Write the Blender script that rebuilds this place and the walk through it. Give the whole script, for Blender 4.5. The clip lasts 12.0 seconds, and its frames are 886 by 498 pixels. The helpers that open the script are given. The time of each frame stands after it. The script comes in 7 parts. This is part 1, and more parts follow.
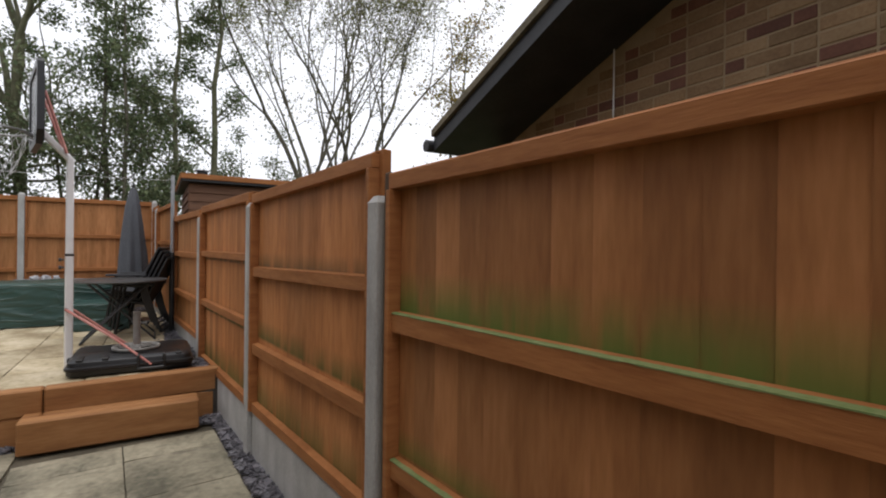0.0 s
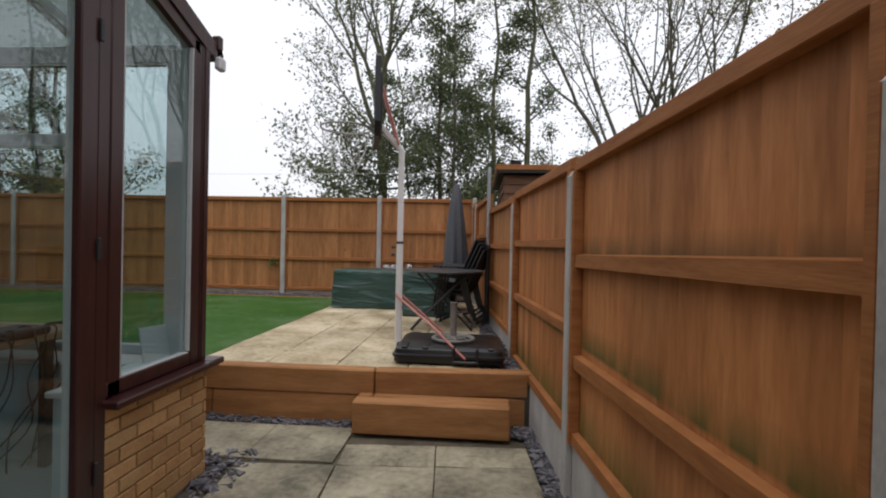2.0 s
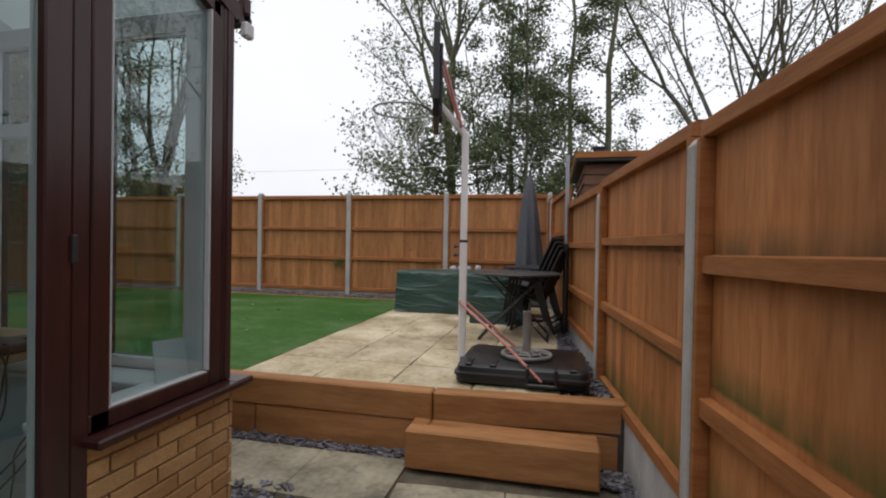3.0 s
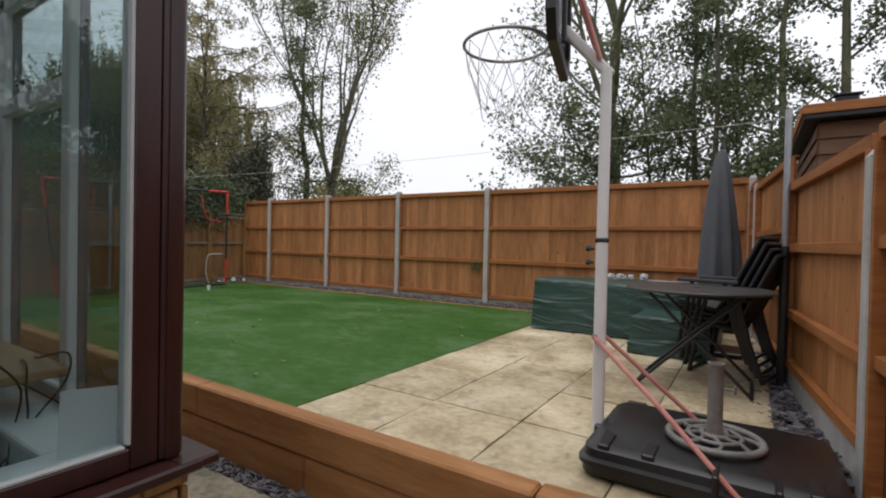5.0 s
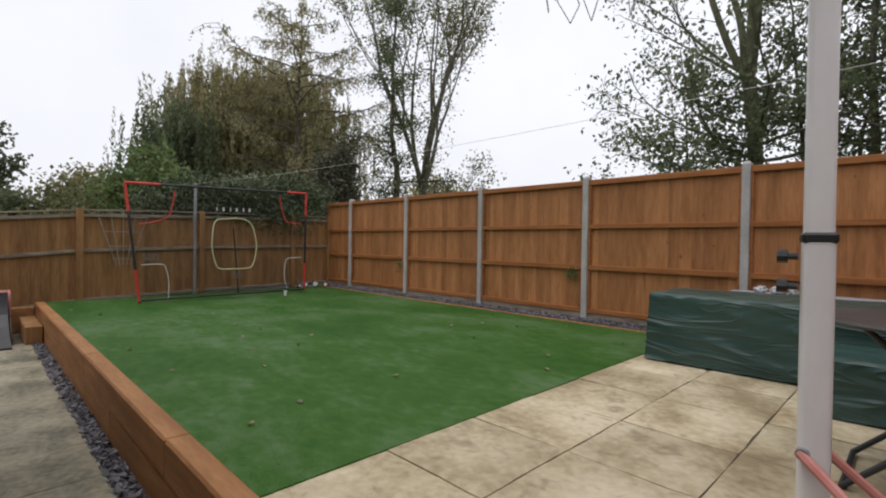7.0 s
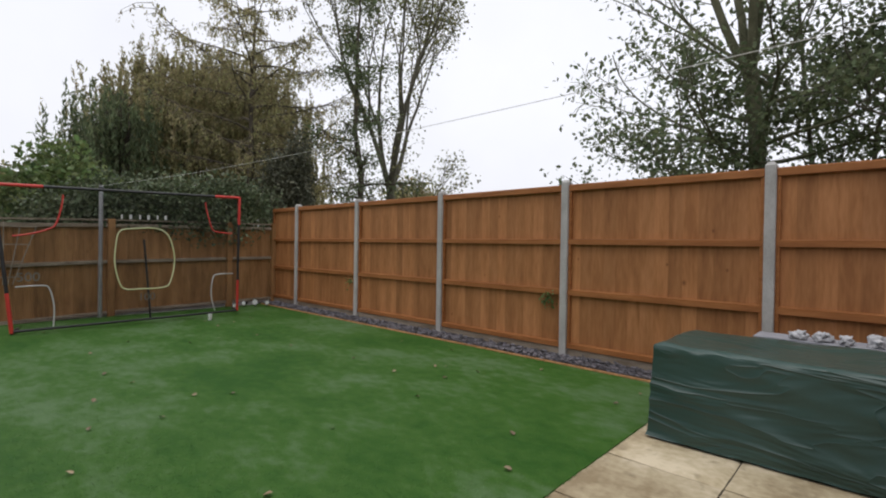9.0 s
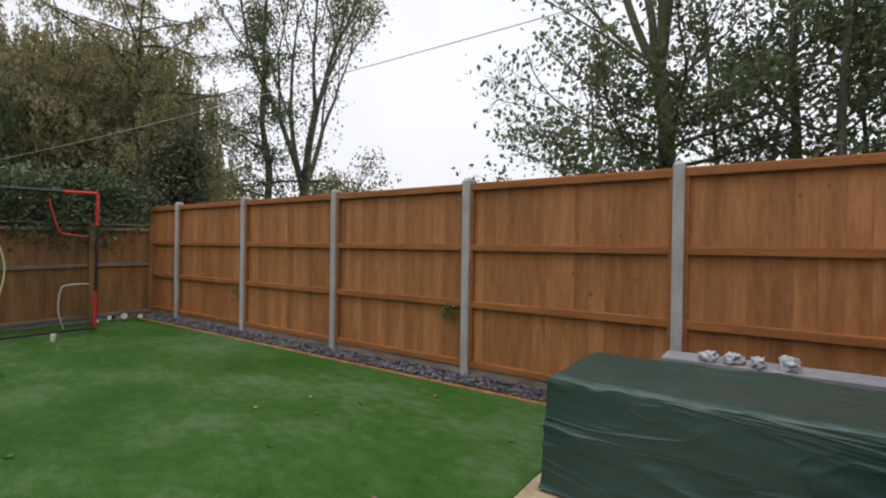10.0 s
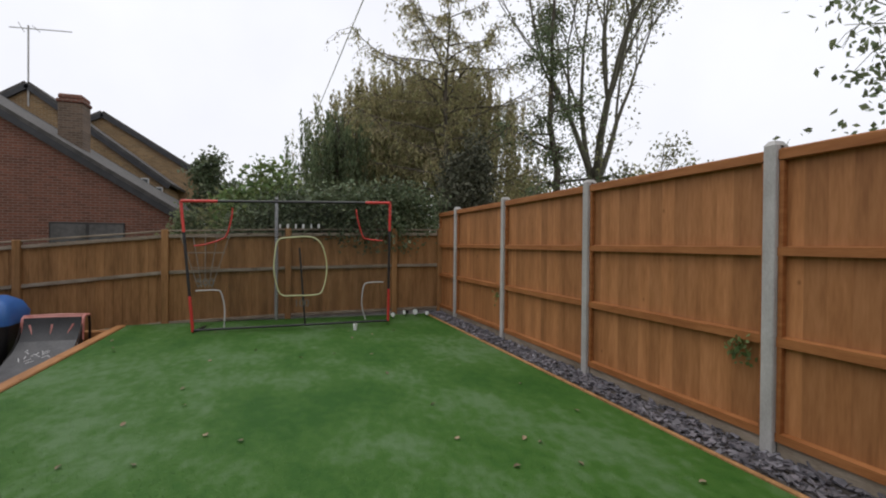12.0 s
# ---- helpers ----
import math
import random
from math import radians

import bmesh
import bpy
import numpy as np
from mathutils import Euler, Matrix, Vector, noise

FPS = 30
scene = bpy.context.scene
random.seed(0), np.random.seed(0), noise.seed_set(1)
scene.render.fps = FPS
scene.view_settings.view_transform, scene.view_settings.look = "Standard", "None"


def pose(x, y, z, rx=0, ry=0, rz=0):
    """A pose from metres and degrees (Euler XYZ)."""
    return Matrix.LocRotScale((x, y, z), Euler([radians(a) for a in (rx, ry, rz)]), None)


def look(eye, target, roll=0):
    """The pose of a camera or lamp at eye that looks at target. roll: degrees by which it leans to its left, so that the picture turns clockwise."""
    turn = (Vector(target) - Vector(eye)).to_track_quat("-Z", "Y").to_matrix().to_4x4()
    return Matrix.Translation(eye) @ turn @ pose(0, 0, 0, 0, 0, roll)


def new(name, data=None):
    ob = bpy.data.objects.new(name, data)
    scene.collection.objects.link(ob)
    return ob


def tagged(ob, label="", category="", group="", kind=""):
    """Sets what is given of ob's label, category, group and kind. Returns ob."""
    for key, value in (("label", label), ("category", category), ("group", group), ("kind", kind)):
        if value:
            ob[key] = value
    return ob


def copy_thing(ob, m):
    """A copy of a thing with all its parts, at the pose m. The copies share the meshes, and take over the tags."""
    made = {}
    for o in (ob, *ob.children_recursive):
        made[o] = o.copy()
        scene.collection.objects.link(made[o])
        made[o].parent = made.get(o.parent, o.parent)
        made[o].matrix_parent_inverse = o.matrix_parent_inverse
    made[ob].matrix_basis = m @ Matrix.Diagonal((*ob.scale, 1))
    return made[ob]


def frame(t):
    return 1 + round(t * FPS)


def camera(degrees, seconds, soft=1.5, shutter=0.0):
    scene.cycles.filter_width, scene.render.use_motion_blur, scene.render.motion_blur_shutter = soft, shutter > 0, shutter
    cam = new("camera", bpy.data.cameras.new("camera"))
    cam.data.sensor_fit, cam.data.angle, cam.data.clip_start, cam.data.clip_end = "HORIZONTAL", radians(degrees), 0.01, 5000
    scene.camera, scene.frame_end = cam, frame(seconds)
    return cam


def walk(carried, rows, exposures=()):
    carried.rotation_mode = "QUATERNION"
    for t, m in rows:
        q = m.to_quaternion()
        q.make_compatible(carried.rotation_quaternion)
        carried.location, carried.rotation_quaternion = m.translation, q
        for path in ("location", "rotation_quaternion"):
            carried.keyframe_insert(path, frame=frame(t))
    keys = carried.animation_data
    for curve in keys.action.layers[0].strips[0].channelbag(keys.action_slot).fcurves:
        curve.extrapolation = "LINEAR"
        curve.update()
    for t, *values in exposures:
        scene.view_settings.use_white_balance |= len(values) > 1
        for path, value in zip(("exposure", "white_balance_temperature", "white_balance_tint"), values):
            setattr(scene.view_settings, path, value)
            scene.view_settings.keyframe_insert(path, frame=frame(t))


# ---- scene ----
cam = camera(86.0, 12.0, soft=2.0)
PATH = [
    (0, (0.741, -0.119, 1.544), (1.773, 1.594, 1.541), 0.7),
    (0.5, (0.813, 0.04, 1.524), (1.553, 1.898, 1.518), 0.9),
    (1, (0.816, 0.311, 1.457), (1.312, 2.248, 1.451), 1.1),
    (1.5, (0.799, 0.578, 1.418), (0.988, 2.569, 1.412), 1.2),
    (2, (0.814, 0.887, 1.43), (0.659, 2.881, 1.413), 1.2),
    (2.5, (0.805, 1.203, 1.405), (0.474, 3.176, 1.386), 1.1),
    (3, (0.774, 1.521, 1.421), (0.321, 3.469, 1.398), 1.0),
    (5, (0.703, 2.83, 1.416), (-0.386, 4.508, 1.388), 1.2),
    (5.5, (0.636, 3.084, 1.407), (-0.612, 4.646, 1.379), 1.0),
    (6, (0.517, 3.339, 1.402), (-0.877, 4.772, 1.375), 1.2),
    (6.5, (0.371, 3.648, 1.391), (-1.047, 5.058, 1.364), 0.9),
    (8.5, (-0.234, 4.754, 1.6), (-1.657, 6.159, 1.578), 0.8),
    (9, (-0.418, 5.112, 1.614), (-1.779, 6.577, 1.598), 0.9),
    (9.5, (-0.496, 5.489, 1.65), (-1.652, 7.121, 1.638), 0.7),
    (10, (-0.53, 5.909, 1.68), (-1.671, 7.551, 1.669), 0.8),
    (10.5, (-0.639, 6.225, 1.681), (-1.777, 7.869, 1.684), 0.8),
    (11, (-0.708, 6.485, 1.681), (-2.1, 7.92, 1.684), 1.1),
    (11.5, (-0.77, 6.76, 1.677), (-2.469, 7.815, 1.676), 1.2),
    (12, (-0.866, 7.003, 1.694), (-2.76, 7.644, 1.676), 0.5),
]
walk(cam, [(t, look(eye, target, roll)) for t, eye, target, roll in PATH],
     [(0.0, 0.26), (0.5, 0.44), (1.0, 0.42), (1.6, 0.20), (2.0, 0.08), (2.4, 0.03), (3.2, 0.03), (5.0, 0.08), (6.0, 0.0), (12.0, 0.02)])

# ---- world and light ----
world = bpy.data.worlds.new("overcast_sky")
scene.world = world
world.use_nodes = True
wn, wl = world.node_tree.nodes, world.node_tree.links
wn.clear()
w_out = wn.new("ShaderNodeOutputWorld")
w_bg = wn.new("ShaderNodeBackground")
w_sky = wn.new("ShaderNodeTexSky")
w_sky.sky_type = "NISHITA"
w_sky.sun_disc = False
w_sky.sun_elevation, w_sky.sun_rotation = radians(76), radians(211)
w_sky.air_density, w_sky.dust_density, w_sky.ozone_density = 1.0, 6.0, 1.0
w_bg.inputs["Strength"].default_value = 0.12
w_mix = wn.new("ShaderNodeMix")
w_mix.data_type = "RGBA"
w_mix.inputs[0].default_value = 0.9
w_cloud = wn.new("ShaderNodeTexNoise")
w_cloud.inputs["Scale"].default_value = 1.6
w_cloud.inputs["Detail"].default_value = 5
w_ramp = wn.new("ShaderNodeMapRange")
w_ramp.inputs["From Min"].default_value, w_ramp.inputs["From Max"].default_value = 0.3, 0.7
w_ramp.inputs["To Min"].default_value, w_ramp.inputs["To Max"].default_value = 8.0, 9.6
w_tint = wn.new("ShaderNodeVectorMath")
w_tint.operation = "SCALE"
w_tint.inputs[0].default_value = (0.972, 0.98, 1.045)
wl.new(w_cloud.outputs["Fac"], w_ramp.inputs["Value"])
wl.new(w_ramp.outputs["Result"], w_tint.inputs["Scale"])
wl.new(w_sky.outputs["Color"], w_mix.inputs[6])
wl.new(w_tint.outputs["Vector"], w_mix.inputs[7])
wl.new(w_mix.outputs[2], w_bg.inputs["Color"])
wl.new(w_bg.outputs["Background"], w_out.inputs["Surface"])

sun_data = bpy.data.lights.new("sun", "SUN")
sun_data.energy, sun_data.angle, sun_data.color = 1.0, radians(50), (1.0, 0.97, 0.93)
sun = new("sun", sun_data)
sun.matrix_world = look((-6, 0, 24), (-3, 5, 0))

# ---- materials ----


def material(name, colours, rough=0.7, scale=6.0, stretch=(1, 1, 1), fine=60.0, bump=0.15, dist=0.004, metal=0.0,
             coords="Position", vary=0.0, spec=0.5, detail=6.0, fine_mix=0.35):
    """Two colours mixed by a broad and a fine noise, with relief from the fine one; vary: brightness from piece to piece."""
    m = bpy.data.materials.new(name)
    m.use_nodes = True
    n, l = m.node_tree.nodes, m.node_tree.links
    b = n["Principled BSDF"]
    b.inputs["Roughness"].default_value, b.inputs["Metallic"].default_value = rough, metal
    b.inputs["Specular IOR Level"].default_value = spec
    if coords == "Position":
        src = n.new("ShaderNodeNewGeometry").outputs["Position"]
    else:
        src = n.new("ShaderNodeTexCoord").outputs["Object"]
    mp = n.new("ShaderNodeMapping")
    mp.inputs["Scale"].default_value = stretch
    l.new(src, mp.inputs["Vector"])
    vec = mp.outputs["Vector"]
    info = n.new("ShaderNodeObjectInfo")
    if coords == "Object":
        add = n.new("ShaderNodeVectorMath")
        add.operation = "MULTIPLY_ADD"
        comb = n.new("ShaderNodeCombineXYZ")
        for k in range(3):
            l.new(info.outputs["Random"], comb.inputs[k])
        add.inputs[1].default_value = (37.0, 61.0, 23.0)
        l.new(comb.outputs[0], add.inputs[0])
        l.new(vec, add.inputs[2])
        vec = add.outputs[0]
    n1 = n.new("ShaderNodeTexNoise")
    n1.inputs["Scale"].default_value, n1.inputs["Detail"].default_value = scale, detail
    n2 = n.new("ShaderNodeTexNoise")
    n2.inputs["Scale"].default_value, n2.inputs["Detail"].default_value = fine, 4
    l.new(vec, n1.inputs["Vector"])
    l.new(vec, n2.inputs["Vector"])
    mixf = n.new("ShaderNodeMix")
    mixf.inputs[0].default_value = fine_mix
    l.new(n1.outputs["Fac"], mixf.inputs[2])
    l.new(n2.outputs["Fac"], mixf.inputs[3])
    ramp = n.new("ShaderNodeValToRGB")
    ramp.color_ramp.elements[0].position, ramp.color_ramp.elements[1].position = 0.36, 0.64
    ramp.color_ramp.elements[0].color = (*colours[0], 1)
    ramp.color_ramp.elements[1].color = (*colours[-1], 1)
    if len(colours) == 3:
        e = ramp.color_ramp.elements.new(0.5)
        e.color = (*colours[1], 1)
    l.new(mixf.outputs[0], ramp.inputs["Fac"])
    col = ramp.outputs["Color"]
    if vary:
        hsv = n.new("ShaderNodeHueSaturation")
        mr = n.new("ShaderNodeMapRange")
        mr.inputs["To Min"].default_value, mr.inputs["To Max"].default_value = 1 - vary, 1 + vary
        l.new(info.outputs["Random"], mr.inputs["Value"])
        l.new(mr.outputs["Result"], hsv.inputs["Value"])
        l.new(col, hsv.inputs["Color"])
        col = hsv.outputs["Color"]
    l.new(col, b.inputs["Base Color"])
    if bump:
        bp = n.new("ShaderNodeBump")
        bp.inputs["Strength"].default_value, bp.inputs["Distance"].default_value = bump, dist
        l.new(n2.outputs["Fac"], bp.inputs["Height"])
        l.new(bp.outputs["Normal"], b.inputs["Normal"])
    return m


def island_vary(m, amount, hue=0.0):
    """Brightness and hue from island to island, for a joined mass of small pieces."""
    n, l = m.node_tree.nodes, m.node_tree.links
    b = n["Principled BSDF"]
    old = b.inputs["Base Color"].links[0].from_socket
    geo = n.new("ShaderNodeNewGeometry")
    hsv = n.new("ShaderNodeHueSaturation")
    mr = n.new("ShaderNodeMapRange")
    mr.inputs["To Min"].default_value, mr.inputs["To Max"].default_value = 1 - amount, 1 + amount
    l.new(geo.outputs["Random Per Island"], mr.inputs["Value"])
    l.new(mr.outputs["Result"], hsv.inputs["Value"])
    if hue:
        mh = n.new("ShaderNodeMapRange")
        mh.inputs["To Min"].default_value, mh.inputs["To Max"].default_value = 0.5 - hue, 0.5 + hue
        mul = n.new("ShaderNodeMath")
        mul.operation = "MULTIPLY"
        mul.inputs[1].default_value = 7.31
        fr = n.new("ShaderNodeMath")
        fr.operation = "FRACT"
        l.new(geo.outputs["Random Per Island"], mul.inputs[0])
        l.new(mul.outputs[0], fr.inputs[0])
        l.new(fr.outputs[0], mh.inputs["Value"])
        l.new(mh.outputs["Result"], hsv.inputs["Hue"])
    l.new(old, hsv.inputs["Color"])
    l.new(hsv.outputs["Color"], b.inputs["Base Color"])
    return m


def translucent(m, amount=0.3):
    n, l = m.node_tree.nodes, m.node_tree.links
    b = n["Principled BSDF"]
    tr = n.new("ShaderNodeBsdfTranslucent")
    col = b.inputs["Base Color"].links[0].from_socket
    l.new(col, tr.inputs["Color"])
    mx = n.new("ShaderNodeMixShader")
    mx.inputs[0].default_value = amount
    l.new(b.outputs[0], mx.inputs[1])
    l.new(tr.outputs[0], mx.inputs[2])
    l.new(mx.outputs[0], n["Material Output"].inputs["Surface"])
    return m


def stain_band(m, centre, below, above, colour, amount, noise_scale=9.0):
    """A growth of algae along a line at a height of the piece, with a ragged upper edge."""
    n, l = m.node_tree.nodes, m.node_tree.links
    b = n["Principled BSDF"]
    old = b.inputs["Base Color"].links[0].from_socket
    tc = n.new("ShaderNodeNewGeometry")
    sep = n.new("ShaderNodeSeparateXYZ")
    l.new(tc.outputs["Position"], sep.inputs[0])
    mp = n.new("ShaderNodeMapping")
    mp.inputs["Scale"].default_value = (1, 1, 0.25)
    l.new(tc.outputs["Position"], mp.inputs["Vector"])
    nz = n.new("ShaderNodeTexNoise")
    nz.inputs["Scale"].default_value, nz.inputs["Detail"].default_value = noise_scale, 5
    l.new(mp.outputs["Vector"], nz.inputs["Vector"])
    up = n.new("ShaderNodeMapRange")
    up.inputs["From Min"].default_value, up.inputs["From Max"].default_value = centre, centre + above
    up.inputs["To Min"].default_value, up.inputs["To Max"].default_value = 1.0, 0.0
    l.new(sep.outputs["Z"], up.inputs["Value"])
    dn = n.new("ShaderNodeMapRange")
    dn.inputs["From Min"].default_value, dn.inputs["From Max"].default_value = centre - below, centre
    l.new(sep.outputs["Z"], dn.inputs["Value"])
    mul = n.new("ShaderNodeMath")
    mul.operation = "MULTIPLY"
    l.new(up.outputs[0], mul.inputs[0])
    l.new(dn.outputs[0], mul.inputs[1])
    nr = n.new("ShaderNodeMapRange")
    nr.inputs["From Min"].default_value, nr.inputs["From Max"].default_value = 0.25, 0.52
    nr.inputs["To Max"].default_value = amount
    l.new(nz.outputs["Fac"], nr.inputs["Value"])
    m2 = n.new("ShaderNodeMath")
    m2.operation = "MULTIPLY"
    l.new(mul.outputs[0], m2.inputs[0])
    l.new(nr.outputs[0], m2.inputs[1])
    mx = n.new("ShaderNodeMix")
    mx.data_type = "RGBA"
    l.new(m2.outputs[0], mx.inputs[0])
    l.new(old, mx.inputs[6])
    mx.inputs[7].default_value = (*colour, 1)
    l.new(mx.outputs[2], b.inputs["Base Color"])
    return m


def add_knots(m, scale=3.2, colour=(0.085, 0.03, 0.010)):
    """Dark knots here and there in boards."""
    n, l = m.node_tree.nodes, m.node_tree.links
    b = n["Principled BSDF"]
    old = b.inputs["Base Color"].links[0].from_socket
    geo = n.new("ShaderNodeNewGeometry")
    mp = n.new("ShaderNodeMapping")
    mp.inputs["Scale"].default_value = (1, 1, 0.75)
    l.new(geo.outputs["Position"], mp.inputs["Vector"])
    v = n.new("ShaderNodeTexVoronoi")
    v.inputs["Scale"].default_value = scale
    l.new(mp.outputs["Vector"], v.inputs["Vector"])
    mr = n.new("ShaderNodeMapRange")
    mr.inputs["From Min"].default_value, mr.inputs["From Max"].default_value = 0.018, 0.062
    mr.inputs["To Min"].default_value, mr.inputs["To Max"].default_value = 0.75, 0.0
    l.new(v.outputs["Distance"], mr.inputs["Value"])
    mx = n.new("ShaderNodeMix")
    mx.data_type = "RGBA"
    l.new(mr.outputs[0], mx.inputs[0])
    l.new(old, mx.inputs[6])
    mx.inputs[7].default_value = (*colour, 1)
    l.new(mx.outputs[2], b.inputs["Base Color"])
    return m


FENCE_A, FENCE_B, FENCE_C = (0.285, 0.120, 0.043), (0.380, 0.166, 0.062), (0.465, 0.212, 0.086)
GRAIN = (3.0, 3.0, 0.42)


def fence_wood(name, a=FENCE_A, b=FENCE_B, c=FENCE_C, vary=0.17):
    return add_knots(add_knots(material(name, (a, b, c), 0.62, 3.0, GRAIN, 18, 0.3, 0.003, coords="Object", vary=vary, spec=0.3), 2.3), 3.7, (0.15, 0.058, 0.021))


M_FENCE = fence_wood("stained_fence_wood")
M_FENCE_ALGAE = stain_band(fence_wood("stained_fence_wood_with_algae", (0.265, 0.108, 0.038), (0.345, 0.147, 0.053), (0.425, 0.188, 0.074)), 1.285, 0.02, 0.17, (0.105, 0.18, 0.035), 0.97, 9.0)
stain_band(M_FENCE_ALGAE, 0.72, 0.02, 0.10, (0.10, 0.16, 0.03), 0.6)
M_FENCE_ALGAE2 = stain_band(fence_wood("stained_fence_wood_with_damp_foot", (0.33, 0.125, 0.040), (0.45, 0.180, 0.061), (0.54, 0.232, 0.088)), 0.885, 0.02, 0.13, (0.075, 0.095, 0.022), 0.85)
stain_band(M_FENCE_ALGAE2, 1.402, 0.01, 0.10, (0.12, 0.085, 0.035), 0.8)
stain_band(M_FENCE_ALGAE2, 0.40, 0.02, 0.22, (0.085, 0.11, 0.025), 0.8)
M_RAIL = material("stained_rail_wood", ((0.26, 0.095, 0.028), (0.38, 0.155, 0.052)), 0.65, 3.0, (1.0, 1.0, 9), 16, 0.3, 0.003, spec=0.3)
M_ALGAE = material("green_algae", ((0.12, 0.165, 0.050), (0.20, 0.23, 0.095)), 0.9, 9.0, (1, 1, 1), 70, 0.4, 0.003)
M_OLDWOOD = add_knots(material("weathered_fence_wood", ((0.215, 0.110, 0.042), (0.31, 0.160, 0.064), (0.39, 0.208, 0.088)), 0.75, 3.0, GRAIN, 14, 0.35, 0.003, vary=0.12, spec=0.3))
M_PALERAIL = material("pale_weathered_rail", ((0.19, 0.145, 0.10), (0.36, 0.30, 0.23)), 0.85, 4.0, (1, 1, 5), 30, 0.3, 0.003)
# a darker brown than the old fence wood, for the batten by the post
M_DARKWOOD = material("dark_brown_timber", ((0.055, 0.030, 0.015), (0.11, 0.06, 0.03)), 0.8, 3.0, GRAIN, 14, 0.35, 0.003)
M_CONCRETE = material("pale_concrete", ((0.34, 0.33, 0.315), (0.48, 0.47, 0.455)), 0.9, 7.0, (1, 1, 0.5), 90, 0.35, 0.003, vary=0.06)
M_SLEEPER = add_knots(material("stained_sleeper_wood", ((0.255, 0.112, 0.040), (0.325, 0.150, 0.055), (0.395, 0.192, 0.077)), 0.65, 2.2, (0.8, 5, 6), 12, 0.3, 0.004, vary=0.06, spec=0.3), 2.5)
M_SLATE = island_vary(material("plum_slate", ((0.074, 0.070, 0.082), (0.175, 0.166, 0.182)), 0.6, 8.0, (1, 1, 1), 60, 0.3, 0.003), 0.45, 0.03)
M_SOIL = material("dark_soil", ((0.03, 0.025, 0.022), (0.07, 0.06, 0.05)), 0.95, 6.0, (1, 1, 1), 80, 0.5, 0.01)
M_GROUND = material("rough_grass_ground", ((0.05, 0.06, 0.02), (0.10, 0.11, 0.04)), 0.95, 1.5, (1, 1, 1), 30, 0.6, 0.03)


def slab_material(name, base, dark, light):
    m = material(name, (dark, base, light), 0.85, 2.2, (1, 1, 1), 22, 0.45, 0.006, vary=0.10, detail=9.0, fine_mix=0.3)
    n, l = m.node_tree.nodes, m.node_tree.links
    b = n["Principled BSDF"]
    old = b.inputs["Base Color"].links[0].from_socket
    geo = n.new("ShaderNodeNewGeometry")
    nz = n.new("ShaderNodeTexNoise")
    nz.inputs["Scale"].default_value, nz.inputs["Detail"].default_value, nz.inputs["Distortion"].default_value = 8.0, 10, 0.8
    l.new(geo.outputs["Position"], nz.inputs["Vector"])
    mr = n.new("ShaderNodeMapRange")
    mr.inputs["From Min"].default_value, mr.inputs["From Max"].default_value = 0.56, 0.72
    mr.inputs["To Max"].default_value = 0.55
    l.new(nz.outputs["Fac"], mr.inputs["Value"])
    mx = n.new("ShaderNodeMix")
    mx.data_type = "RGBA"
    l.new(mr.outputs[0], mx.inputs[0])
    l.new(old, mx.inputs[6])
    mx.inputs[7].default_value = (dark[0] * 0.6, dark[1] * 0.6, dark[2] * 0.6, 1)
    l.new(mx.outputs[2], b.inputs["Base Color"])
    return m


M_SLAB = slab_material("buff_riven_slab", (0.44, 0.365, 0.235), (0.28, 0.215, 0.125), (0.59, 0.505, 0.36))
M_SLAB_LOW = slab_material("weathered_buff_slab", (0.265, 0.238, 0.170), (0.125, 0.115, 0.080), (0.385, 0.345, 0.250))
M_JOINT = material("dark_slab_joint", ((0.06, 0.05, 0.035), (0.13, 0.11, 0.075)), 0.95, 9.0, (1, 1, 1), 80, 0.4, 0.004)
# palest tone, in random patches, paints in the sheen of the brushed pile
M_TURF = material("artificial_turf", ((0.022, 0.084, 0.008), (0.042, 0.112, 0.016), (0.084, 0.155, 0.060)), 0.7, 1.25, (0.75, 1.15, 1), 11, 0.1, 0.003, detail=3.0, fine_mix=0.36, spec=0.2)
M_BLADE = island_vary(material("turf_blades", ((0.024, 0.095, 0.008), (0.046, 0.126, 0.016), (0.090, 0.166, 0.064)), 0.6, 1.25, (0.75, 1.15, 1), 11, 0, spec=0.25, detail=3.0, fine_mix=0.36), 0.10, 0.008)
M_BROWN = material("rosewood_window_frame", ((0.030, 0.010, 0.0095), (0.056, 0.017, 0.015)), 0.32, 3.0, (6, 6, 0.6), 18, 0.08, 0.001)
M_WHITE = material("white_upvc", ((0.72, 0.74, 0.75), (0.80, 0.81, 0.82)), 0.35, 2.0, (1, 1, 1), 30, 0.03, 0.001)
M_WALLPAINT = material("pale_blue_plaster", ((0.50, 0.60, 0.64), (0.56, 0.66, 0.70)), 0.8, 2.0, (1, 1, 1), 40, 0.1, 0.002)
M_BRICK = material("yellow_multi_brick", ((0.36, 0.19, 0.080), (0.46, 0.265, 0.115), (0.53, 0.34, 0.16)), 0.85, 3.0, (1, 1, 1), 60, 0.4, 0.004, coords="Object", vary=0.14)
M_BRICK_OLD = material("mixed_stock_brick", ((0.20, 0.120, 0.060), (0.265, 0.170, 0.090), (0.315, 0.215, 0.120)), 0.85, 3.0, (1, 1, 1), 60, 0.4, 0.004, coords="Object", vary=0.2)
M_BRICK_RED = material("purple_red_brick", ((0.12, 0.052, 0.036), (0.18, 0.080, 0.052)), 0.85, 4.0, (1, 1, 1), 60, 0.4, 0.004, coords="Object", vary=0.2)
M_MORTAR = material("grey_mortar", ((0.36, 0.31, 0.24), (0.46, 0.41, 0.33)), 0.95, 8.0, (1, 1, 1), 90, 0.3, 0.003)
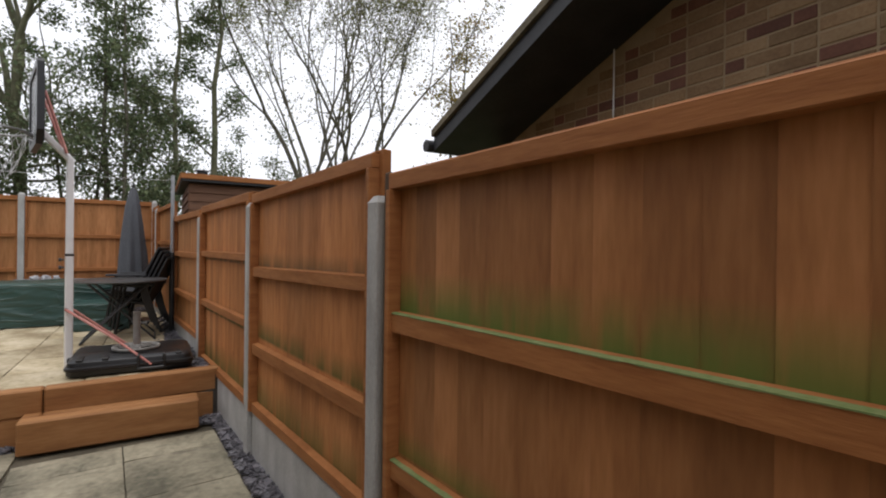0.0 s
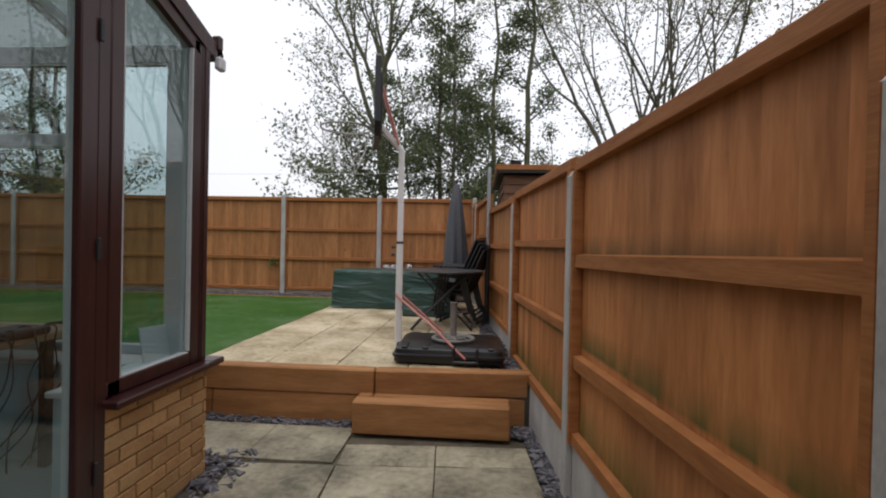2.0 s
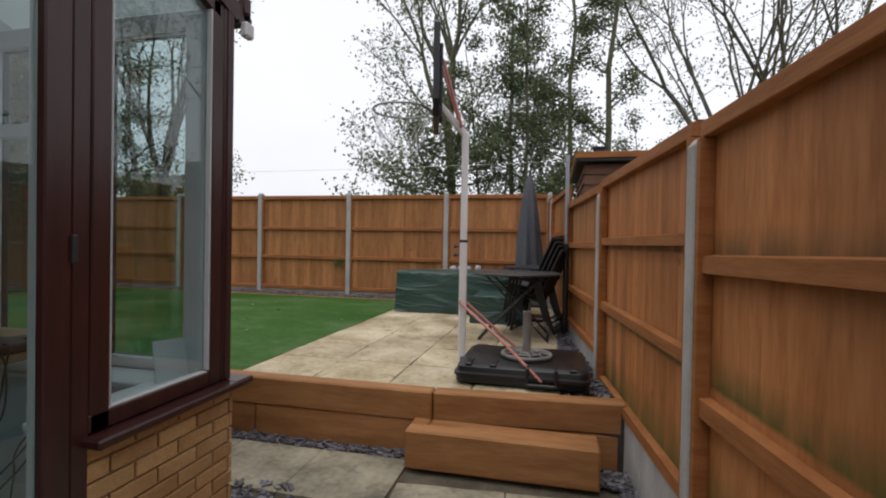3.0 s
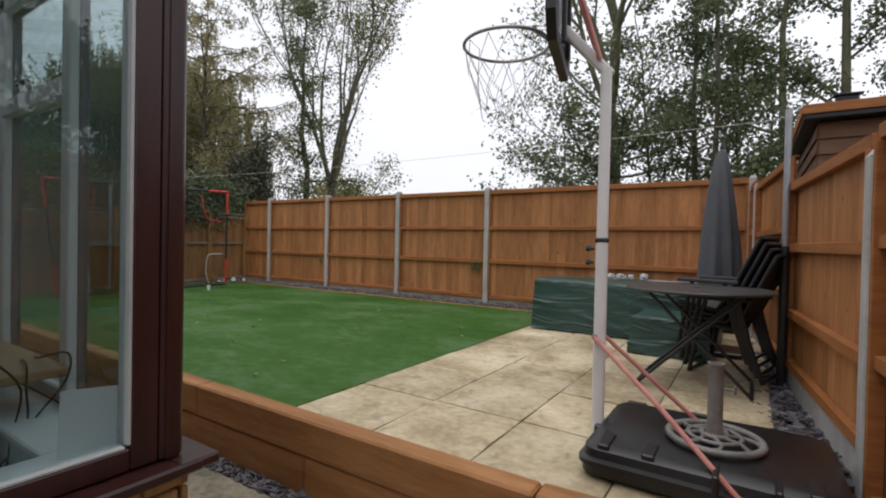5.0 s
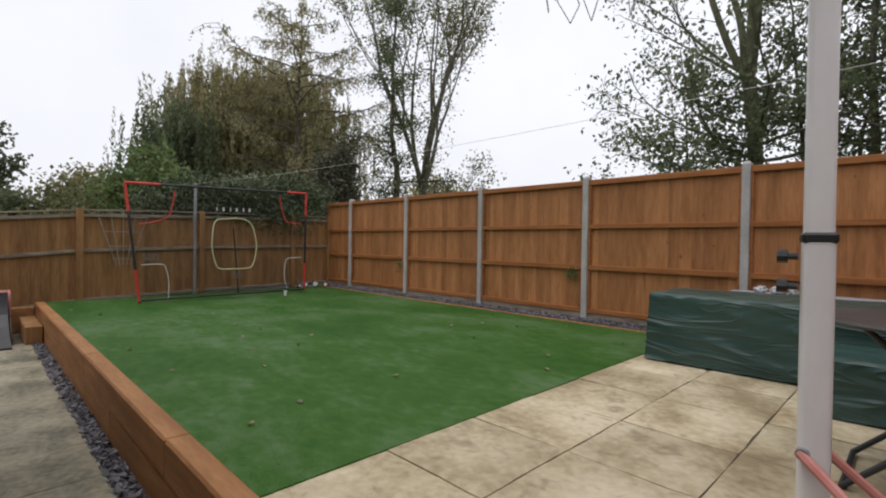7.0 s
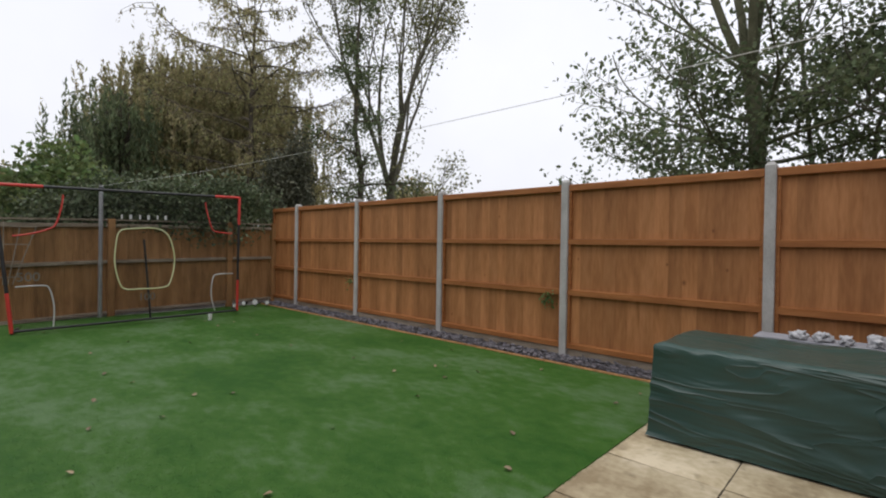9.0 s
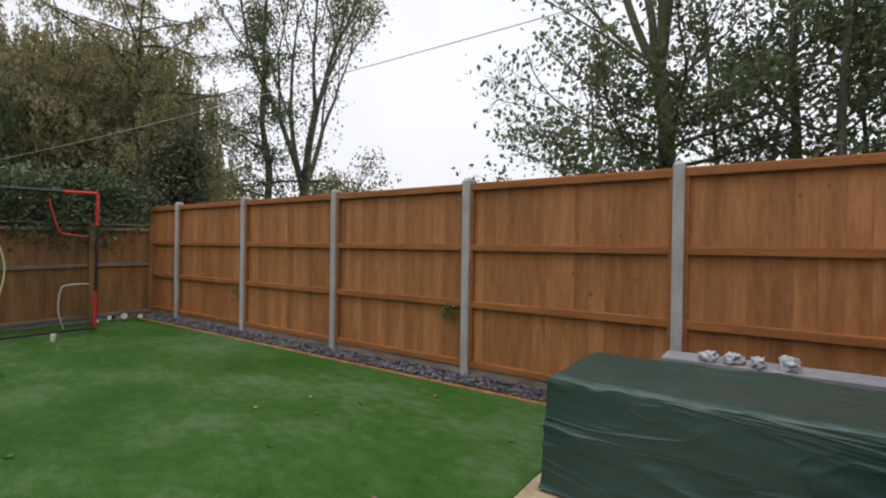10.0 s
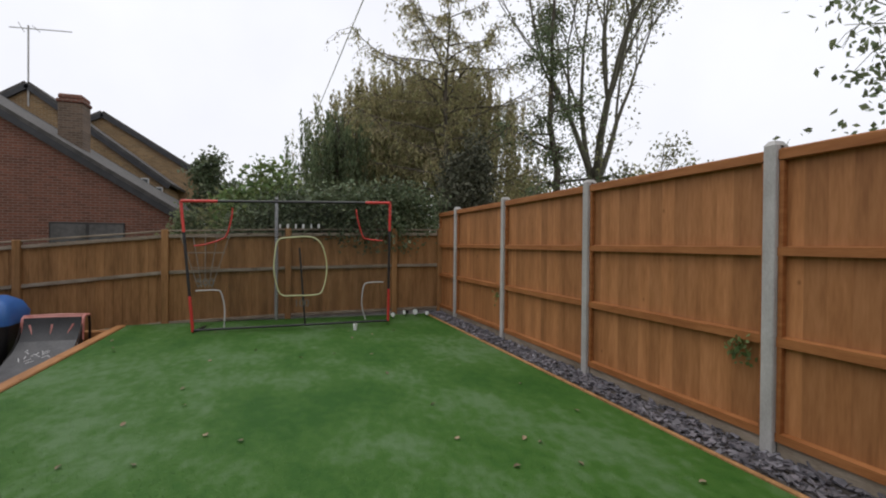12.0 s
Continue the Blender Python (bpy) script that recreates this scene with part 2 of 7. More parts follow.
M_MORTAR_TAN = material("tan_mortar", ((0.30, 0.225, 0.135), (0.38, 0.29, 0.18)), 0.95, 8.0, (1, 1, 1), 90, 0.3, 0.003)
M_BLACK = material("black_painted_timber", ((0.012, 0.012, 0.014), (0.03, 0.03, 0.033)), 0.5, 4.0, (1, 1, 1), 40, 0.1, 0.002)
M_ROOF = material("mossy_roof_tile", ((0.10, 0.085, 0.055), (0.20, 0.17, 0.11)), 0.9, 5.0, (1, 1, 1), 30, 0.6, 0.01)
M_BARK = material("grey_green_bark", ((0.07, 0.065, 0.045), (0.16, 0.145, 0.105)), 0.9, 5.0, (3, 3, 0.8), 30, 0.6, 0.01)


def leaf_material(name, a, b, amount=0.35):
    return translucent(island_vary(material(name, (a, b), 0.5, 0.8, (1, 1, 1), 6, 0, spec=0.35), 0.4, 0.03), amount)


M_LEAF = leaf_material("dark_green_leaves", (0.12, 0.155, 0.080), (0.20, 0.24, 0.125), 0.55)
M_LEAF_LIGHT = leaf_material("fresh_green_leaves", (0.12, 0.18, 0.06), (0.20, 0.26, 0.10), 0.45)
M_LEAF_YELLOW = leaf_material("autumn_yellow_leaves", (0.20, 0.16, 0.04), (0.28, 0.20, 0.05))
M_LEAF_OLIVE = leaf_material("olive_larch_needles", (0.245, 0.225, 0.105), (0.36, 0.325, 0.165), 0.5)
M_LEAF_PALE = leaf_material("yellowing_ash_leaves", (0.15, 0.165, 0.075), (0.26, 0.25, 0.12), 0.5)
M_LEAF_IVY = leaf_material("dark_ivy_leaves", (0.085, 0.112, 0.058), (0.150, 0.185, 0.095), 0.2)


def glass_material():
    m = bpy.data.materials.new("window_glass")
    m.use_nodes = True
    n, l = m.node_tree.nodes, m.node_tree.links
    n.clear()
    out = n.new("ShaderNodeOutputMaterial")
    tr = n.new("ShaderNodeBsdfTransparent")
    tr.inputs["Color"].default_value = (0.80, 0.86, 0.86, 1)
    gl = n.new("ShaderNodeBsdfGlossy")
    gl.inputs["Roughness"].default_value = 0.0
    lw = n.new("ShaderNodeLayerWeight")
    lw.inputs["Blend"].default_value = 0.5
    pw = n.new("ShaderNodeMath")
    pw.operation = "POWER"
    pw.inputs[1].default_value = 4.0
    l.new(lw.outputs["Facing"], pw.inputs[0])
    fr = n.new("ShaderNodeMath")
    fr.operation = "MULTIPLY_ADD"
    fr.inputs[1].default_value, fr.inputs[2].default_value = 0.80, 0.06
    l.new(pw.outputs[0], fr.inputs[0])
    mx = n.new("ShaderNodeMixShader")
    l.new(fr.outputs[0], mx.inputs[0])
    l.new(tr.outputs[0], mx.inputs[1])
    l.new(gl.outputs[0], mx.inputs[2])
    l.new(mx.outputs[0], out.inputs["Surface"])
    return m


M_GLASS = glass_material()

# ---- mesh helpers ----


class Build:
    """Collects corners and faces of one mesh."""

    def __init__(self):
        self.v, self.f = [], []

    def add(self, vs, fs, m=None):
        k = len(self.v)
        self.v += [tuple(m @ Vector(p)) for p in vs] if m is not None else [tuple(p) for p in vs]
        self.f += [tuple(i + k for i in f) for f in fs]
        return self

    def box(self, lo, hi, b=0.004, m=None):
        """A box with chamfered edges."""
        c = [(lo[i] + hi[i]) / 2 for i in range(3)]
        h = [abs(hi[i] - lo[i]) / 2 for i in range(3)]
        b = min(b, *(x * 0.45 for x in h))
        vs, ix = [], {}
        for sx in (-1, 1):
            for sy in (-1, 1):
                for sz in (-1, 1):
                    s = (sx, sy, sz)
                    for ax in range(3):
                        ix[(s, ax)] = len(vs)
                        vs.append(tuple(c[i] + s[i] * (h[i] if i == ax else h[i] - b) for i in range(3)))
        fs = []
        for ax in range(3):
            u, w = (ax + 1) % 3, (ax + 2) % 3
            for s in (-1, 1):
                q = []
                for du, dw in ((-1, -1), (1, -1), (1, 1), (-1, 1)):
                    k = [0, 0, 0]
                    k[ax], k[u], k[w] = s, du, dw
                    q.append(ix[(tuple(k), ax)])
                fs.append(tuple(q) if s > 0 else tuple(reversed(q)))
        for ax in range(3):
            u, w = (ax + 1) % 3, (ax + 2) % 3
            for su in (-1, 1):
                for sw in (-1, 1):
                    k0, k1 = [0, 0, 0], [0, 0, 0]
                    k0[ax], k1[ax] = -1, 1
                    for k in (k0, k1):
                        k[u], k[w] = su, sw
                    q = [ix[(tuple(k0), u)], ix[(tuple(k1), u)], ix[(tuple(k1), w)], ix[(tuple(k0), w)]]
                    fs.append(tuple(q) if su * sw < 0 else tuple(reversed(q)))
        for sx in (-1, 1):
            for sy in (-1, 1):
                for sz in (-1, 1):
                    q = [ix[((sx, sy, sz), a)] for a in range(3)]
                    fs.append(tuple(q) if sx * sy * sz > 0 else tuple(reversed(q)))
        return self.add(vs, fs, m)

    def tube(self, path, radii, n=8, caps=True):
        """A round bar along a path; radii: one number or one for each point."""
        path = [Vector(p) for p in path]
        if not hasattr(radii, "__len__"):
            radii = [radii] * len(path)
        k, ref = len(self.v), None
        for i, p in enumerate(path):
            d = path[min(i + 1, len(path) - 1)] - path[max(i - 1, 0)]
            d = d.normalized() if d.length > 1e-9 else Vector((0, 0, 1))
            if ref is None:
                ref = d.orthogonal().normalized()
            ref = (ref - d * ref.dot(d))
            ref = ref.normalized() if ref.length > 1e-6 else d.orthogonal().normalized()
            e = d.cross(ref)
            for j in range(n):
                a = 2 * math.pi * j / n
                self.v.append(tuple(p + (ref * math.cos(a) + e * math.sin(a)) * radii[i]))
        for i in range(len(path) - 1):
            for j in range(n):
                a, b = k + i * n + j, k + i * n + (j + 1) % n
                self.f.append((a, b, b + n, a + n))
        if caps:
            self.f.append(tuple(reversed(range(k, k + n))))
            self.f.append(tuple(range(k + (len(path) - 1) * n, k + len(path) * n)))
        return self

    def lathe(self, profile, centre=(0, 0, 0), n=24):
        """Turns a profile of (radius, height) round an upright axis."""
        k = len(self.v)
        for r, z in profile:
            for j in range(n):
                a = 2 * math.pi * j / n
                self.v.append((centre[0] + r * math.cos(a), centre[1] + r * math.sin(a), centre[2] + z))
        for i in range(len(profile) - 1):
            for j in range(n):
                a, b = k + i * n + j, k + i * n + (j + 1) % n
                self.f.append((a, b, b + n, a + n))
        self.f.append(tuple(reversed(range(k, k + n))))
        self.f.append(tuple(range(k + (len(profile) - 1) * n, k + len(profile) * n)))
        return self

    def prism(self, outline, z0, z1, m=None):
        """An upright prism over an outline in x and y, or any plane that m turns it to."""
        n = len(outline)
        vs = [(x, y, z0) for x, y in outline] + [(x, y, z1) for x, y in outline]
        fs = [tuple(reversed(range(n))), tuple(range(n, 2 * n))]
        fs += [(i, (i + 1) % n, n + (i + 1) % n, n + i) for i in range(n)]
        return self.add(vs, fs, m)

    def mesh(self, name, mat, smooth=None):
        me = bpy.data.meshes.new(name)
        me.from_pydata(self.v, [], self.f)
        if mat:
            me.materials.append(mat)
        if smooth is not None:
            me.shade_smooth()
            me.set_sharp_from_angle(angle=radians(smooth))
        me.update()
        return me


def thing(name, label, category, group="", m=None, kind=""):
    ob = new(name)
    ob.empty_display_size = 0.1
    if m is not None:
        ob.matrix_world = m
    return tagged(ob, label, category, group, kind)


def part(name, shape, mat, parent=None, label="", m=None, smooth=None):
    """One mesh object under a thing or a part; shape is a Build or a mesh made before."""
    me = shape.mesh(name, mat, smooth) if isinstance(shape, Build) else shape
    ob = new(name, me)
    if parent is not None:
        ob.parent = parent
    if m is not None:
        ob.matrix_local = m
    if label:
        ob["label"] = label
    return ob


def solo(name, shape, mat, label, category, group="", kind="", m=None, smooth=None):
    ob = part(name, shape, mat, None, "", m, smooth)
    return tagged(ob, label, category, group, kind)


def bx(lo, hi, b=0.004):
    return Build().box(lo, hi, b)


LAWN_Z, UP_Z = 0.40, 0.395
EDGE_Y = 4.61            # front of the retaining wall
FENCE_N = 9.86           # front of the posts of the far fence
WEST_X = -9.66


def east_x(y):
    """Front of the posts of the long side fence, which runs a little askew."""
    return 1.511 - 0.1053 * (y - 1.72)


EAST_TURN = math.degrees(math.atan(0.1053))

# ---- ground ----
g = Build()
g.add([(-900, -900, -0.07), (900, -900, -0.07), (900, 900, -0.07), (-900, 900, -0.07)], [(0, 1, 2, 3)])
solo("ground", g, M_GROUND, "rough grassy ground beyond the fences", "ground", kind="structure")

g = Build().prism([(-7.75, EDGE_Y + 0.1), (1.45, EDGE_Y + 0.1), (0.85, 10.0), (-9.9, 10.0), (-9.9, EDGE_Y + 0.1)], -0.06, LAWN_Z - 0.045)
solo("raised_bed", g, M_SOIL, "dark soil bed of the raised garden terrace", "soil", kind="structure")
g = Build().prism([(-9.2, -4.0), (1.95, -4.0), (1.2, EDGE_Y), (-9.2, EDGE_Y)], -0.065, -0.028)
solo("lower_bed", g, M_JOINT, "dark mortar bed under the lower patio slabs", "patio bed", kind="structure")

# lawn: a turf sheet with short blades
g = Build().prism([(-9.45, EDGE_Y + 0.1), (-1.613, EDGE_Y + 0.1), (-1.613, 9.55), (-9.45, 9.55)], LAWN_Z - 0.04, LAWN_Z - 0.004)
lawn = solo("lawn", g, M_TURF, "bright green artificial turf lawn", "lawn", kind="structure")
rng = np.random.default_rng(3)


def blades(n, x0, x1, y0, y1):
    p = np.column_stack((rng.uniform(x0, x1, n), rng.uniform(y0, y1, n), np.full(n, LAWN_Z - 0.006)))
    a = rng.uniform(0, 2 * np.pi, n)
    h = rng.uniform(0.004, 0.008, n)
    w = rng.uniform(0.002, 0.004, n)
    d = np.column_stack((np.cos(a), np.sin(a), np.zeros(n)))
    lean = np.column_stack((-np.sin(a) * rng.uniform(0.012, 0.024, n), np.cos(a) * rng.uniform(0.012, 0.024, n), h))
    v = np.stack((p - d * w[:, None], p + d * w[:, None], p + lean), 1).reshape(-1, 3)
    me = bpy.data.meshes.new("grass_blades")
    me.from_pydata(v.tolist(), [], np.arange(3 * n).reshape(-1, 3).tolist())
    me.materials.append(M_BLADE)
    return me


ob = part("grass_blades", blades(170000, -9.44, -1.605, EDGE_Y + 0.11, 9.54), None, lawn)
ob["kind"] = "stuff"

# ---- fences ----
BOARDS = {}


def board_mesh(w, h, mat):
    """A feather-edged board, thick at one edge, with a slightly rounded face."""
    key = (round(w, 3), round(h, 3), mat.name)
    if key not in BOARDS:
        o = [(0, 0), (w, 0.005), (w, 0.009), (w * 0.5, 0.0145), (0.003, 0.020), (0, 0.017)]
        BOARDS[key] = Build().prism(o, 0, h).mesh("board", mat)
    return BOARDS[key]


def fence_panel(name_label, start, turn, length, z0, z1, rails, mat, rail_mat, drop=0.0, board=0.13, group="fence panels", algae=(), batten=0.026):
    """A close-board panel seen from its rail side. It runs along its own x from start; its face looks to -y."""
    p = thing("garden_fence", name_label, "fence panel", group, pose(start[0], start[1], 0, 0, 0, turn))
    sh = Matrix.Identity(4)
    sh[2][0] = -drop / length
    n = round(length / board)
    w = length / n
    me = board_mesh(w + 0.012, z1 - z0 - 0.02, mat)
    for i in range(n):
        dz = -drop * (i + 0.5) / n
        part("board", me, None, p, m=pose(i * w, 0.012 + random.uniform(0, 0.003), z0 + dz, 0, 0, random.uniform(-0.4, 0.4)))
    for k, (lo, hi) in enumerate(rails):
        b = Build()
        b.add([(0, 0.012, lo), (length, 0.012, lo), (length, 0.012, hi + 0.004), (0, 0.012, hi + 0.004),
               (0, -0.030, lo), (length, -0.030, lo), (length, -0.030, hi - 0.003), (0, -0.030, hi - 0.003)],
              [(0, 1, 2, 3), (7, 6, 5, 4), (4, 5, 1, 0), (3, 2, 6, 7), (0, 3, 7, 4), (5, 6, 2, 1)], sh)
        r = part("rail", b, rail_mat, p)
        if k in algae:
            s = Build()
            nq = 60
            for q in range(nq + 1):
                x, w = length * q / nq, random.uniform(-0.003, 0.003)
                top = hi - drop * q / nq
                s.v += [(x, -0.0315, top - 0.0045 + 0.6 * w), (x, -0.0312, top - 0.0015), (x, -0.024, top + 0.0015), (x, -0.012 + w, top + 0.003)]
            for q in range(nq):
                for j in range(3):
                    c = q * 4 + j
                    s.f.append((c, c + 4, c + 5, c + 1))
            part("algae", s, M_ALGAE, r, "bright green algae growth")
    part("top_rail", Build().box((0, -0.034, z1 - 0.058), (length, 0.012, z1 + 0.007), 0.004, sh), rail_mat, p)
    part("capping", Build().box((-0.002, -0.016, z1 + 0.0075), (length + 0.002, 0.036, z1 + 0.014), 0.002, sh), rail_mat, p)
    for x in (0.0, length - 0.03):
        part("batten", Build().box((x, -batten, z0), (x + 0.03, 0.013, z1 - 0.06), 0.003, sh), rail_mat, p)
    return p


POST_W = 0.082


def concrete_post(x, y, turn, z1, label="pale grey concrete fence post with a sloped top"):
    """A slotted post with a weathered, chamfered head."""
    h = POST_W / 2
    b = Build()
    o = [(-h + 0.006, -0.05), (h - 0.006, -0.05), (h, -0.044), (h, -0.008), (h - 0.025, -0.008), (h - 0.025, 0.026), (h, 0.026), (h, 0.06), (-h, 0.06), (-h, 0.026), (-h + 0.025, 0.026), (-h + 0.025, -0.008), (-h, -0.008), (-h, -0.044)]
    b.prism(o, -0.06, z1 - 0.03)
    b.add([(-h, -0.05, z1 - 0.03), (h, -0.05, z1 - 0.03), (h, 0.06, z1 - 0.03), (-h, 0.06, z1 - 0.03),
           (-h + 0.02, -0.03, z1), (h - 0.02, -0.03, z1), (h - 0.02, 0.04, z1), (-h + 0.02, 0.04, z1)],
          [(4, 5, 6, 7), (0, 1, 5, 4), (1, 2, 6, 5), (2, 3, 7, 6), (3, 0, 4, 7)])
    return solo("fence_post", b, M_CONCRETE, label, "fence post", "concrete fence posts", m=pose(x, y, 0, 0, 0, turn))


def gravel_board(start, turn, length, z0, z1, label="pale concrete gravel board under a fence panel", mat=None):
    b = Build().box((0.002, -0.012, z0), (length - 0.002, 0.03, z1), 0.005)
    return solo("gravel_board", b, mat or M_CONCRETE, label, "gravel board", "gravel boards", m=pose(start[0], start[1], 0, 0, 0, turn))


# far fence
N_POSTS = [-8.69 + 1.892 * k for k in range(6)]
N_RAILS = ((0.500, 0.555), (1.085, 1.145), (1.645, 1.700))
for x in N_POSTS[:5]:
    concrete_post(x, FENCE_N + 0.05, 0, 2.355)
for i in range(-1, 5):
    x0 = (N_POSTS[i] if i >= 0 else WEST_X + 0.02) + (POST_W / 2 if i >= 0 else 0)
    x1 = N_POSTS[i + 1] - POST_W / 2
    if i == 4:
        x1 = 0.66
    fence_panel("orange-brown stained close-board fence panel with three rails", (x0, FENCE_N + 0.055), 0, x1 - x0, 0.50, 2.29, N_RAILS, M_FENCE, M_RAIL)
    gravel_board((x0, FENCE_N + 0.052), 0, x1 - x0, 0.30, 0.498, "weathered grey-brown timber gravel board under a fence panel", M_PALERAIL)
concrete_post(0.70, FENCE_N + 0.05, 0, 2.33, "pale grey concrete corner fence post")

# side fence, askew, from behind the start to the far corner
AXIS = Vector((-0.1053, 1.0, 0)).normalized()
R1 = Vector((1.511, 1.72, 0))
E_TURN = 90 + EAST_TURN


def along(d):
    return R1 + AXIS * d


E_POSTS = [(-1.99, 1.66), (0.022, 1.761), (1.93, 1.862), (3.83, 1.850), (5.73, 1.86), (7.63, 2.16)]
for d, z in E_POSTS:
    p = along(d)
    concrete_post(p.x + 0.05, p.y, E_TURN + 180, z)


def east_panel(d0, d1, z0, z1, rails, mat, rail_mat, label, algae=(), rise=0.0):
    # the face looks west, so the panel runs from its far end to its near end
    d0, d1 = d0 - 0.008, d1 + 0.008
    a = along(d1) + Vector((0.055, 0, 0))
    fence_panel(label, (a.x, a.y), E_TURN + 180, d1 - d0, z0, z1, rails, mat, rail_mat, drop=-rise, algae=algae, group="side fence panels", batten=0.047)


L_E = "orange-brown stained close-board fence panel with three rails"
east_panel(-1.94, -0.084, 0.13, 1.836, ((0.13, 0.19), (0.625, 0.697), (1.208, 1.284)), M_FENCE_ALGAE, M_RAIL, "stained close-board fence panel with green algae along the rails", algae=(1, 2), rise=0.016)
east_panel(-3.9, -2.04, 0.13, 1.822, ((0.13, 0.19), (0.645, 0.71), (1.225, 1.29)), M_FENCE_ALGAE, M_RAIL, "stained close-board fence panel with green algae along the rails")
east_panel(0.075, 1.88, 0.335, 1.915, ((0.335, 0.40), (0.758, 0.832), (1.322, 1.390)), M_FENCE_ALGAE2, M_RAIL, "stained close-board fence panel with damp stains along the rails", algae=(), rise=0.03)
east_panel(1.98, 3.78, 0.335, 1.94, ((0.335, 0.40), (0.925, 0.985), (1.43, 1.485)), M_FENCE_ALGAE2, M_RAIL, L_E)
east_panel(3.88, 5.68, 0.52, 1.92, ((0.52, 0.58), (0.90, 0.96), (1.40, 1.46)), M_FENCE, M_RAIL, L_E)
east_panel(5.78, 7.58, 0.50, 2.14, ((0.50, 0.56), (1.02, 1.08), (1.55, 1.61)), M_FENCE, M_RAIL, L_E)
east_panel(7.68, 8.16, 0.50, 2.20, ((0.50, 0.56), (1.02, 1.08), (1.58, 1.64)), M_FENCE, M_RAIL, L_E)
for d0, d1, zt in ((-3.9, -1.98, 0.125), (-1.88, -0.05, 0.125), (0.05, 1.88, 0.33), (1.98, 3.78, 0.33), (3.88, 5.68, 0.515), (5.78, 8.1, 0.495)):
    a = along(d1) + Vector((0.05, 0, 0))
    gravel_board((a.x, a.y), E_TURN + 180, d1 - d0, -0.06, zt)
# tall timber batten where the near panel meets its post
a = along(0.078)
solo("timber_post", Build().box((-0.036, -0.022, 1.60), (0.036, 0.022, 1.968), 0.004), M_RAIL, "stained timber upright let into the top of a concrete post", "fence post", m=pose(a.x + 0.082, a.y, 0, 0, 0, E_TURN))
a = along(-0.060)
solo("timber_batten", Build().box((-0.022, -0.03, -0.06), (0.022, 0.03, 1.85), 0.004), M_DARKWOOD, "dark brown timber batten beside a concrete post", "fence batten", m=pose(a.x + 0.055, a.y, 0, 0, 0, E_TURN))

# west fence, which falls away to the south
def mirror_west(y0, y1, ztop0, ztop1):
    """A panel of the west fence between two heights; its face looks east."""
    n = round((y1 - y0) / 0.12)
    p = thing("garden_fence", "weathered brown close-board fence panel with two rails", "fence panel", "old fence panels", pose(WEST_X - 0.03, y0, 0, 0, 0, 90))
    ln = y1 - y0
    me = board_mesh(ln / n + 0.012, 1.42, M_OLDWOOD)
    for i in range(n):
        z = ztop0 + (ztop1 - ztop0) * (i + 0.5) / n
        part("board", me, None, p, m=pose(i * ln / n, 0.0, z - 1.47, 0, 0, 180) @ pose(-ln / n, 0, 0))
    sh = Matrix.Identity(4)
    sh[2][0] = (ztop1 - ztop0) / ln
    for lo in (-1.47, -0.64, -0.05):
        b = Build().box((0, -0.065, ztop0 + lo - 0.055), (ln, -0.018, ztop0 + lo), 0.004, sh)
        part("rail", b, M_PALERAIL, p, "pale lichen-grey rail")
    part("capping", Build().box((0, -0.075, ztop0 - 0.003), (ln, 0.02, ztop0 + 0.022), 0.004, sh), M_PALERAIL, p, "pale worn capping strip")
    part("gravel_board", Build().box((0, -0.03, ztop0 - 1.66), (ln, 0.0, ztop0 - 1.53), 0.004, sh), M_CONCRETE, p, "grey concrete gravel board")
    return p


W_POSTS = [(1.3, 1.50), (3.25, 1.68), (5.20, 1.87), (7.1, 1.93), (9.0, 1.96), (9.90, 1.97)]
for (y0, z0), (y1, z1) in zip(W_POSTS, W_POSTS[1:]):
    mirror_west(y0, y1, z0, z1)
for y, z in W_POSTS:
    b = Build().box((-0.05, -0.05, -0.06), (0.05, 0.05, z + 0.03), 0.008)
    solo("timber_post", b, M_OLDWOOD, "weathered square timber fence post", "fence post", "timber fence posts", m=pose(WEST_X + 0.03, y, 0))

# ---- retaining wall and steps of sleepers ----
wall = thing("retaining_wall", "low retaining wall of stained timber sleepers", "retaining wall", kind="structure")


def sleeper(name, lo, hi, parent, b=0.012):
    c = [(lo[i] + hi[i]) / 2 for i in range(3)]
    h = [(hi[i] - lo[i]) / 2 for i in range(3)]
    return part(name, bx([-k for k in h], h, b), M_SLEEPER, parent, m=pose(*c))


for k, (x0, x1) in enumerate(((-2.405, -0.005), (-4.805, -2.405), (-7.205, -4.805), (-9.33, -7.205))):
    sleeper("sleeper", (x0 + 0.002, EDGE_Y, 0.215), (x1 - 0.002, EDGE_Y + 0.125, 0.42), wall)
for k, (x0, x1) in enumerate(((-1.35, 0.1), (-3.75, -1.35), (-6.15, -3.75), (-9.33, -6.15))):
    sleeper("sleeper", (x0 + 0.002, EDGE_Y + 0.006, -0.02), (x1 - 0.002, EDGE_Y + 0.13, 0.213), wall)
for z0, z1, x0, x1, dy in ((0.215, 0.42, -0.005, 1.245, 0.0), (-0.02, 0.213, 0.1, 1.255, 0.006)):
    part("sleeper", bx((-(x1 - x0) / 2 + 0.002, -0.0625, -(z1 - z0) / 2), ((x1 - x0) / 2 - 0.002, 0.0625, (z1 - z0) / 2), 0.012), M_SLEEPER, wall,
         m=pose((x0 + x1) / 2, EDGE_Y + 0.115 + dy, (z0 + z1) / 2, 0, 0, 4.6))
step = thing("garden_step", "single step of stained timber sleepers", "step")
sleeper("sleeper", (-0.118, 4.37, 0.0), (1.062, 4.50, 0.246), step)
sleeper("sleeper", (-0.118, 4.504, 0.0), (0.0, EDGE_Y - 0.002, 0.244), step)
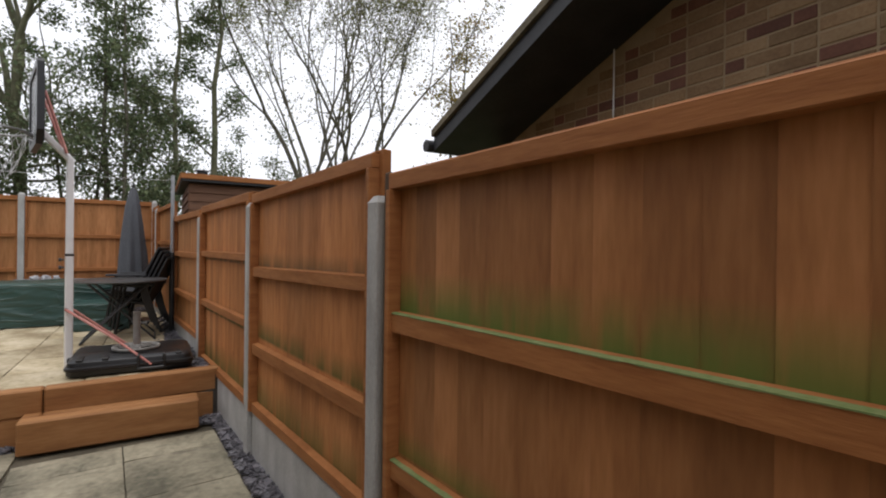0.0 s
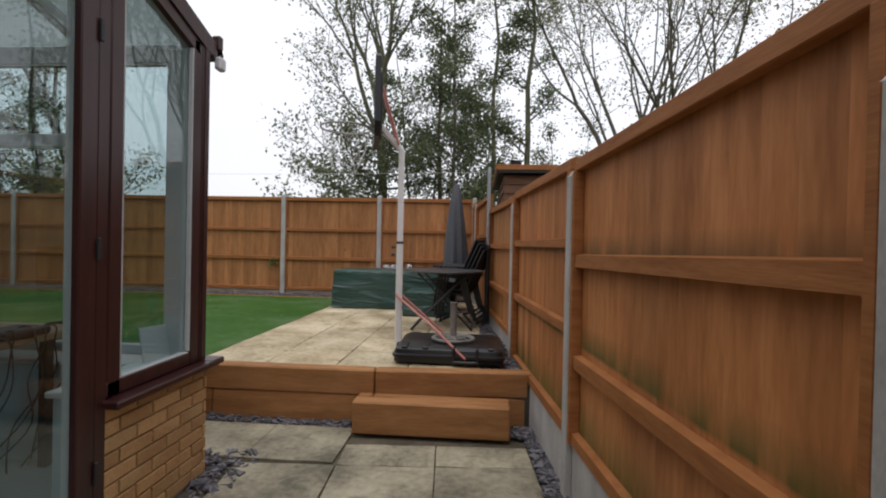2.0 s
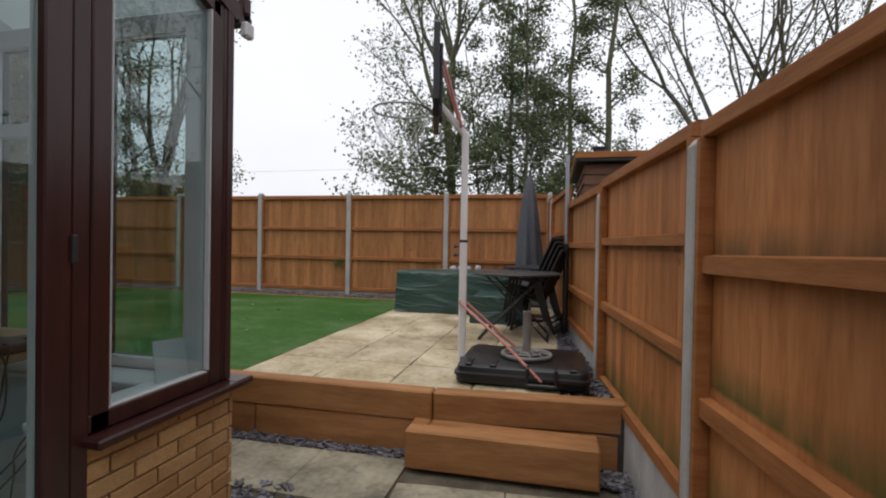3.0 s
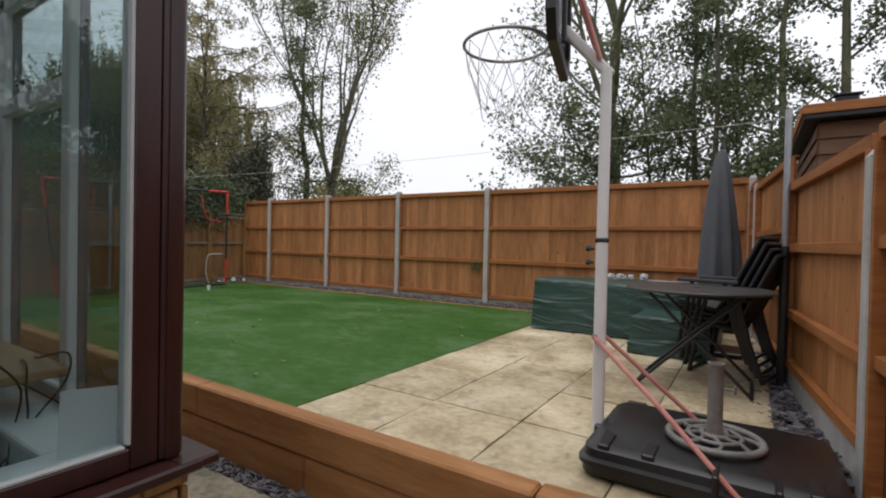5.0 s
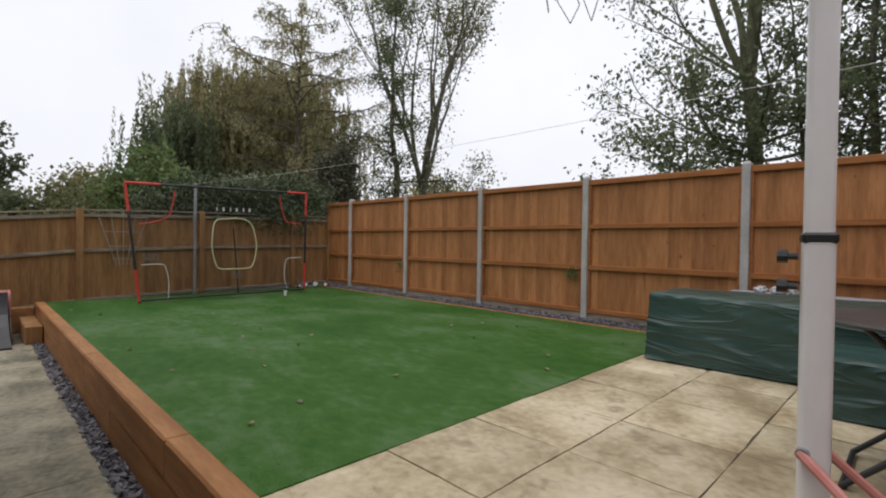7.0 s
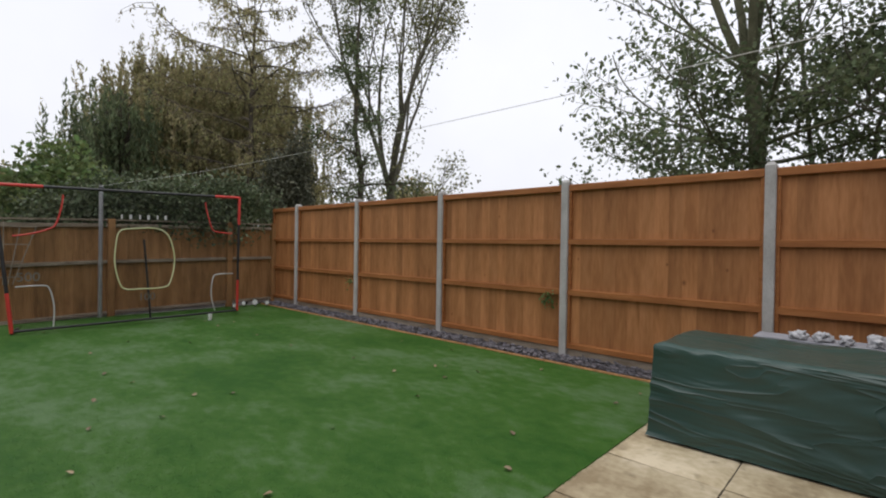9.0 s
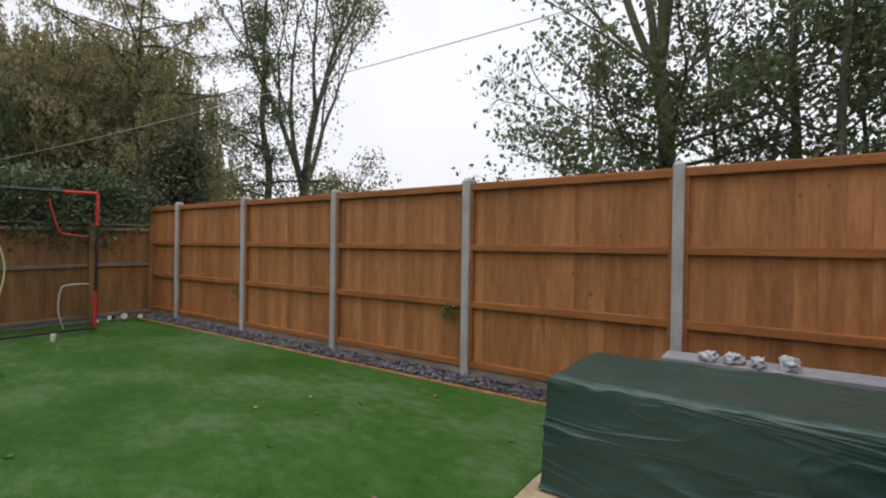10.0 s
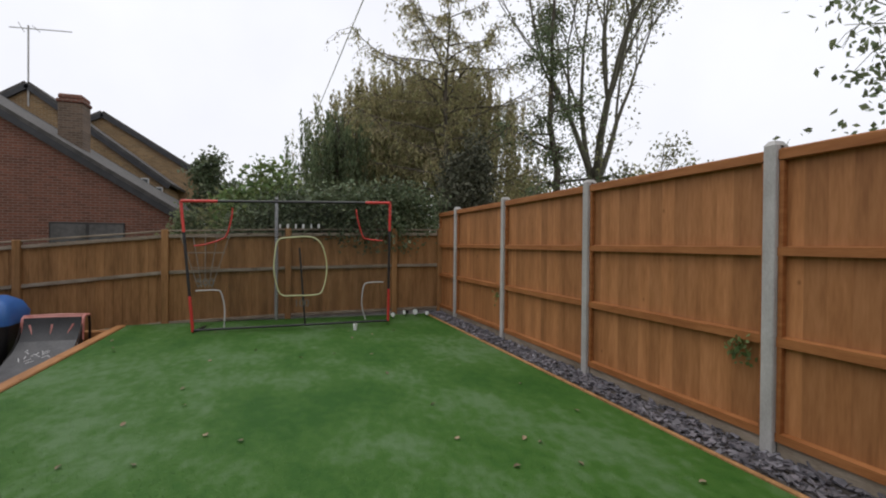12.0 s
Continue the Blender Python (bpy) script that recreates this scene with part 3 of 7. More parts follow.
sleeper("sleeper", (0.004, 4.504, 0.0), (1.062, EDGE_Y - 0.002, 0.243), step)
step2 = thing("garden_step", "small far step of weathered timber sleepers", "step")
part("sleeper", bx((-9.1, 4.42, 0.0), (-8.0, EDGE_Y - 0.004, 0.24), 0.012), M_OLDWOOD, step2)
part("sleeper", bx((-9.33, 3.86, -0.02), (-9.21, EDGE_Y - 0.004, 0.36), 0.012), M_SLEEPER, wall)

# ---- slabs ----
SLABS = {}


def slab_mesh(w, d, t, mat, k):
    """A riven slab: an uneven top with worn, rounded edges."""
    key = (round(w, 3), round(d, 3), mat.name, k)
    if key in SLABS:
        return SLABS[key]
    r = random.Random(k * 7 + round(w * 100))
    n = 5
    vs, fs = [], []
    for j in range(n + 1):
        for i in range(n + 1):
            x, y = -w / 2 + w * i / n, -d / 2 + d * j / n
            rim = i in (0, n) or j in (0, n)
            z = -0.006 + r.uniform(-0.003, 0.001) if rim else r.uniform(-0.002, 0.002)
            if rim:
                x, y = x + r.uniform(-0.003, 0.003), y + r.uniform(-0.003, 0.003)
            elif i in (1, n - 1) or j in (1, n - 1):
                x = math.copysign(max(abs(x), w / 2 - 0.025), x) if i in (1, n - 1) else x
                y = math.copysign(max(abs(y), d / 2 - 0.025), y) if j in (1, n - 1) else y
            vs.append((x, y, z))
    for j in range(n):
        for i in range(n):
            a = j * (n + 1) + i
            fs.append((a, a + 1, a + n + 2, a + n + 1))
    rim = [i for i in range(n + 1)] + [j * (n + 1) + n for j in range(1, n + 1)] + [n * (n + 1) + i for i in range(n - 1, -1, -1)] + [j * (n + 1) for j in range(n - 1, 0, -1)]
    k0 = len(vs)
    vs += [(vs[i][0], vs[i][1], -t) for i in rim]
    for q in range(len(rim)):
        q2 = (q + 1) % len(rim)
        fs.append((rim[q2], rim[q], k0 + q, k0 + q2))
    SLABS[key] = Build().add(vs, fs).mesh("slab", mat, 50)
    return SLABS[key]


patio_up = thing("upper_patio", "raised patio of buff riven concrete slabs", "patio", kind="structure")
UP_X = [-1.62, -1.0, -0.39, 0.225, 0.84]
row0 = [5.39, 6.04, 6.65, 7.25, 7.87, 8.48, 9.10, 9.50]
for i in range(4):
    ys = [EDGE_Y + 0.128] + row0
    for j in range(len(ys) - 1):
        w, d = UP_X[i + 1] - UP_X[i] - 0.010, ys[j + 1] - ys[j] - 0.010
        part("slab", slab_mesh(w, d, 0.04, M_SLAB, (i + 2 * j) % 3), None, patio_up,
             m=pose((UP_X[i] + UP_X[i + 1]) / 2, (ys[j] + ys[j + 1]) / 2, UP_Z + random.uniform(-0.002, 0.002), random.uniform(-0.2, 0.2), random.uniform(-0.2, 0.2), 0))
solo("mortar_bed", Build().prism([(-1.62, EDGE_Y + 0.127), (0.845, EDGE_Y + 0.127), (0.845, 9.5), (-1.62, 9.5)], 0.30, UP_Z - 0.014), M_JOINT, "dark mortar joints of the raised patio", "mortar", kind="structure")

patio_low = thing("lower_patio", "lower patio of weathered mossy slabs", "patio", kind="structure", m=pose(0.523, 4.36, 0, 0, 0, 4.0))
PITCH = 0.645
for i in range(-2, 1):
    for j in range(-12, 1):
        x, y = i * PITCH + PITCH / 2, j * 0.63 + 0.63 / 2 - 0.42
        if i == -2 and j > -1:
            continue
        d = 0.622
        if j == 0:
            y, d = y - 0.155, 0.312
        part("slab", slab_mesh(PITCH - 0.012, d, 0.04, M_SLAB_LOW, (i * 5 + j * 3) % 3), None, patio_low,
             m=pose(x, y, random.uniform(-0.003, 0.001), random.uniform(-0.3, 0.3), random.uniform(-0.3, 0.3), 0))
path = thing("garden_path", "narrow slab path beside the retaining wall", "path", kind="structure")
for i in range(13):
    x = -0.12 - 0.62 * (i + 0.5)
    part("slab", slab_mesh(0.61, 0.58, 0.04, M_SLAB_LOW, i % 3), None, path, m=pose(x, 4.215, random.uniform(-0.003, 0.001), 0.2 * (-1) ** i, 0.2, 0.5))

# ---- slate chippings ----


def chippings(label, outline, z, n, size, seed):
    """Flat slate flakes scattered over a four-cornered strip."""
    r = np.random.default_rng(seed)
    o = np.array(outline, float)
    b = Build()
    for _ in range(n):
        u, v = r.random(2)
        p = (o[0] * (1 - u) + o[1] * u) * (1 - v) + (o[3] * (1 - u) + o[2] * u) * v
        s = size * r.uniform(0.5, 1.3)
        k = int(r.integers(4, 7))
        a0 = r.uniform(0, 6.28)
        ang = a0 + np.sort(r.uniform(0, 6.28, k))
        rad = s * r.uniform(0.6, 1.1, k)
        m = pose(p[0], p[1], z + r.uniform(0.0, 0.03), *(r.normal(0, 17, 2)), 0)
        b.prism([(float(q * np.cos(a)), float(q * np.sin(a) * 0.75)) for a, q in zip(ang, rad)], -s * 0.14, s * 0.14, m)
    return solo("slate_chippings", b, M_SLATE, label, "slate chippings", kind="stuff")


chippings("plum slate chippings along the foot of the side fence", [(1.17, EDGE_Y), (east_x(4.7) + 0.06, EDGE_Y), (east_x(-1) + 0.06, -1.0), (1.52, -1.0)], -0.015, 2300, 0.036, 1)
chippings("plum slate chippings along the foot of the retaining wall", [(-8.0, 4.49), (-0.1, 4.50), (-0.1, EDGE_Y + 0.01), (-8.0, EDGE_Y + 0.01)], -0.02, 2600, 0.032, 2)
chippings("plum slate chippings beside the step", [(1.06, 4.45), (1.27, 4.45), (1.27, EDGE_Y + 0.01), (1.06, EDGE_Y + 0.01)], -0.01, 120, 0.036, 3)
chippings("dark slate chippings between patio and side fence", [(0.84, EDGE_Y + 0.13), (east_x(4.9) + 0.05, EDGE_Y + 0.13), (east_x(9.8) + 0.05, 9.8), (0.60, 9.8)], LAWN_Z - 0.04, 900, 0.042, 4)
chippings("slate chippings along the foot of the far fence", [(-9.5, 9.59), (0.6, 9.59), (0.6, 9.91), (-9.5, 9.91)], LAWN_Z + 0.002, 3600, 0.036, 5)
chippings("slate chippings at the corner of the conservatory", [(-1.05, 3.55), (-0.60, 3.35), (-0.62, 4.0), (-1.1, 4.0)], -0.02, 190, 0.036, 6)
solo("gravel_bed", Build().prism([(-9.6, 9.586), (0.62, 9.586), (0.62, 9.90), (-9.6, 9.90)], 0.30, LAWN_Z + 0.004), M_SOIL, "dark soil under the slate chippings", "soil", kind="structure")
solo("lawn_edging", bx((-9.45, 9.55, 0.30), (-1.63, 9.584, 0.412), 0.006), M_OLDWOOD, "thin stained timber edging along the lawn", "edging", kind="structure")

# ---- conservatory ----
CX, CY = -0.852, 3.675          # its outer corner
SLOPE = 0.35
EAVE = 2.645


def roof_z(y):
    return EAVE + (CY - y) * SLOPE


M_BEAD = material("pale_grey_bead", ((0.42, 0.43, 0.43), (0.52, 0.53, 0.53)), 0.4, 5.0)
cons = thing("conservatory", "lean-to conservatory with rosewood frames on a yellow brick dwarf wall", "conservatory", kind="structure")
WEST_END, SOUTH_END = -4.6, 0.2


def frame_bar(lo, hi, parent, mat=None, b=0.006, name="window_frame", label=""):
    return part(name, bx(lo, hi, b), mat or M_BROWN, parent, label)


def slant_bar(y0, y1, off0, off1, x0, x1, parent, mat, name="window_frame"):
    """A bar that follows the roof slope between two upright lines; offsets are heights under the eave line."""
    vs = [(x, y, roof_z(y) - o) for x in (x0, x1) for y, o in ((y0, off0), (y1, off0), (y1, off1), (y0, off1))]
    part(name, Build().add(vs, [(3, 2, 1, 0), (4, 5, 6, 7), (0, 1, 5, 4), (1, 2, 6, 5), (2, 3, 7, 6), (3, 0, 4, 7)]), mat, parent)


# east side: fixed window
win = thing("window_1", "tall fixed conservatory window with a sloping head in rosewood frame", "window", kind="structure")
for x0, x1, mat in ((CX - 0.035, CX, M_BROWN), (CX - 0.07, CX - 0.036, M_WHITE)):
    frame_bar((x0, 2.90, 0.705), (x1, 3.52, 0.775), win, mat)
    frame_bar((x0, 3.52, 0.705), (x1, 3.60, roof_z(3.56) - 0.09), win, mat)
    frame_bar((x0, 2.905, 0.705), (x1, 2.985, roof_z(2.9) - 0.09), win, mat)
    slant_bar(2.90, 3.57, 0.09, 0.16, x0, x1, win, mat)
for lo, hi in (((CX - 0.029, 2.978, 0.774), (CX - 0.002, 3.505, 0.783)), ((CX - 0.029, 3.511, 0.784), (CX - 0.002, 3.521, roof_z(3.52) - 0.162)), ((CX - 0.029, 2.984, 0.784), (CX - 0.002, 2.993, roof_z(2.99) - 0.162))):
    frame_bar(lo, hi, win, M_BEAD, 0.002, "glazing_bead", "pale grey glazing bead")
vs = [(CX - 0.030, y, z) for y, z in ((2.98, 0.77), (3.525, 0.77), (3.525, roof_z(3.525) - 0.155), (2.98, roof_z(2.98) - 0.155))]
vs += [(x - 0.006, y, z) for x, y, z in vs]
pane = part("pane", Build().add(vs, [(0, 1, 2, 3), (7, 6, 5, 4), (0, 4, 5, 1), (1, 5, 6, 2), (2, 6, 7, 3), (3, 7, 4, 0)]), M_GLASS, win, "clear window pane")
pane.visible_shadow = False
# corner post and head
frame_bar((CX - 0.07, 3.602, 0.705), (CX + 0.004, CY, EAVE - 0.03), cons, M_BROWN, 0.008, "corner_post")
frame_bar((CX + 0.002, 3.618, 0.705), (CX + 0.010, 3.662, EAVE - 0.06), cons, M_BROWN, 0.003, "cover_strip")
slant_bar(SOUTH_END + 0.02, CY + 0.06, -0.02, 0.085, CX - 0.06, CX + 0.012, cons, M_BROWN, "roof_edge")
part("gutter_end", Build().prism([(-0.03, 0), (0.06, 0), (0.075, 0.05), (0.06, 0.075), (0.045, 0.02), (-0.03, 0.02)], -0.02, 0.02, pose(CX, CY + 0.04, EAVE - 0.10, 90, 0, 90)), M_BLACK, cons, "dark plastic gutter end")
part("finial", bx((CX - 0.03, CY + 0.055, EAVE - 0.035), (CX + 0.03, CY + 0.10, EAVE + 0.06), 0.012), M_BROWN, cons, "small moulded roof end cap")
part("downpipe_bracket", bx((CX + 0.005, CY + 0.03, EAVE - 0.16), (CX + 0.05, CY + 0.10, EAVE - 0.08), 0.012), material("pale_grey_plastic", ((0.55, 0.55, 0.56), (0.62, 0.62, 0.63)), 0.4), cons, "pale grey plastic gutter bracket")
# sill that runs round the corner
part("sill", Build().box((CX - 0.05, 2.875, 0.662), (-0.772, CY + 0.03, 0.700), 0.008), M_BROWN, cons, "glossy rosewood window sill")
part("sill", Build().box((WEST_END, CY - 0.05, 0.664), (-0.774, 3.762, 0.702), 0.008), M_BROWN, cons, "glossy rosewood window sill")
# dwarf wall core
part("wall_core", bx((CX - 0.11, 2.885, -0.03), (CX - 0.018, CY - 0.03, 0.660), 0.004), M_MORTAR, cons, "grey mortar of the brick dwarf wall")
part("wall_core", bx((WEST_END, CY - 0.11, -0.03), (CX - 0.112, CY + 0.005, 0.660), 0.004), M_MORTAR, cons, "grey mortar of the brick dwarf wall")
part("wall_lining", bx((WEST_END, CY - 0.26, 0.0), (CX - 0.26, CY - 0.112, 0.70), 0.004), M_WALLPAINT, cons, "pale painted inner wall")
part("wall_lining", bx((CX - 0.25, 2.89, 0.0), (CX - 0.112, CY - 0.112, 0.70), 0.004), M_WALLPAINT, cons, "pale painted inner wall")
part("inner_sill", bx((WEST_END, CY - 0.29, 0.702), (CX - 0.28, CY - 0.073, 0.730), 0.006), M_WHITE, cons, "white inner window board")
part("inner_sill", bx((CX - 0.275, 2.87, 0.702), (CX - 0.072, CY - 0.073, 0.730), 0.006), M_WHITE, cons, "white inner window board")

# french door beside the window
door = thing("door_1", "rosewood framed glazed conservatory door, closed", "door", kind="structure")
for x0, x1, mat in ((CX - 0.035, CX, M_BROWN), (CX - 0.07, CX - 0.036, M_WHITE)):
    frame_bar((x0, 2.832, 0.0), (x1, 2.902, roof_z(2.82) - 0.10), door, mat, name="jamb")
    frame_bar((x0 + 0.004, 2.735, 0.04), (x1 + 0.008, 2.828, 2.62), door, mat, name="stile")
    frame_bar((x0 + 0.004, 1.80, 0.04), (x1 + 0.008, 1.91, 2.62), door, mat, name="stile")
    frame_bar((x0 + 0.004, 1.91, 0.04), (x1 + 0.008, 2.735, 0.16), door, mat, name="door_rail")
    frame_bar((x0 + 0.004, 1.91, 2.51), (x1 + 0.008, 2.735, 2.62), door, mat, name="door_rail")
    frame_bar((x0, 1.70, 2.625), (x1, 2.832, 2.70), door, mat, name="head")
    frame_bar((x0, 1.70, 0.0), (x1, 1.797, roof_z(1.75) - 0.10), door, mat, name="jamb")
for z in (0.35, 1.33, 2.28):
    frame_bar((CX + 0.009, 2.82, z), (CX + 0.022, 2.84, z + 0.10), door, M_BLACK, 0.004, "hinge", "dark metal hinge")
pane = part("pane", bx((CX - 0.028, 1.905, 0.155), (CX - 0.022, 2.74, 2.515), 0.001), M_GLASS, door, "clear door pane")
pane.visible_shadow = False
# second light south of the door
win2 = thing("window_2", "glazed side light beside the conservatory door", "window", kind="structure")
for y0, y1 in ((0.25, 0.32), (1.62, 1.70)):
    frame_bar((CX - 0.07, y0, 0.0), (CX, y1, roof_z(y0) - 0.12), win2)
frame_bar((CX - 0.07, 0.32, 0.0), (CX, 1.62, 0.12), win2)
pane = part("pane", bx((CX - 0.03, 0.32, 0.12), (CX - 0.024, 1.62, 3.0), 0.001), M_GLASS, win2)
pane.visible_shadow = False

# north side: five lights with openers
win3 = thing("window_3", "row of conservatory windows, white inside and rosewood outside", "window", kind="structure")
xs = [CX - 0.075, -1.62, -2.40, -3.18, -3.96, WEST_END]
for a in xs[1:]:
    frame_bar((a - 0.04, CY - 0.035, 0.705), (a + 0.04, CY, EAVE - 0.09), win3, M_BROWN)
    frame_bar((a - 0.04, CY - 0.072, 0.730), (a + 0.04, CY - 0.036, EAVE - 0.09), win3, M_WHITE)
frame_bar((CX - 0.20, CY - 0.11, 0.730), (CX - 0.073, CY - 0.06, EAVE - 0.09), win3, M_WHITE)
for y0, y1, mat in ((CY - 0.035, CY, M_BROWN), (CY - 0.072, CY - 0.036, M_WHITE)):
    frame_bar((WEST_END, y0, 0.730), (CX - 0.075, y1, 0.79), win3, mat)
    frame_bar((WEST_END, y0, EAVE - 0.16), (CX - 0.075, y1, EAVE - 0.05), win3, mat)
for i, (a, b) in enumerate(zip(xs, xs[1:])):
    if i % 2:
        frame_bar((b + 0.04, CY - 0.076, 1.98), (a - 0.04, CY + 0.002, 2.06), win3, M_WHITE)
        frame_bar((b + 0.3, CY - 0.10, 2.08), (b + 0.42, CY - 0.077, 2.095), win3, M_BLACK, 0.004, "handle", "dark window handle")
    pane = part("pane", bx((b + 0.035, CY - 0.040, 0.785), (a - 0.035, CY - 0.034, EAVE - 0.155), 0.001), M_GLASS, win3)
    pane.visible_shadow = False

# glazed roof on white rafters
roof = thing("conservatory_roof", "translucent glazed roof on white rafters", "roof", kind="structure")
M_POLY = material("opal_roof_sheet", ((0.50, 0.53, 0.53), (0.60, 0.63, 0.63)), 0.35, 1.0)
translucent(M_POLY, 0.75)
for k in range(6):
    x = CX - 0.02 - k * 0.74
    slant_bar(SOUTH_END, CY + 0.03, 0.0, 0.07, x - 0.06, x, roof, M_WHITE, "rafter")
vs = [(x, y, roof_z(y) + dz) for dz in (0.004, 0.012) for x, y in ((WEST_END, SOUTH_END), (CX, SOUTH_END), (CX, CY + 0.05), (WEST_END, CY + 0.05))]
pane = part("roof_pane", Build().add(vs, [(3, 2, 1, 0), (4, 5, 6, 7), (0, 1, 5, 4), (1, 2, 6, 5), (2, 3, 7, 6), (3, 0, 4, 7)]), M_POLY, roof)
solo("indoor_floor", bx((WEST_END, SOUTH_END, -0.03), (CX - 0.07, CY - 0.11, 0.14), 0.002), material("pale_floor_tile", ((0.52, 0.57, 0.58), (0.62, 0.66, 0.67)), 0.4, 3.0), "pale grey tiled conservatory floor", "floor", kind="structure")
solo("wall_west", bx((WEST_END - 0.12, SOUTH_END, 0.0), (WEST_END - 0.045, CY, 3.4), 0.004), M_WALLPAINT, "pale painted end wall of the conservatory", "wall", kind="structure")

# ---- the house behind ----
house = thing("house", "two-storey brick house behind the conservatory", "house", kind="structure")
M_HOUSE = material("house_brick_far", ((0.33, 0.19, 0.085), (0.45, 0.28, 0.13)), 0.85, 14.0, (1, 1, 3), 60, 0.3, 0.004)
part("wall", bx((-8.0, -7.0, -0.06), (-0.80, SOUTH_END, 5.0), 0.01), M_HOUSE, house)
part("roof", Build().add([(-8.3, -7.3, 5.0), (-0.6, -7.3, 5.0), (-0.6, 0.5, 5.0), (-8.3, 0.5, 5.0), (-8.3, -3.4, 7.2), (-0.6, -3.4, 7.2)], [(0, 1, 5, 4), (2, 3, 4, 5), (1, 2, 5), (3, 0, 4), (3, 2, 1, 0)]), M_ROOF, house)

# ---- conservatory contents ----
M_DESK = material("oak_desk_top", ((0.30, 0.19, 0.10), (0.42, 0.28, 0.16)), 0.45, 2.0, (1, 6, 6), 20, 0.15, 0.002)
M_DARK = material("dark_plastic", ((0.012, 0.012, 0.013), (0.028, 0.028, 0.03)), 0.45, 5.0, (1, 1, 1), 60, 0.05, 0.001)
FL = 0.14
desk = thing("desk", "oak-topped desk with dark metal legs under the window", "desk")
part("desktop", bx((-3.05, 2.98, 0.862), (-1.53, 3.60, 0.90), 0.006), M_DESK, desk)
for x in (-2.96, -1.60):
    for y in (3.04, 3.37):
        part("leg", bx((x - 0.025, y - 0.025, FL), (x + 0.025, y + 0.025, 0.864), 0.004), M_DARK, desk)
mon = thing("monitor", "black computer monitor seen from the side on the desk", "monitor")
part("screen", bx((-2.22, 2.92, 1.03), (-2.18, 3.36, 1.36), 0.01), M_DARK, mon)
part("stand", Build().tube([(-2.23, 3.14, 0.905), (-2.24, 3.14, 1.10)], 0.02), M_DARK, mon, smooth=40)
part("foot", bx((-2.34, 3.02, 0.902), (-2.12, 3.26, 0.914), 0.005), M_DARK, mon)
solo("keyboard", bx((-1.98, 2.95, 0.902), (-1.82, 3.32, 0.922), 0.006), M_DARK, "black keyboard lying on the desk", "keyboard")
solo("game_console", bx((-1.72, 3.06, 0.902), (-1.52, 3.32, 0.945), 0.01), M_DARK, "flat black box lying on the desk", "electronic device")
rc = random.Random(21)
for k in range(8):
    p0 = Vector((-1.58 + rc.uniform(-0.03, 0.02), 3.56 - 0.075 * k + rc.uniform(-0.03, 0.03), 0.908))
    w = lambda m: rc.uniform(-m, m)
    pts = [p0 + Vector((-0.20 + w(0.06), 0.10 * w(1), 0)), p0 + Vector((-0.08, w(0.05), 0.012)), p0 + Vector((0.06, w(0.04), 0.03 + w(0.02))), p0 + Vector((0.10 + w(0.03), w(0.05), -0.06)),
           p0 + Vector((0.09 + w(0.05), -0.05 + w(0.06), -0.24)), p0 + Vector((0.05 + w(0.08), -0.08 + w(0.08), -0.44)), p0 + Vector((-0.03 + w(0.08), -0.12 + w(0.08), -0.62)), p0 + Vector((-0.10 + w(0.08), -0.16, -0.75))]
    q = []
    for a, b, c, d in zip([pts[0]] + pts[:-2], pts[:-1], pts[1:], pts[2:] + [pts[-1]]):
        for u in (0, 0.25, 0.5, 0.75):
            q.append(0.5 * (2 * b + (c - a) * u + (2 * a - 5 * b + 4 * c - d) * u * u + (-a + 3 * b - 3 * c + d) * u ** 3))
    solo("cable", Build().tube(q, 0.0042, 6), M_DARK, "black cable looping off the desk edge", "cable", "desk cables", smooth=60)
solo("greeting_card", Build().box((-0.075, -0.004, 0), (0.075, 0.004, 0.20), 0.001), M_WHITE, "white card leaning on the window board", "card", m=pose(-1.02, 3.47, 0.731, -14, 0, 65))
chair = thing("office_chair", "dark swivel chair at the desk", "chair")
part("seat", bx((-2.1, 2.2, 0.58), (-1.65, 2.66, 0.66), 0.03), M_DARK, chair)
part("backrest", bx((-2.08, 2.16, 0.69), (-1.67, 2.22, 1.14), 0.03), M_DARK, chair)
part("stem", Build().tube([(-1.88, 2.43, 0.18), (-1.88, 2.43, 0.58)], 0.03), M_DARK, chair, smooth=40)
part("base", Build().box((-2.13, 2.41, FL), (-1.63, 2.45, 0.18), 0.01).box((-1.90, 2.18, FL), (-1.86, 2.68, 0.18), 0.01), M_DARK, chair)

# ---- neighbour's gable over the side fence ----
nb = thing("neighbour_garage", "brick gable with black bargeboard and mossy tiled roof", "building")
GX = 3.50
GS = 0.383
EY, EZ = 3.56, 2.552


def verge(y):
    return EZ + (EY - y) * GS


out = [(3.40, -0.06), (3.40, verge(3.40) - 0.12), (-1.6, verge(-1.6) - 0.12), (-6.6, verge(3.40) - 0.12), (-6.6, -0.06)]
part("wall", Build().prism(out, 0, 5.0, Matrix(((0, 0, 1, GX), (1, 0, 0, 0), (0, 1, 0, 0), (0, 0, 0, 1)))), M_MORTAR_TAN, nb, "grey mortar and brickwork")


def verge_strip(x0, x1, o0, o1, name, mat, label=""):
    for ya, yb in ((EY, -1.6), (-6.76, -1.6)):
        za, zb = EZ, verge(-1.6)
        vs = [(x, y, z - o) for x in (x0, x1) for y, z, o in ((ya, za, o0), (yb, zb, o0), (yb, zb, o1), (ya, za, o1))]
        f = [(3, 2, 1, 0), (4, 5, 6, 7), (0, 1, 5, 4), (1, 2, 6, 5), (2, 3, 7, 6), (3, 0, 4, 7)]
        part(name, Build().add(vs, f), mat, nb, label)


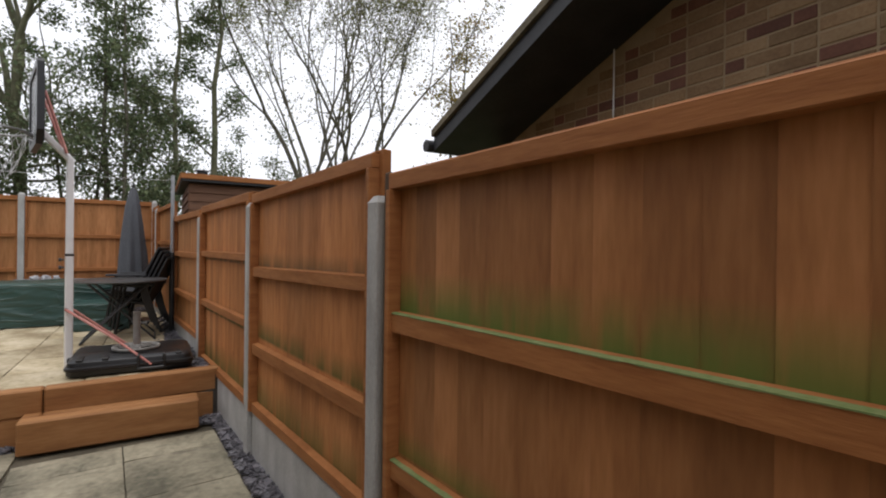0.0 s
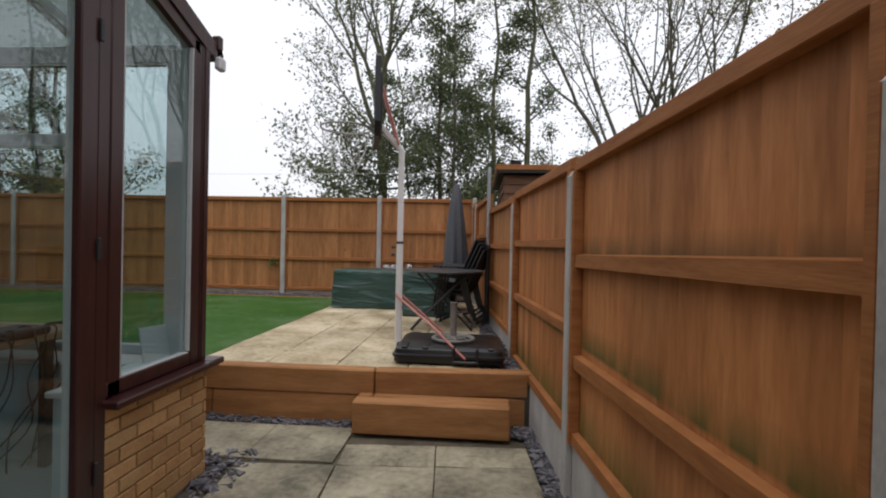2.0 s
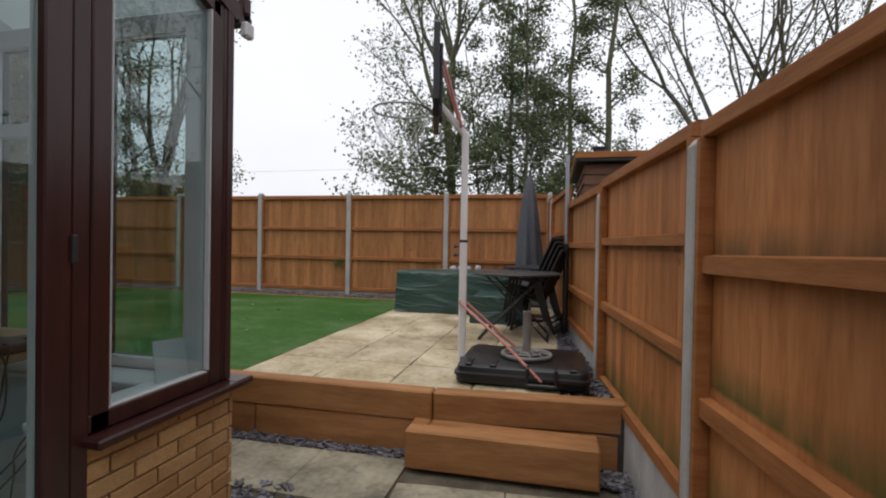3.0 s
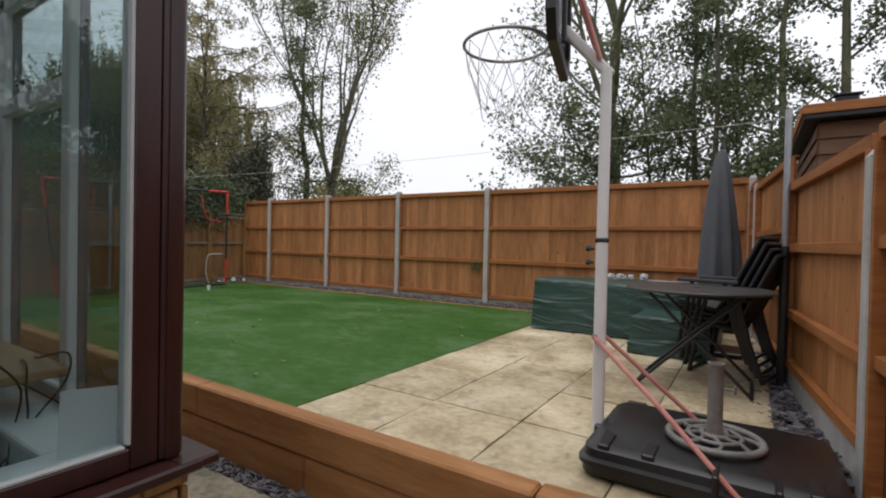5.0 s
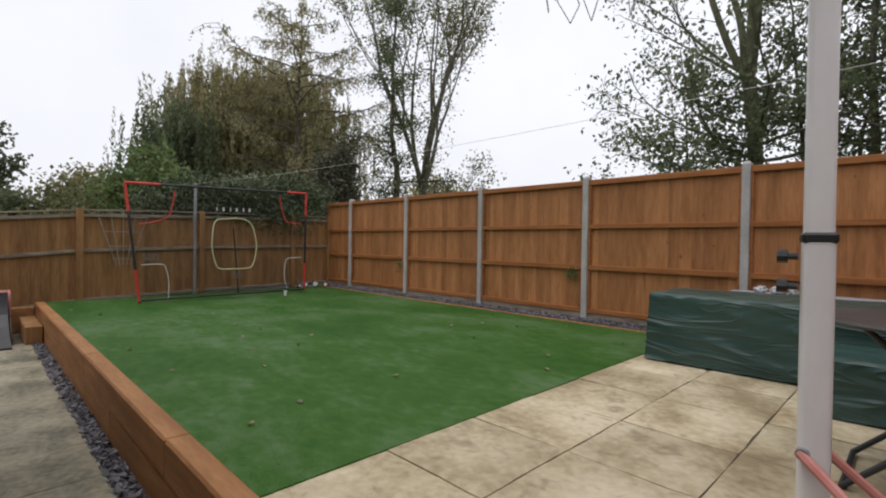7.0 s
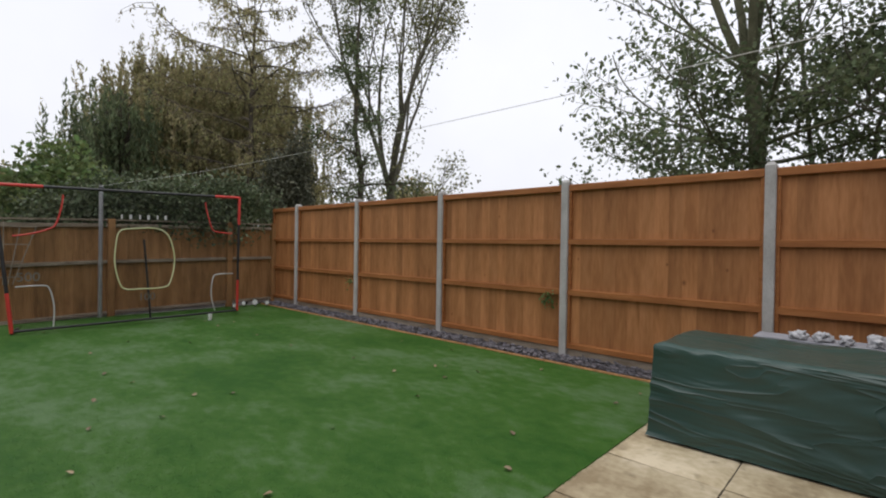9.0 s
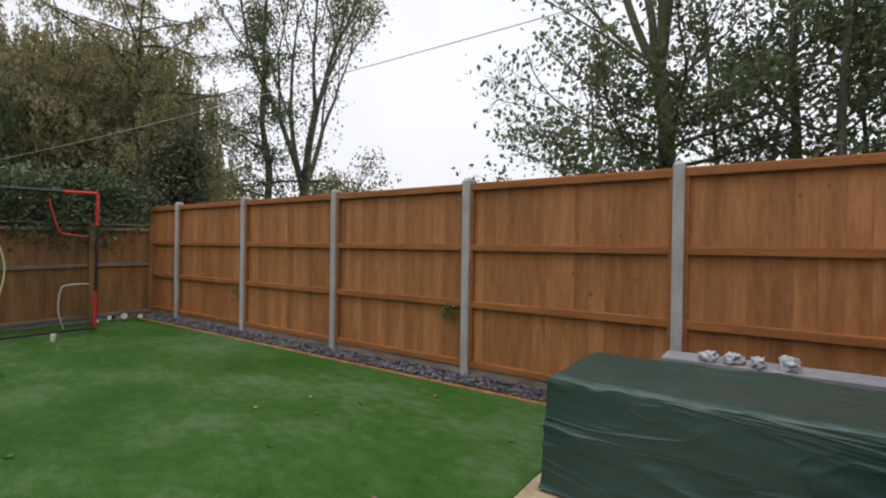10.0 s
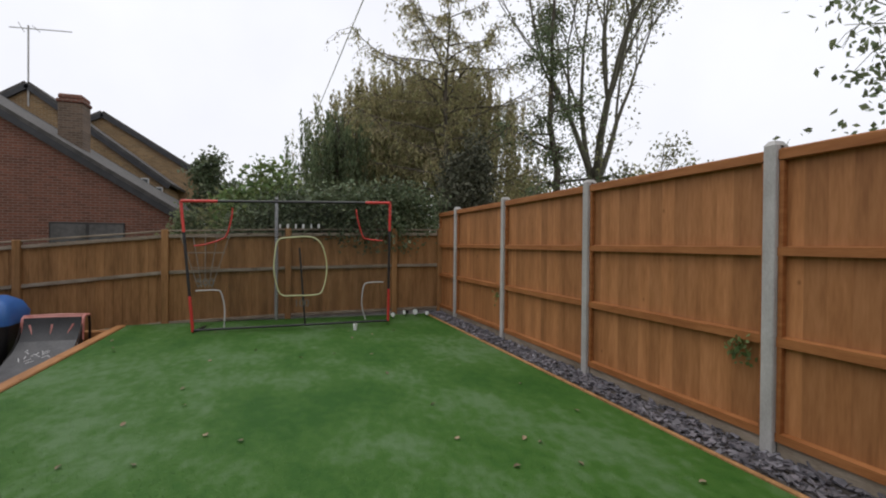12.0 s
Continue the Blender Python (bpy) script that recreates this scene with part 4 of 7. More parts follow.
verge_strip(2.85, 2.88, 0.02, 0.145, "bargeboard", M_BLACK, "black painted bargeboard")
verge_strip(2.88, GX, 0.125, 0.145, "soffit", M_BLACK, "black soffit board")
verge_strip(2.82, 8.2, -0.04, 0.018, "roof", M_ROOF, "mossy concrete roof tiles")
part("gutter", Build().tube([(2.80, EY + 0.06, EZ - 0.09), (8.2, EY + 0.06, EZ - 0.09)], 0.055, 10), M_BLACK, nb, "black plastic gutter", smooth=40)
part("cable", Build().tube([(GX - 0.02, 2.13, 1.0), (GX - 0.02, 2.13, 3.05)], 0.006, 6), M_WHITE, nb, "thin white cable")

# ---- timber shed beyond the fence ----
shed = thing("shed", "brown timber shed with an overhanging flat roof", "shed")
M_SHED = material("dark_brown_shed_board", ((0.10, 0.045, 0.022), (0.17, 0.08, 0.04)), 0.7, 3.0, (1, 1, 8), 30, 0.3, 0.003, vary=0.1)
for k in range(20):
    z = -0.06 + k * 0.125
    part("plank", Build().add([(1.14, 7.72, z), (3.0, 7.72, z), (3.0, 7.72, z + 0.135), (1.14, 7.72, z + 0.135), (1.14, 7.695, z), (3.0, 7.695, z), (3.0, 7.712, z + 0.125), (1.14, 7.712, z + 0.125)],
                             [(0, 1, 2, 3), (7, 6, 5, 4), (4, 5, 1, 0), (3, 2, 6, 7), (0, 3, 7, 4), (5, 6, 2, 1)]), M_SHED, shed)
    part("plank", Build().add([(1.14, 7.72, z), (1.14, 9.7, z), (1.14, 9.7, z + 0.135), (1.14, 7.72, z + 0.135), (1.115, 7.72, z), (1.115, 9.7, z), (1.132, 9.7, z + 0.125), (1.132, 7.72, z + 0.125)],
                             [(3, 2, 1, 0), (4, 5, 6, 7), (0, 1, 5, 4), (7, 6, 2, 3), (4, 7, 3, 0), (1, 2, 6, 5)]), M_SHED, shed)
part("core", bx((1.145, 7.725, -0.06), (3.0, 9.7, 2.42), 0.004), M_SHED, shed)
part("roof", bx((1.03, 7.60, 2.46), (3.1, 9.8, 2.50), 0.006), M_BLACK, shed, "dark roofing felt")
part("fascia", bx((1.02, 7.585, 2.50), (3.11, 7.61, 2.575), 0.004), M_RAIL, shed, "brown fascia board")
part("fascia", bx((1.015, 7.612, 2.50), (1.04, 9.8, 2.575), 0.004), M_RAIL, shed, "brown fascia board")
lamp = solo("solar_light", Build().box((-0.07, -0.04, 0), (0.07, 0.04, 0.05), 0.012).box((-0.09, -0.055, 0.05), (0.09, 0.055, 0.065), 0.004), M_DARK, "small dark solar light standing on the shed roof", "light", m=pose(1.30, 7.66, 2.575, 0, 0, 10))

# ---- far houses to the west ----


def brick_far(name, a, b, mortar):
    m = material(name, (a, b), 0.9, 2.0, (1, 1, 1), 40, 0.2, 0.004)
    n, l = m.node_tree.nodes, m.node_tree.links
    bs = n["Principled BSDF"]
    old = bs.inputs["Base Color"].links[0].from_socket
    geo = n.new("ShaderNodeNewGeometry")
    mp = n.new("ShaderNodeMapping")
    mp.inputs["Rotation"].default_value = (radians(-90), 0, radians(-90))
    sep = n.new("ShaderNodeSeparateXYZ")
    com = n.new("ShaderNodeCombineXYZ")
    l.new(geo.outputs["Position"], sep.inputs[0])
    l.new(sep.outputs["Y"], com.inputs[0])
    l.new(sep.outputs["Z"], com.inputs[1])
    br = n.new("ShaderNodeTexBrick")
    br.inputs["Scale"].default_value = 1.0
    br.inputs["Brick Width"].default_value, br.inputs["Row Height"].default_value, br.inputs["Mortar Size"].default_value = 0.225, 0.075, 0.008
    br.inputs["Mortar"].default_value = (*mortar, 1)
    hs = n.new("ShaderNodeHueSaturation")
    hs.inputs["Value"].default_value = 0.65
    l.new(old, br.inputs["Color1"])
    l.new(old, hs.inputs["Color"])
    l.new(hs.outputs[0], br.inputs["Color2"])
    l.new(com.outputs[0], br.inputs["Vector"])
    l.new(br.outputs["Color"], bs.inputs["Base Color"])
    return m


M_REDFAR = brick_far("far_red_brick", (0.15, 0.055, 0.035), (0.21, 0.08, 0.05), (0.20, 0.15, 0.12))
M_YELFAR = brick_far("far_yellow_brick", (0.28, 0.17, 0.075), (0.36, 0.23, 0.11), (0.33, 0.26, 0.18))
M_TILEFAR = material("far_dark_roof_tile", ((0.040, 0.037, 0.034), (0.090, 0.083, 0.076)), 0.85, 4.0, (1, 1, 1), 25, 0.5, 0.01)
TURN_X = Matrix(((0, 0, 1, 0), (1, 0, 0, 0), (0, 1, 0, 0), (0, 0, 0, 1)))


def gable_house(name, label, x, ridge, eave_l, eave_r, depth, wall_mat, tile=0.10):
    """A house whose gable faces east at x; ridge and eaves are (y, z)."""
    h = thing(name, label, "house")
    out = [(eave_l[0] + 0.25, -0.06), (eave_r[0] - 0.25, -0.06), (eave_r[0] - 0.25, eave_r[1]), ridge, (eave_l[0] + 0.25, eave_l[1])]
    part("wall", Build().prism(out, x - depth, x, TURN_X), wall_mat, h)
    for e in (eave_l, eave_r):
        d = Vector((0, e[0] - ridge[0], e[1] - ridge[1])).normalized()
        up = Vector((0, -d.z, d.y)) if d.y > 0 else Vector((0, d.z, -d.y))
        a, b = Vector((0, *ridge)), Vector((0, *e))
        vs = [p + o + Vector((xx, 0, 0)) for xx in (x - depth - 0.1, x + 0.15) for p, o in ((a, up * 0.02), (b, up * 0.02), (b, up * (0.02 + tile)), (a, up * (0.02 + tile)))]
        part("roof", Build().add(vs, [(0, 1, 2, 3), (7, 6, 5, 4), (4, 5, 1, 0), (5, 6, 2, 1), (6, 7, 3, 2), (7, 4, 0, 3)]), M_TILEFAR, h, "dark weathered roof tiles")
        vs = [p + o + Vector((xx, 0, 0)) for xx in (x + 0.05, x + 0.16) for p, o in ((a, up * -0.16), (b, up * -0.16), (b, up * 0.018), (a, up * 0.018))]
        part("bargeboard", Build().add(vs, [(0, 1, 2, 3), (7, 6, 5, 4), (4, 5, 1, 0), (5, 6, 2, 1), (6, 7, 3, 2), (7, 4, 0, 3)]), M_BLACK, h, "dark bargeboard")
    return h


def far_window(h, x, y0, y1, z0, z1, n, mat):
    w = part("window", bx((x - 0.04, y0, z0), (x + 0.02, y1, z1), 0.005), M_BLACK if mat is None else mat, h)
    st = (y1 - y0) / n
    for k in range(n):
        part("pane", bx((x + 0.018, y0 + k * st + 0.04, z0 + 0.05), (x + 0.026, y0 + (k + 1) * st - 0.04, z1 - 0.05), 0.002), M_FARGLASS, w)


M_FARGLASS = material("far_window_glass", ((0.06, 0.065, 0.07), (0.13, 0.135, 0.14)), 0.15, 1.0, (1, 1, 1), 8, 0, spec=0.8)
red = gable_house("brick_bungalow", "dark red brick gable house with a tiled roof", -17.0, (-3.3, 7.20), (-11.6, 2.1), (4.85, 2.02), 7.0, M_REDFAR)
far_window(red, -17.0, 0.82, 2.65, 1.0, 2.24, 2, M_BLACK)
part("gutter", Build().tube([(-24.0, 4.9, 1.98), (-16.8, 4.9, 1.98)], 0.06, 8), M_WHITE, red, "white eaves gutter", smooth=40)
part("flashing", Build().box((-0.1, -0.42, -0.05), (0.1, 0.42, 0.05), 0.01, pose(-16.75, 4.62, 2.36, -33, 0, 0)), M_WHITE, red, "white fascia at the eaves")
yel = gable_house("brick_house", "yellow brick two-storey house with a tiled roof", -23.5, (-2.35, 7.75), (-7.5, 4.2), (2.55, 4.05), 6.0, M_YELFAR)
far_window(yel, -23.5, 1.45, 1.75, 3.4, 4.35, 1, M_WHITE)
far_window(yel, -23.5, 2.0, 2.25, 3.3, 4.0, 1, M_WHITE)
yel2 = gable_house("brick_house", "further yellow brick house with a tiled roof", -26.5, (-0.8, 7.55), (-6.5, 4.3), (4.1, 4.45), 6.0, M_YELFAR)
chim = thing("chimney", "stout red brick chimney with a rounded top", "chimney")
M_CHIM = brick_far("sooty_chimney_brick", (0.13, 0.085, 0.055), (0.19, 0.125, 0.085), (0.19, 0.16, 0.13))
part("shaft", bx((-19.6, 0.30, 3.4), (-18.9, 0.96, 6.08), 0.02), M_CHIM, chim)
part("cap", bx((-19.63, 0.26, 6.08), (-18.87, 1.0, 6.20), 0.03), M_REDFAR, chim, "red brick oversailing courses")
part("cap", bx((-19.60, 0.30, 6.20), (-18.90, 0.96, 6.36), 0.07), M_REDFAR, chim)
aer = thing("tv_aerial", "thin rooftop television aerial on a pole", "aerial")
part("pole", Build().tube([(-23.4, -2.3, 6.9), (-23.4, -2.3, 10.0)], 0.03, 6), M_CONCRETE, aer)
part("boom", Build().tube([(-23.4, -2.9, 9.85), (-23.4, -0.9, 9.95)], 0.02, 6), M_CONCRETE, aer)
part("reflector", Build().tube([(-23.4, -2.62, 10.08), (-23.4, -2.42, 9.72)], 0.014, 5), M_CONCRETE, aer)
part("dipole", Build().tube([(-23.7, -2.05, 9.9), (-23.1, -2.05, 9.9)], 0.014, 5), M_CONCRETE, aer)

# ---- trees and shrubs ----


def leaf_mesh(points, size, seed, long=1.0, hang=0.0, jitter=(0.7, 1.3)):
    """Folded leaves round the given points; hang turns them towards straight down."""
    r = np.random.default_rng(seed)
    p = np.asarray(points, float)
    n = len(p)
    a = r.normal(size=(n, 3))
    a[:, 2] -= hang * 2.5
    a /= np.linalg.norm(a, axis=1)[:, None]
    b = np.cross(a, r.normal(size=(n, 3)))
    b /= np.linalg.norm(b, axis=1)[:, None] + 1e-9
    c = np.cross(a, b)
    s = (size * r.uniform(*jitter, n))[:, None]
    v = np.stack((p - a * s * 0.5 * long, p + b * s * 0.34 + c * s * 0.08, p + a * s * 0.5 * long, p - b * s * 0.34 + c * s * 0.08), 1).reshape(-1, 3)
    f = np.arange(4 * n).reshape(-1, 4)
    me = bpy.data.meshes.new("crown")
    me.from_pydata(v.tolist(), [], np.concatenate((f[:, [0, 1, 2]], f[:, [0, 2, 3]])).tolist())
    return me


def tree(label, base, h, r, stems=1, fan=0.6, spread=2.2, low=0.25, limbs=12, twigs=5, leaves=6000, size=0.1, mat=None, rise=0.6,
         hang=0.0, long=1.0, seed=1, cloud=0.28, taper=0.55, name="tree", bark=None, skew=(0, 0)):
    rr = random.Random(seed)
    t = thing(name, label, "tree", m=pose(base[0], base[1], base[2]))
    wood, ends = Build(), []
    for s in range(stems):
        az = 2 * math.pi * (s + rr.random() * 0.5) / stems
        tip = Vector((math.cos(az) * fan * (stems > 1) + rr.uniform(-0.3, 0.3), math.sin(az) * fan * (stems > 1) + rr.uniform(-0.3, 0.3), h * rr.uniform(0.85, 1.0)))
        n = 9
        wob = [Vector((rr.uniform(-1, 1), rr.uniform(-1, 1), 0)) * 0.07 * h / 8 for _ in range(n)]
        path = [Vector((tip.x * (i / (n - 1)) ** 0.8, tip.y * (i / (n - 1)) ** 0.8, tip.z * i / (n - 1))) + wob[i] * (i > 0) for i in range(n)]
        r0 = r / stems ** 0.4
        wood.tube(path, [r0 * (1 - 0.88 * i / (n - 1)) for i in range(n)], 8)
        for q in range(limbs):
            u = low + (0.98 - low) * (q + rr.random()) / limbs
            k = min(int(u * (n - 1)), n - 2)
            p = path[k].lerp(path[k + 1], u * (n - 1) - k)
            a = rr.uniform(0, 2 * math.pi)
            ln = spread * (1 - taper * (u - low) / (1 - low)) * rr.uniform(0.55, 1.1)
            d = Vector((math.cos(a) + skew[0], math.sin(a) + skew[1], rise * rr.uniform(0.6, 1.3)))
            d.normalize()
            lp = [p]
            for j in range(1, 6):
                d = (d + Vector((rr.uniform(-0.25, 0.25), rr.uniform(-0.25, 0.25), rr.uniform(-0.12, 0.25) - hang * 0.18))).normalized()
                lp.append(lp[-1] + d * ln / 5)
            rl = max(r0 * (1 - 0.85 * u) * 0.45, 0.012)
            wood.tube(lp, [rl * (1 - 0.8 * j / 5) for j in range(6)], 5, False)
            for w in range(twigs):
                j = rr.uniform(1.2, 5)
                b0 = lp[int(min(j, 4))].lerp(lp[int(min(j, 4)) + 1], j - int(min(j, 4)))
                e = Vector((rr.uniform(-1, 1), rr.uniform(-1, 1), rr.uniform(-0.3, 1.0) - hang)).normalized() * ln * rr.uniform(0.15, 0.4)
                wood.tube([b0, b0 + e * 0.5 + Vector((0, 0, 0.03)), b0 + e], [rl * 0.35 + 0.003, rl * 0.22 + 0.002, 0.003], 4, False)
                ends += [b0 + e * 0.35, b0 + e * 0.7, b0 + e]
    part("trunk", wood, bark or M_BARK, t, smooth=60)
    g = np.random.default_rng(seed)
    e = np.array([tuple(p) for p in ends])
    c = e[g.integers(0, len(e), leaves)] + g.normal(0, cloud, (leaves, 3)) * (1, 1, 0.8)
    if hang:
        c[:, 2] -= g.exponential(0.35 * hang, leaves)
    c = c[c[:, 2] > 0.15]
    me = leaf_mesh(c, size, seed, long, hang)
    me.materials.append(mat or M_LEAF)
    part("crown", me, None, t)
    return t


def shrub(label, centre, radii, n, size, mat, seed, name="shrub", hang=0.0, long=1.0, lumps=9, wood=True):
    """Leaves over many uneven clumps round a short stem."""
    g = np.random.default_rng(seed)
    t = thing(name, label, "shrub", m=pose(centre[0], centre[1], 0))
    d = g.normal(size=(lumps, 3))
    d /= np.linalg.norm(d, axis=1)[:, None]
    cen = d * g.uniform(0.35, 0.75, (lumps, 1)) * np.array(radii)
    k = g.integers(0, lumps, n)
    q = g.normal(size=(n, 3))
    q /= np.linalg.norm(q, axis=1)[:, None]
    p = cen[k] + q * (g.uniform(0, 1, (n, 1)) ** 0.45) * np.array(radii) * g.uniform(0.38, 0.62, (n, 1)) + g.normal(0, 0.03, (n, 3))
    p[:, 2] += centre[2]
    p = p[p[:, 2] > 0.02]
    if wood:
        b = Build()
        for j in range(5):
            e = cen[j % lumps]
            b.tube([(0.08 * math.cos(j), 0.08 * math.sin(j), -0.1), (e[0] * 0.4, e[1] * 0.4, centre[2] * 0.5), (e[0], e[1], centre[2] + e[2])], [0.05, 0.035, 0.01], 5)
        part("stem", b, M_BARK, t, smooth=60)
    me = leaf_mesh(p, size, seed, long, hang)
    me.materials.append(mat)
    part("leaves", me, None, t)
    return t


def turned(d, angle, az):
    """A direction bent away from d by an angle, towards an azimuth round it."""
    u = d.orthogonal().normalized()
    v = d.cross(u)
    return (d * math.cos(angle) + (u * math.cos(az) + v * math.sin(az)) * math.sin(angle)).normalized()


def forked_tree(label, base, h, r, fork=0.35, first=3, depth=5, spread=22, leaves=6000, size=0.075, mat=None, seed=1, cloud=0.13,
                lean=(0.0, 0.0), side=4, limbs=(), up=0.05, name="tree", bark=None, shrink=0.78, clump=0.6, crook=0.13):
    """A trunk that divides again and again; limbs are low boughs (height, azimuth, length, rise)."""
    rr = random.Random(seed)
    t = thing(name, label, "tree", m=pose(base[0], base[1], base[2]))
    wood, ends = Build(), []
    unit = h * (1 - fork) * (1 - shrink) / (1 - shrink ** depth) * 1.08

    def grow(p, d, rad, ln, level):
        pts = [p]
        for _ in range(5):
            d = (d + Vector((rr.uniform(-1, 1), rr.uniform(-1, 1), rr.uniform(-0.6, 0.6))) * crook + Vector((0, 0, up))).normalized()
            pts.append(pts[-1] + d * ln / 5)
        end = rad * (0.72 if level else 0.8)
        wood.tube(pts, [rad + (end - rad) * q / 5 for q in range(6)], (9, 7, 6, 5, 4, 3, 3)[min(level, 6)], False)
        if level >= 1:
            for _ in range(side):
                b0 = pts[rr.randint(1, 5)]
                e = turned(d, radians(rr.uniform(35, 80)), rr.uniform(0, 6.28)) * max(0.28, ln * rr.uniform(0.2, 0.45))
                mid = b0 + e * 0.5 + Vector((0, 0, 0.04))
                wood.tube([b0, mid, b0 + e], [min(end * 0.4, 0.012) + 0.002, 0.005, 0.0025], 3, False)
                ends.extend([mid, b0 + e * 0.8, b0 + e])
        if level >= depth:
            ends.extend(pts[3:])
            return
        kids = first if level == 0 else rr.choice((2, 2, 3))
        a0 = rr.uniform(0, 6.28)
        for q in range(kids):
            ang = radians(spread * rr.uniform(0.55, 1.25)) * (0.5 if q == 0 and level else 1.0)
            grow(pts[-1], turned(d, ang, a0 + 6.28 * q / kids + rr.uniform(-0.4, 0.4)), end * (0.85 if q == 0 else 0.62), unit * shrink ** level * rr.uniform(0.8, 1.15), level + 1)

    start = Vector((0, 0, 0))
    d0 = Vector((lean[0], lean[1], 1)).normalized()
    grow(start, d0, r, h * fork, 0)
    for z, az, ln, rise in limbs:
        d = Vector((math.cos(radians(az)), math.sin(radians(az)), rise)).normalized()
        grow(d0 * z, d, r * 0.24, ln * 0.40, depth - 2)
    part("trunk", wood, bark or M_BARK, t, smooth=60)
    g = np.random.default_rng(seed)
    e = np.array([tuple(p) for p in ends])
    keep = e[g.random(len(e)) < clump]
    c = keep[g.integers(0, len(keep), leaves)] + g.normal(0, cloud, (leaves, 3)) * (1, 1, 0.7)
    c = c[c[:, 2] > 0.15]
    me = leaf_mesh(c, size, seed, 1.25, 0.25)
    me.materials.append(mat or M_LEAF)
    part("crown", me, None, t)
    return t


def larch(label, base, h, r, lowest, boughs, reach, leaves, seed, name="larch_tree"):
    """A straight leader with long, nearly level boughs that droop and turn up at their tips, hung with fine needles."""
    rr = random.Random(seed)
    t = thing(name, label, "tree", m=pose(base[0], base[1], base[2]))
    wood, ends = Build(), []
    lead = [Vector((0.05 * math.sin(q * 1.3) + 0.03 * q, 0.05 * math.cos(q * 1.7), h * q / 8)) for q in range(9)]
    wood.tube(lead, [r * (1 - 0.93 * q / 8) for q in range(9)], 9)
    for k in range(boughs):
        u = lowest + (0.97 - lowest) * (k + rr.random() * 0.7) / boughs
        q = min(int(u * 8), 7)
        p = lead[q].lerp(lead[q + 1], u * 8 - q)
        az = k * 2.4 + rr.uniform(-0.3, 0.3)
        ln = reach * (0.14 + 0.86 * min(1.0, 2.1 * (1 - u) / (1 - lowest)) ** 0.8) * rr.uniform(0.7, 1.15)
        pts = [p]
        for j in range(7):
            pts.append(pts[-1] + Vector((math.cos(az), math.sin(az), 0.42 - 0.20 * j + 0.038 * j * j)) * ln / 7)
            az += rr.uniform(-0.1, 0.1)
        rb = 0.014 + 0.022 * ln / reach
        wood.tube(pts, [rb * (1 - 0.8 * j / 7) for j in range(8)], 5, False)
        for _ in range(int(8 + 9 * ln)):
            w = rr.uniform(1.0, 7.0)
            j = min(int(w), 6)
            b0 = pts[j].lerp(pts[j + 1], w - j)
            a2 = az + rr.choice((-1, 1)) * rr.uniform(0.5, 1.2)
            e = Vector((math.cos(a2), math.sin(a2), rr.uniform(-0.5, 0.15))) * ln * rr.uniform(0.08, 0.26)
            droop = Vector((0, 0, -0.25 * e.length))
            wood.tube([b0, b0 + e * 0.5, b0 + e + droop], [0.008, 0.006, 0.003], 3, False)
            ends += [b0 + e * 0.3, b0 + e * 0.6, b0 + e + droop]
    part("trunk", wood, M_BARK_DARK, t, smooth=60)
    g = np.random.default_rng(seed)
    e = np.array([tuple(p) for p in ends])
    c = e[g.integers(0, len(e), leaves)] + g.normal(0, 0.05, (leaves, 3))
    c[:, 2] -= g.exponential(0.10, leaves)
    me = leaf_mesh(c, 0.055, seed, 2.2, 0.5)
    me.materials.append(M_LEAF_OLIVE)
    part("needles", me, None, t)
    return t


def weeping_tree(label, base, rx, ry, h, strands, per, size, mat, seed, low=1.2, name="weeping_tree"):
    """A domed crown of many boughs, each trailing a curtain of hanging strands."""
    g = np.random.default_rng(seed)
    t = thing(name, label, "tree", m=pose(base[0], base[1], base[2]))
    wood = Build()
    wood.tube([(0, 0, 0), (0.1, 0.05, h * 0.25), (0.0, 0.1, h * 0.45)], [0.32, 0.24, 0.18], 9)
    pts = []
    boughs = 105
    for k in range(boughs):
        a = 2.399963 * k
        rad = min(1.0, math.sqrt((k + 0.5) / boughs) * g.uniform(0.88, 1.08))
        top = h * (0.36 + 0.64 * math.sqrt(max(0.0, 1 - min(rad, 1.0) ** 2))) * g.uniform(0.93, 1.01)
        tip = np.array((rx * rad * math.cos(a), ry * rad * math.sin(a), top))
        wood.tube([(0.0, 0.1, h * 0.42), tuple(tip * (0.45, 0.45, 0.0) + (0, 0, h * 0.42 + (top - h * 0.42) * 0.75)), tuple(tip)], [0.07, 0.04, 0.012], 5, False)
        for _ in range(strands // boughs):
            s0 = tip + g.normal(0, 1, 3) * (0.52, 0.52, 0.20)
            fall = min(g.uniform(1.0, 3.3), s0[2] - low)
            q = np.sort(g.random(per)) ** 1.1
            sway = g.normal(0, 0.16, 2)
            pts.append(np.column_stack((s0[0] + sway[0] * q, s0[1] + sway[1] * q, s0[2] - fall * q)) + g.normal(0, 0.03, (per, 3)))
    part("trunk", wood, M_BARK_DARK, t, smooth=60)
    me = leaf_mesh(np.concatenate(pts), size, seed, 2.4, 0.9)
    me.materials.append(mat)
    part("crown", me, None, t)
    return t


Z0 = -0.07
M_BARK_DARK = material("dark_brown_bark", ((0.055, 0.045, 0.033), (0.12, 0.10, 0.075)), 0.9, 5.0, (3, 3, 0.8), 30, 0.5, 0.01)
M_BARK_MOSS = material("mossy_alder_bark", ((0.085, 0.088, 0.048), (0.17, 0.165, 0.10)), 0.9, 4.0, (2, 2, 0.8), 30, 0.6, 0.01)
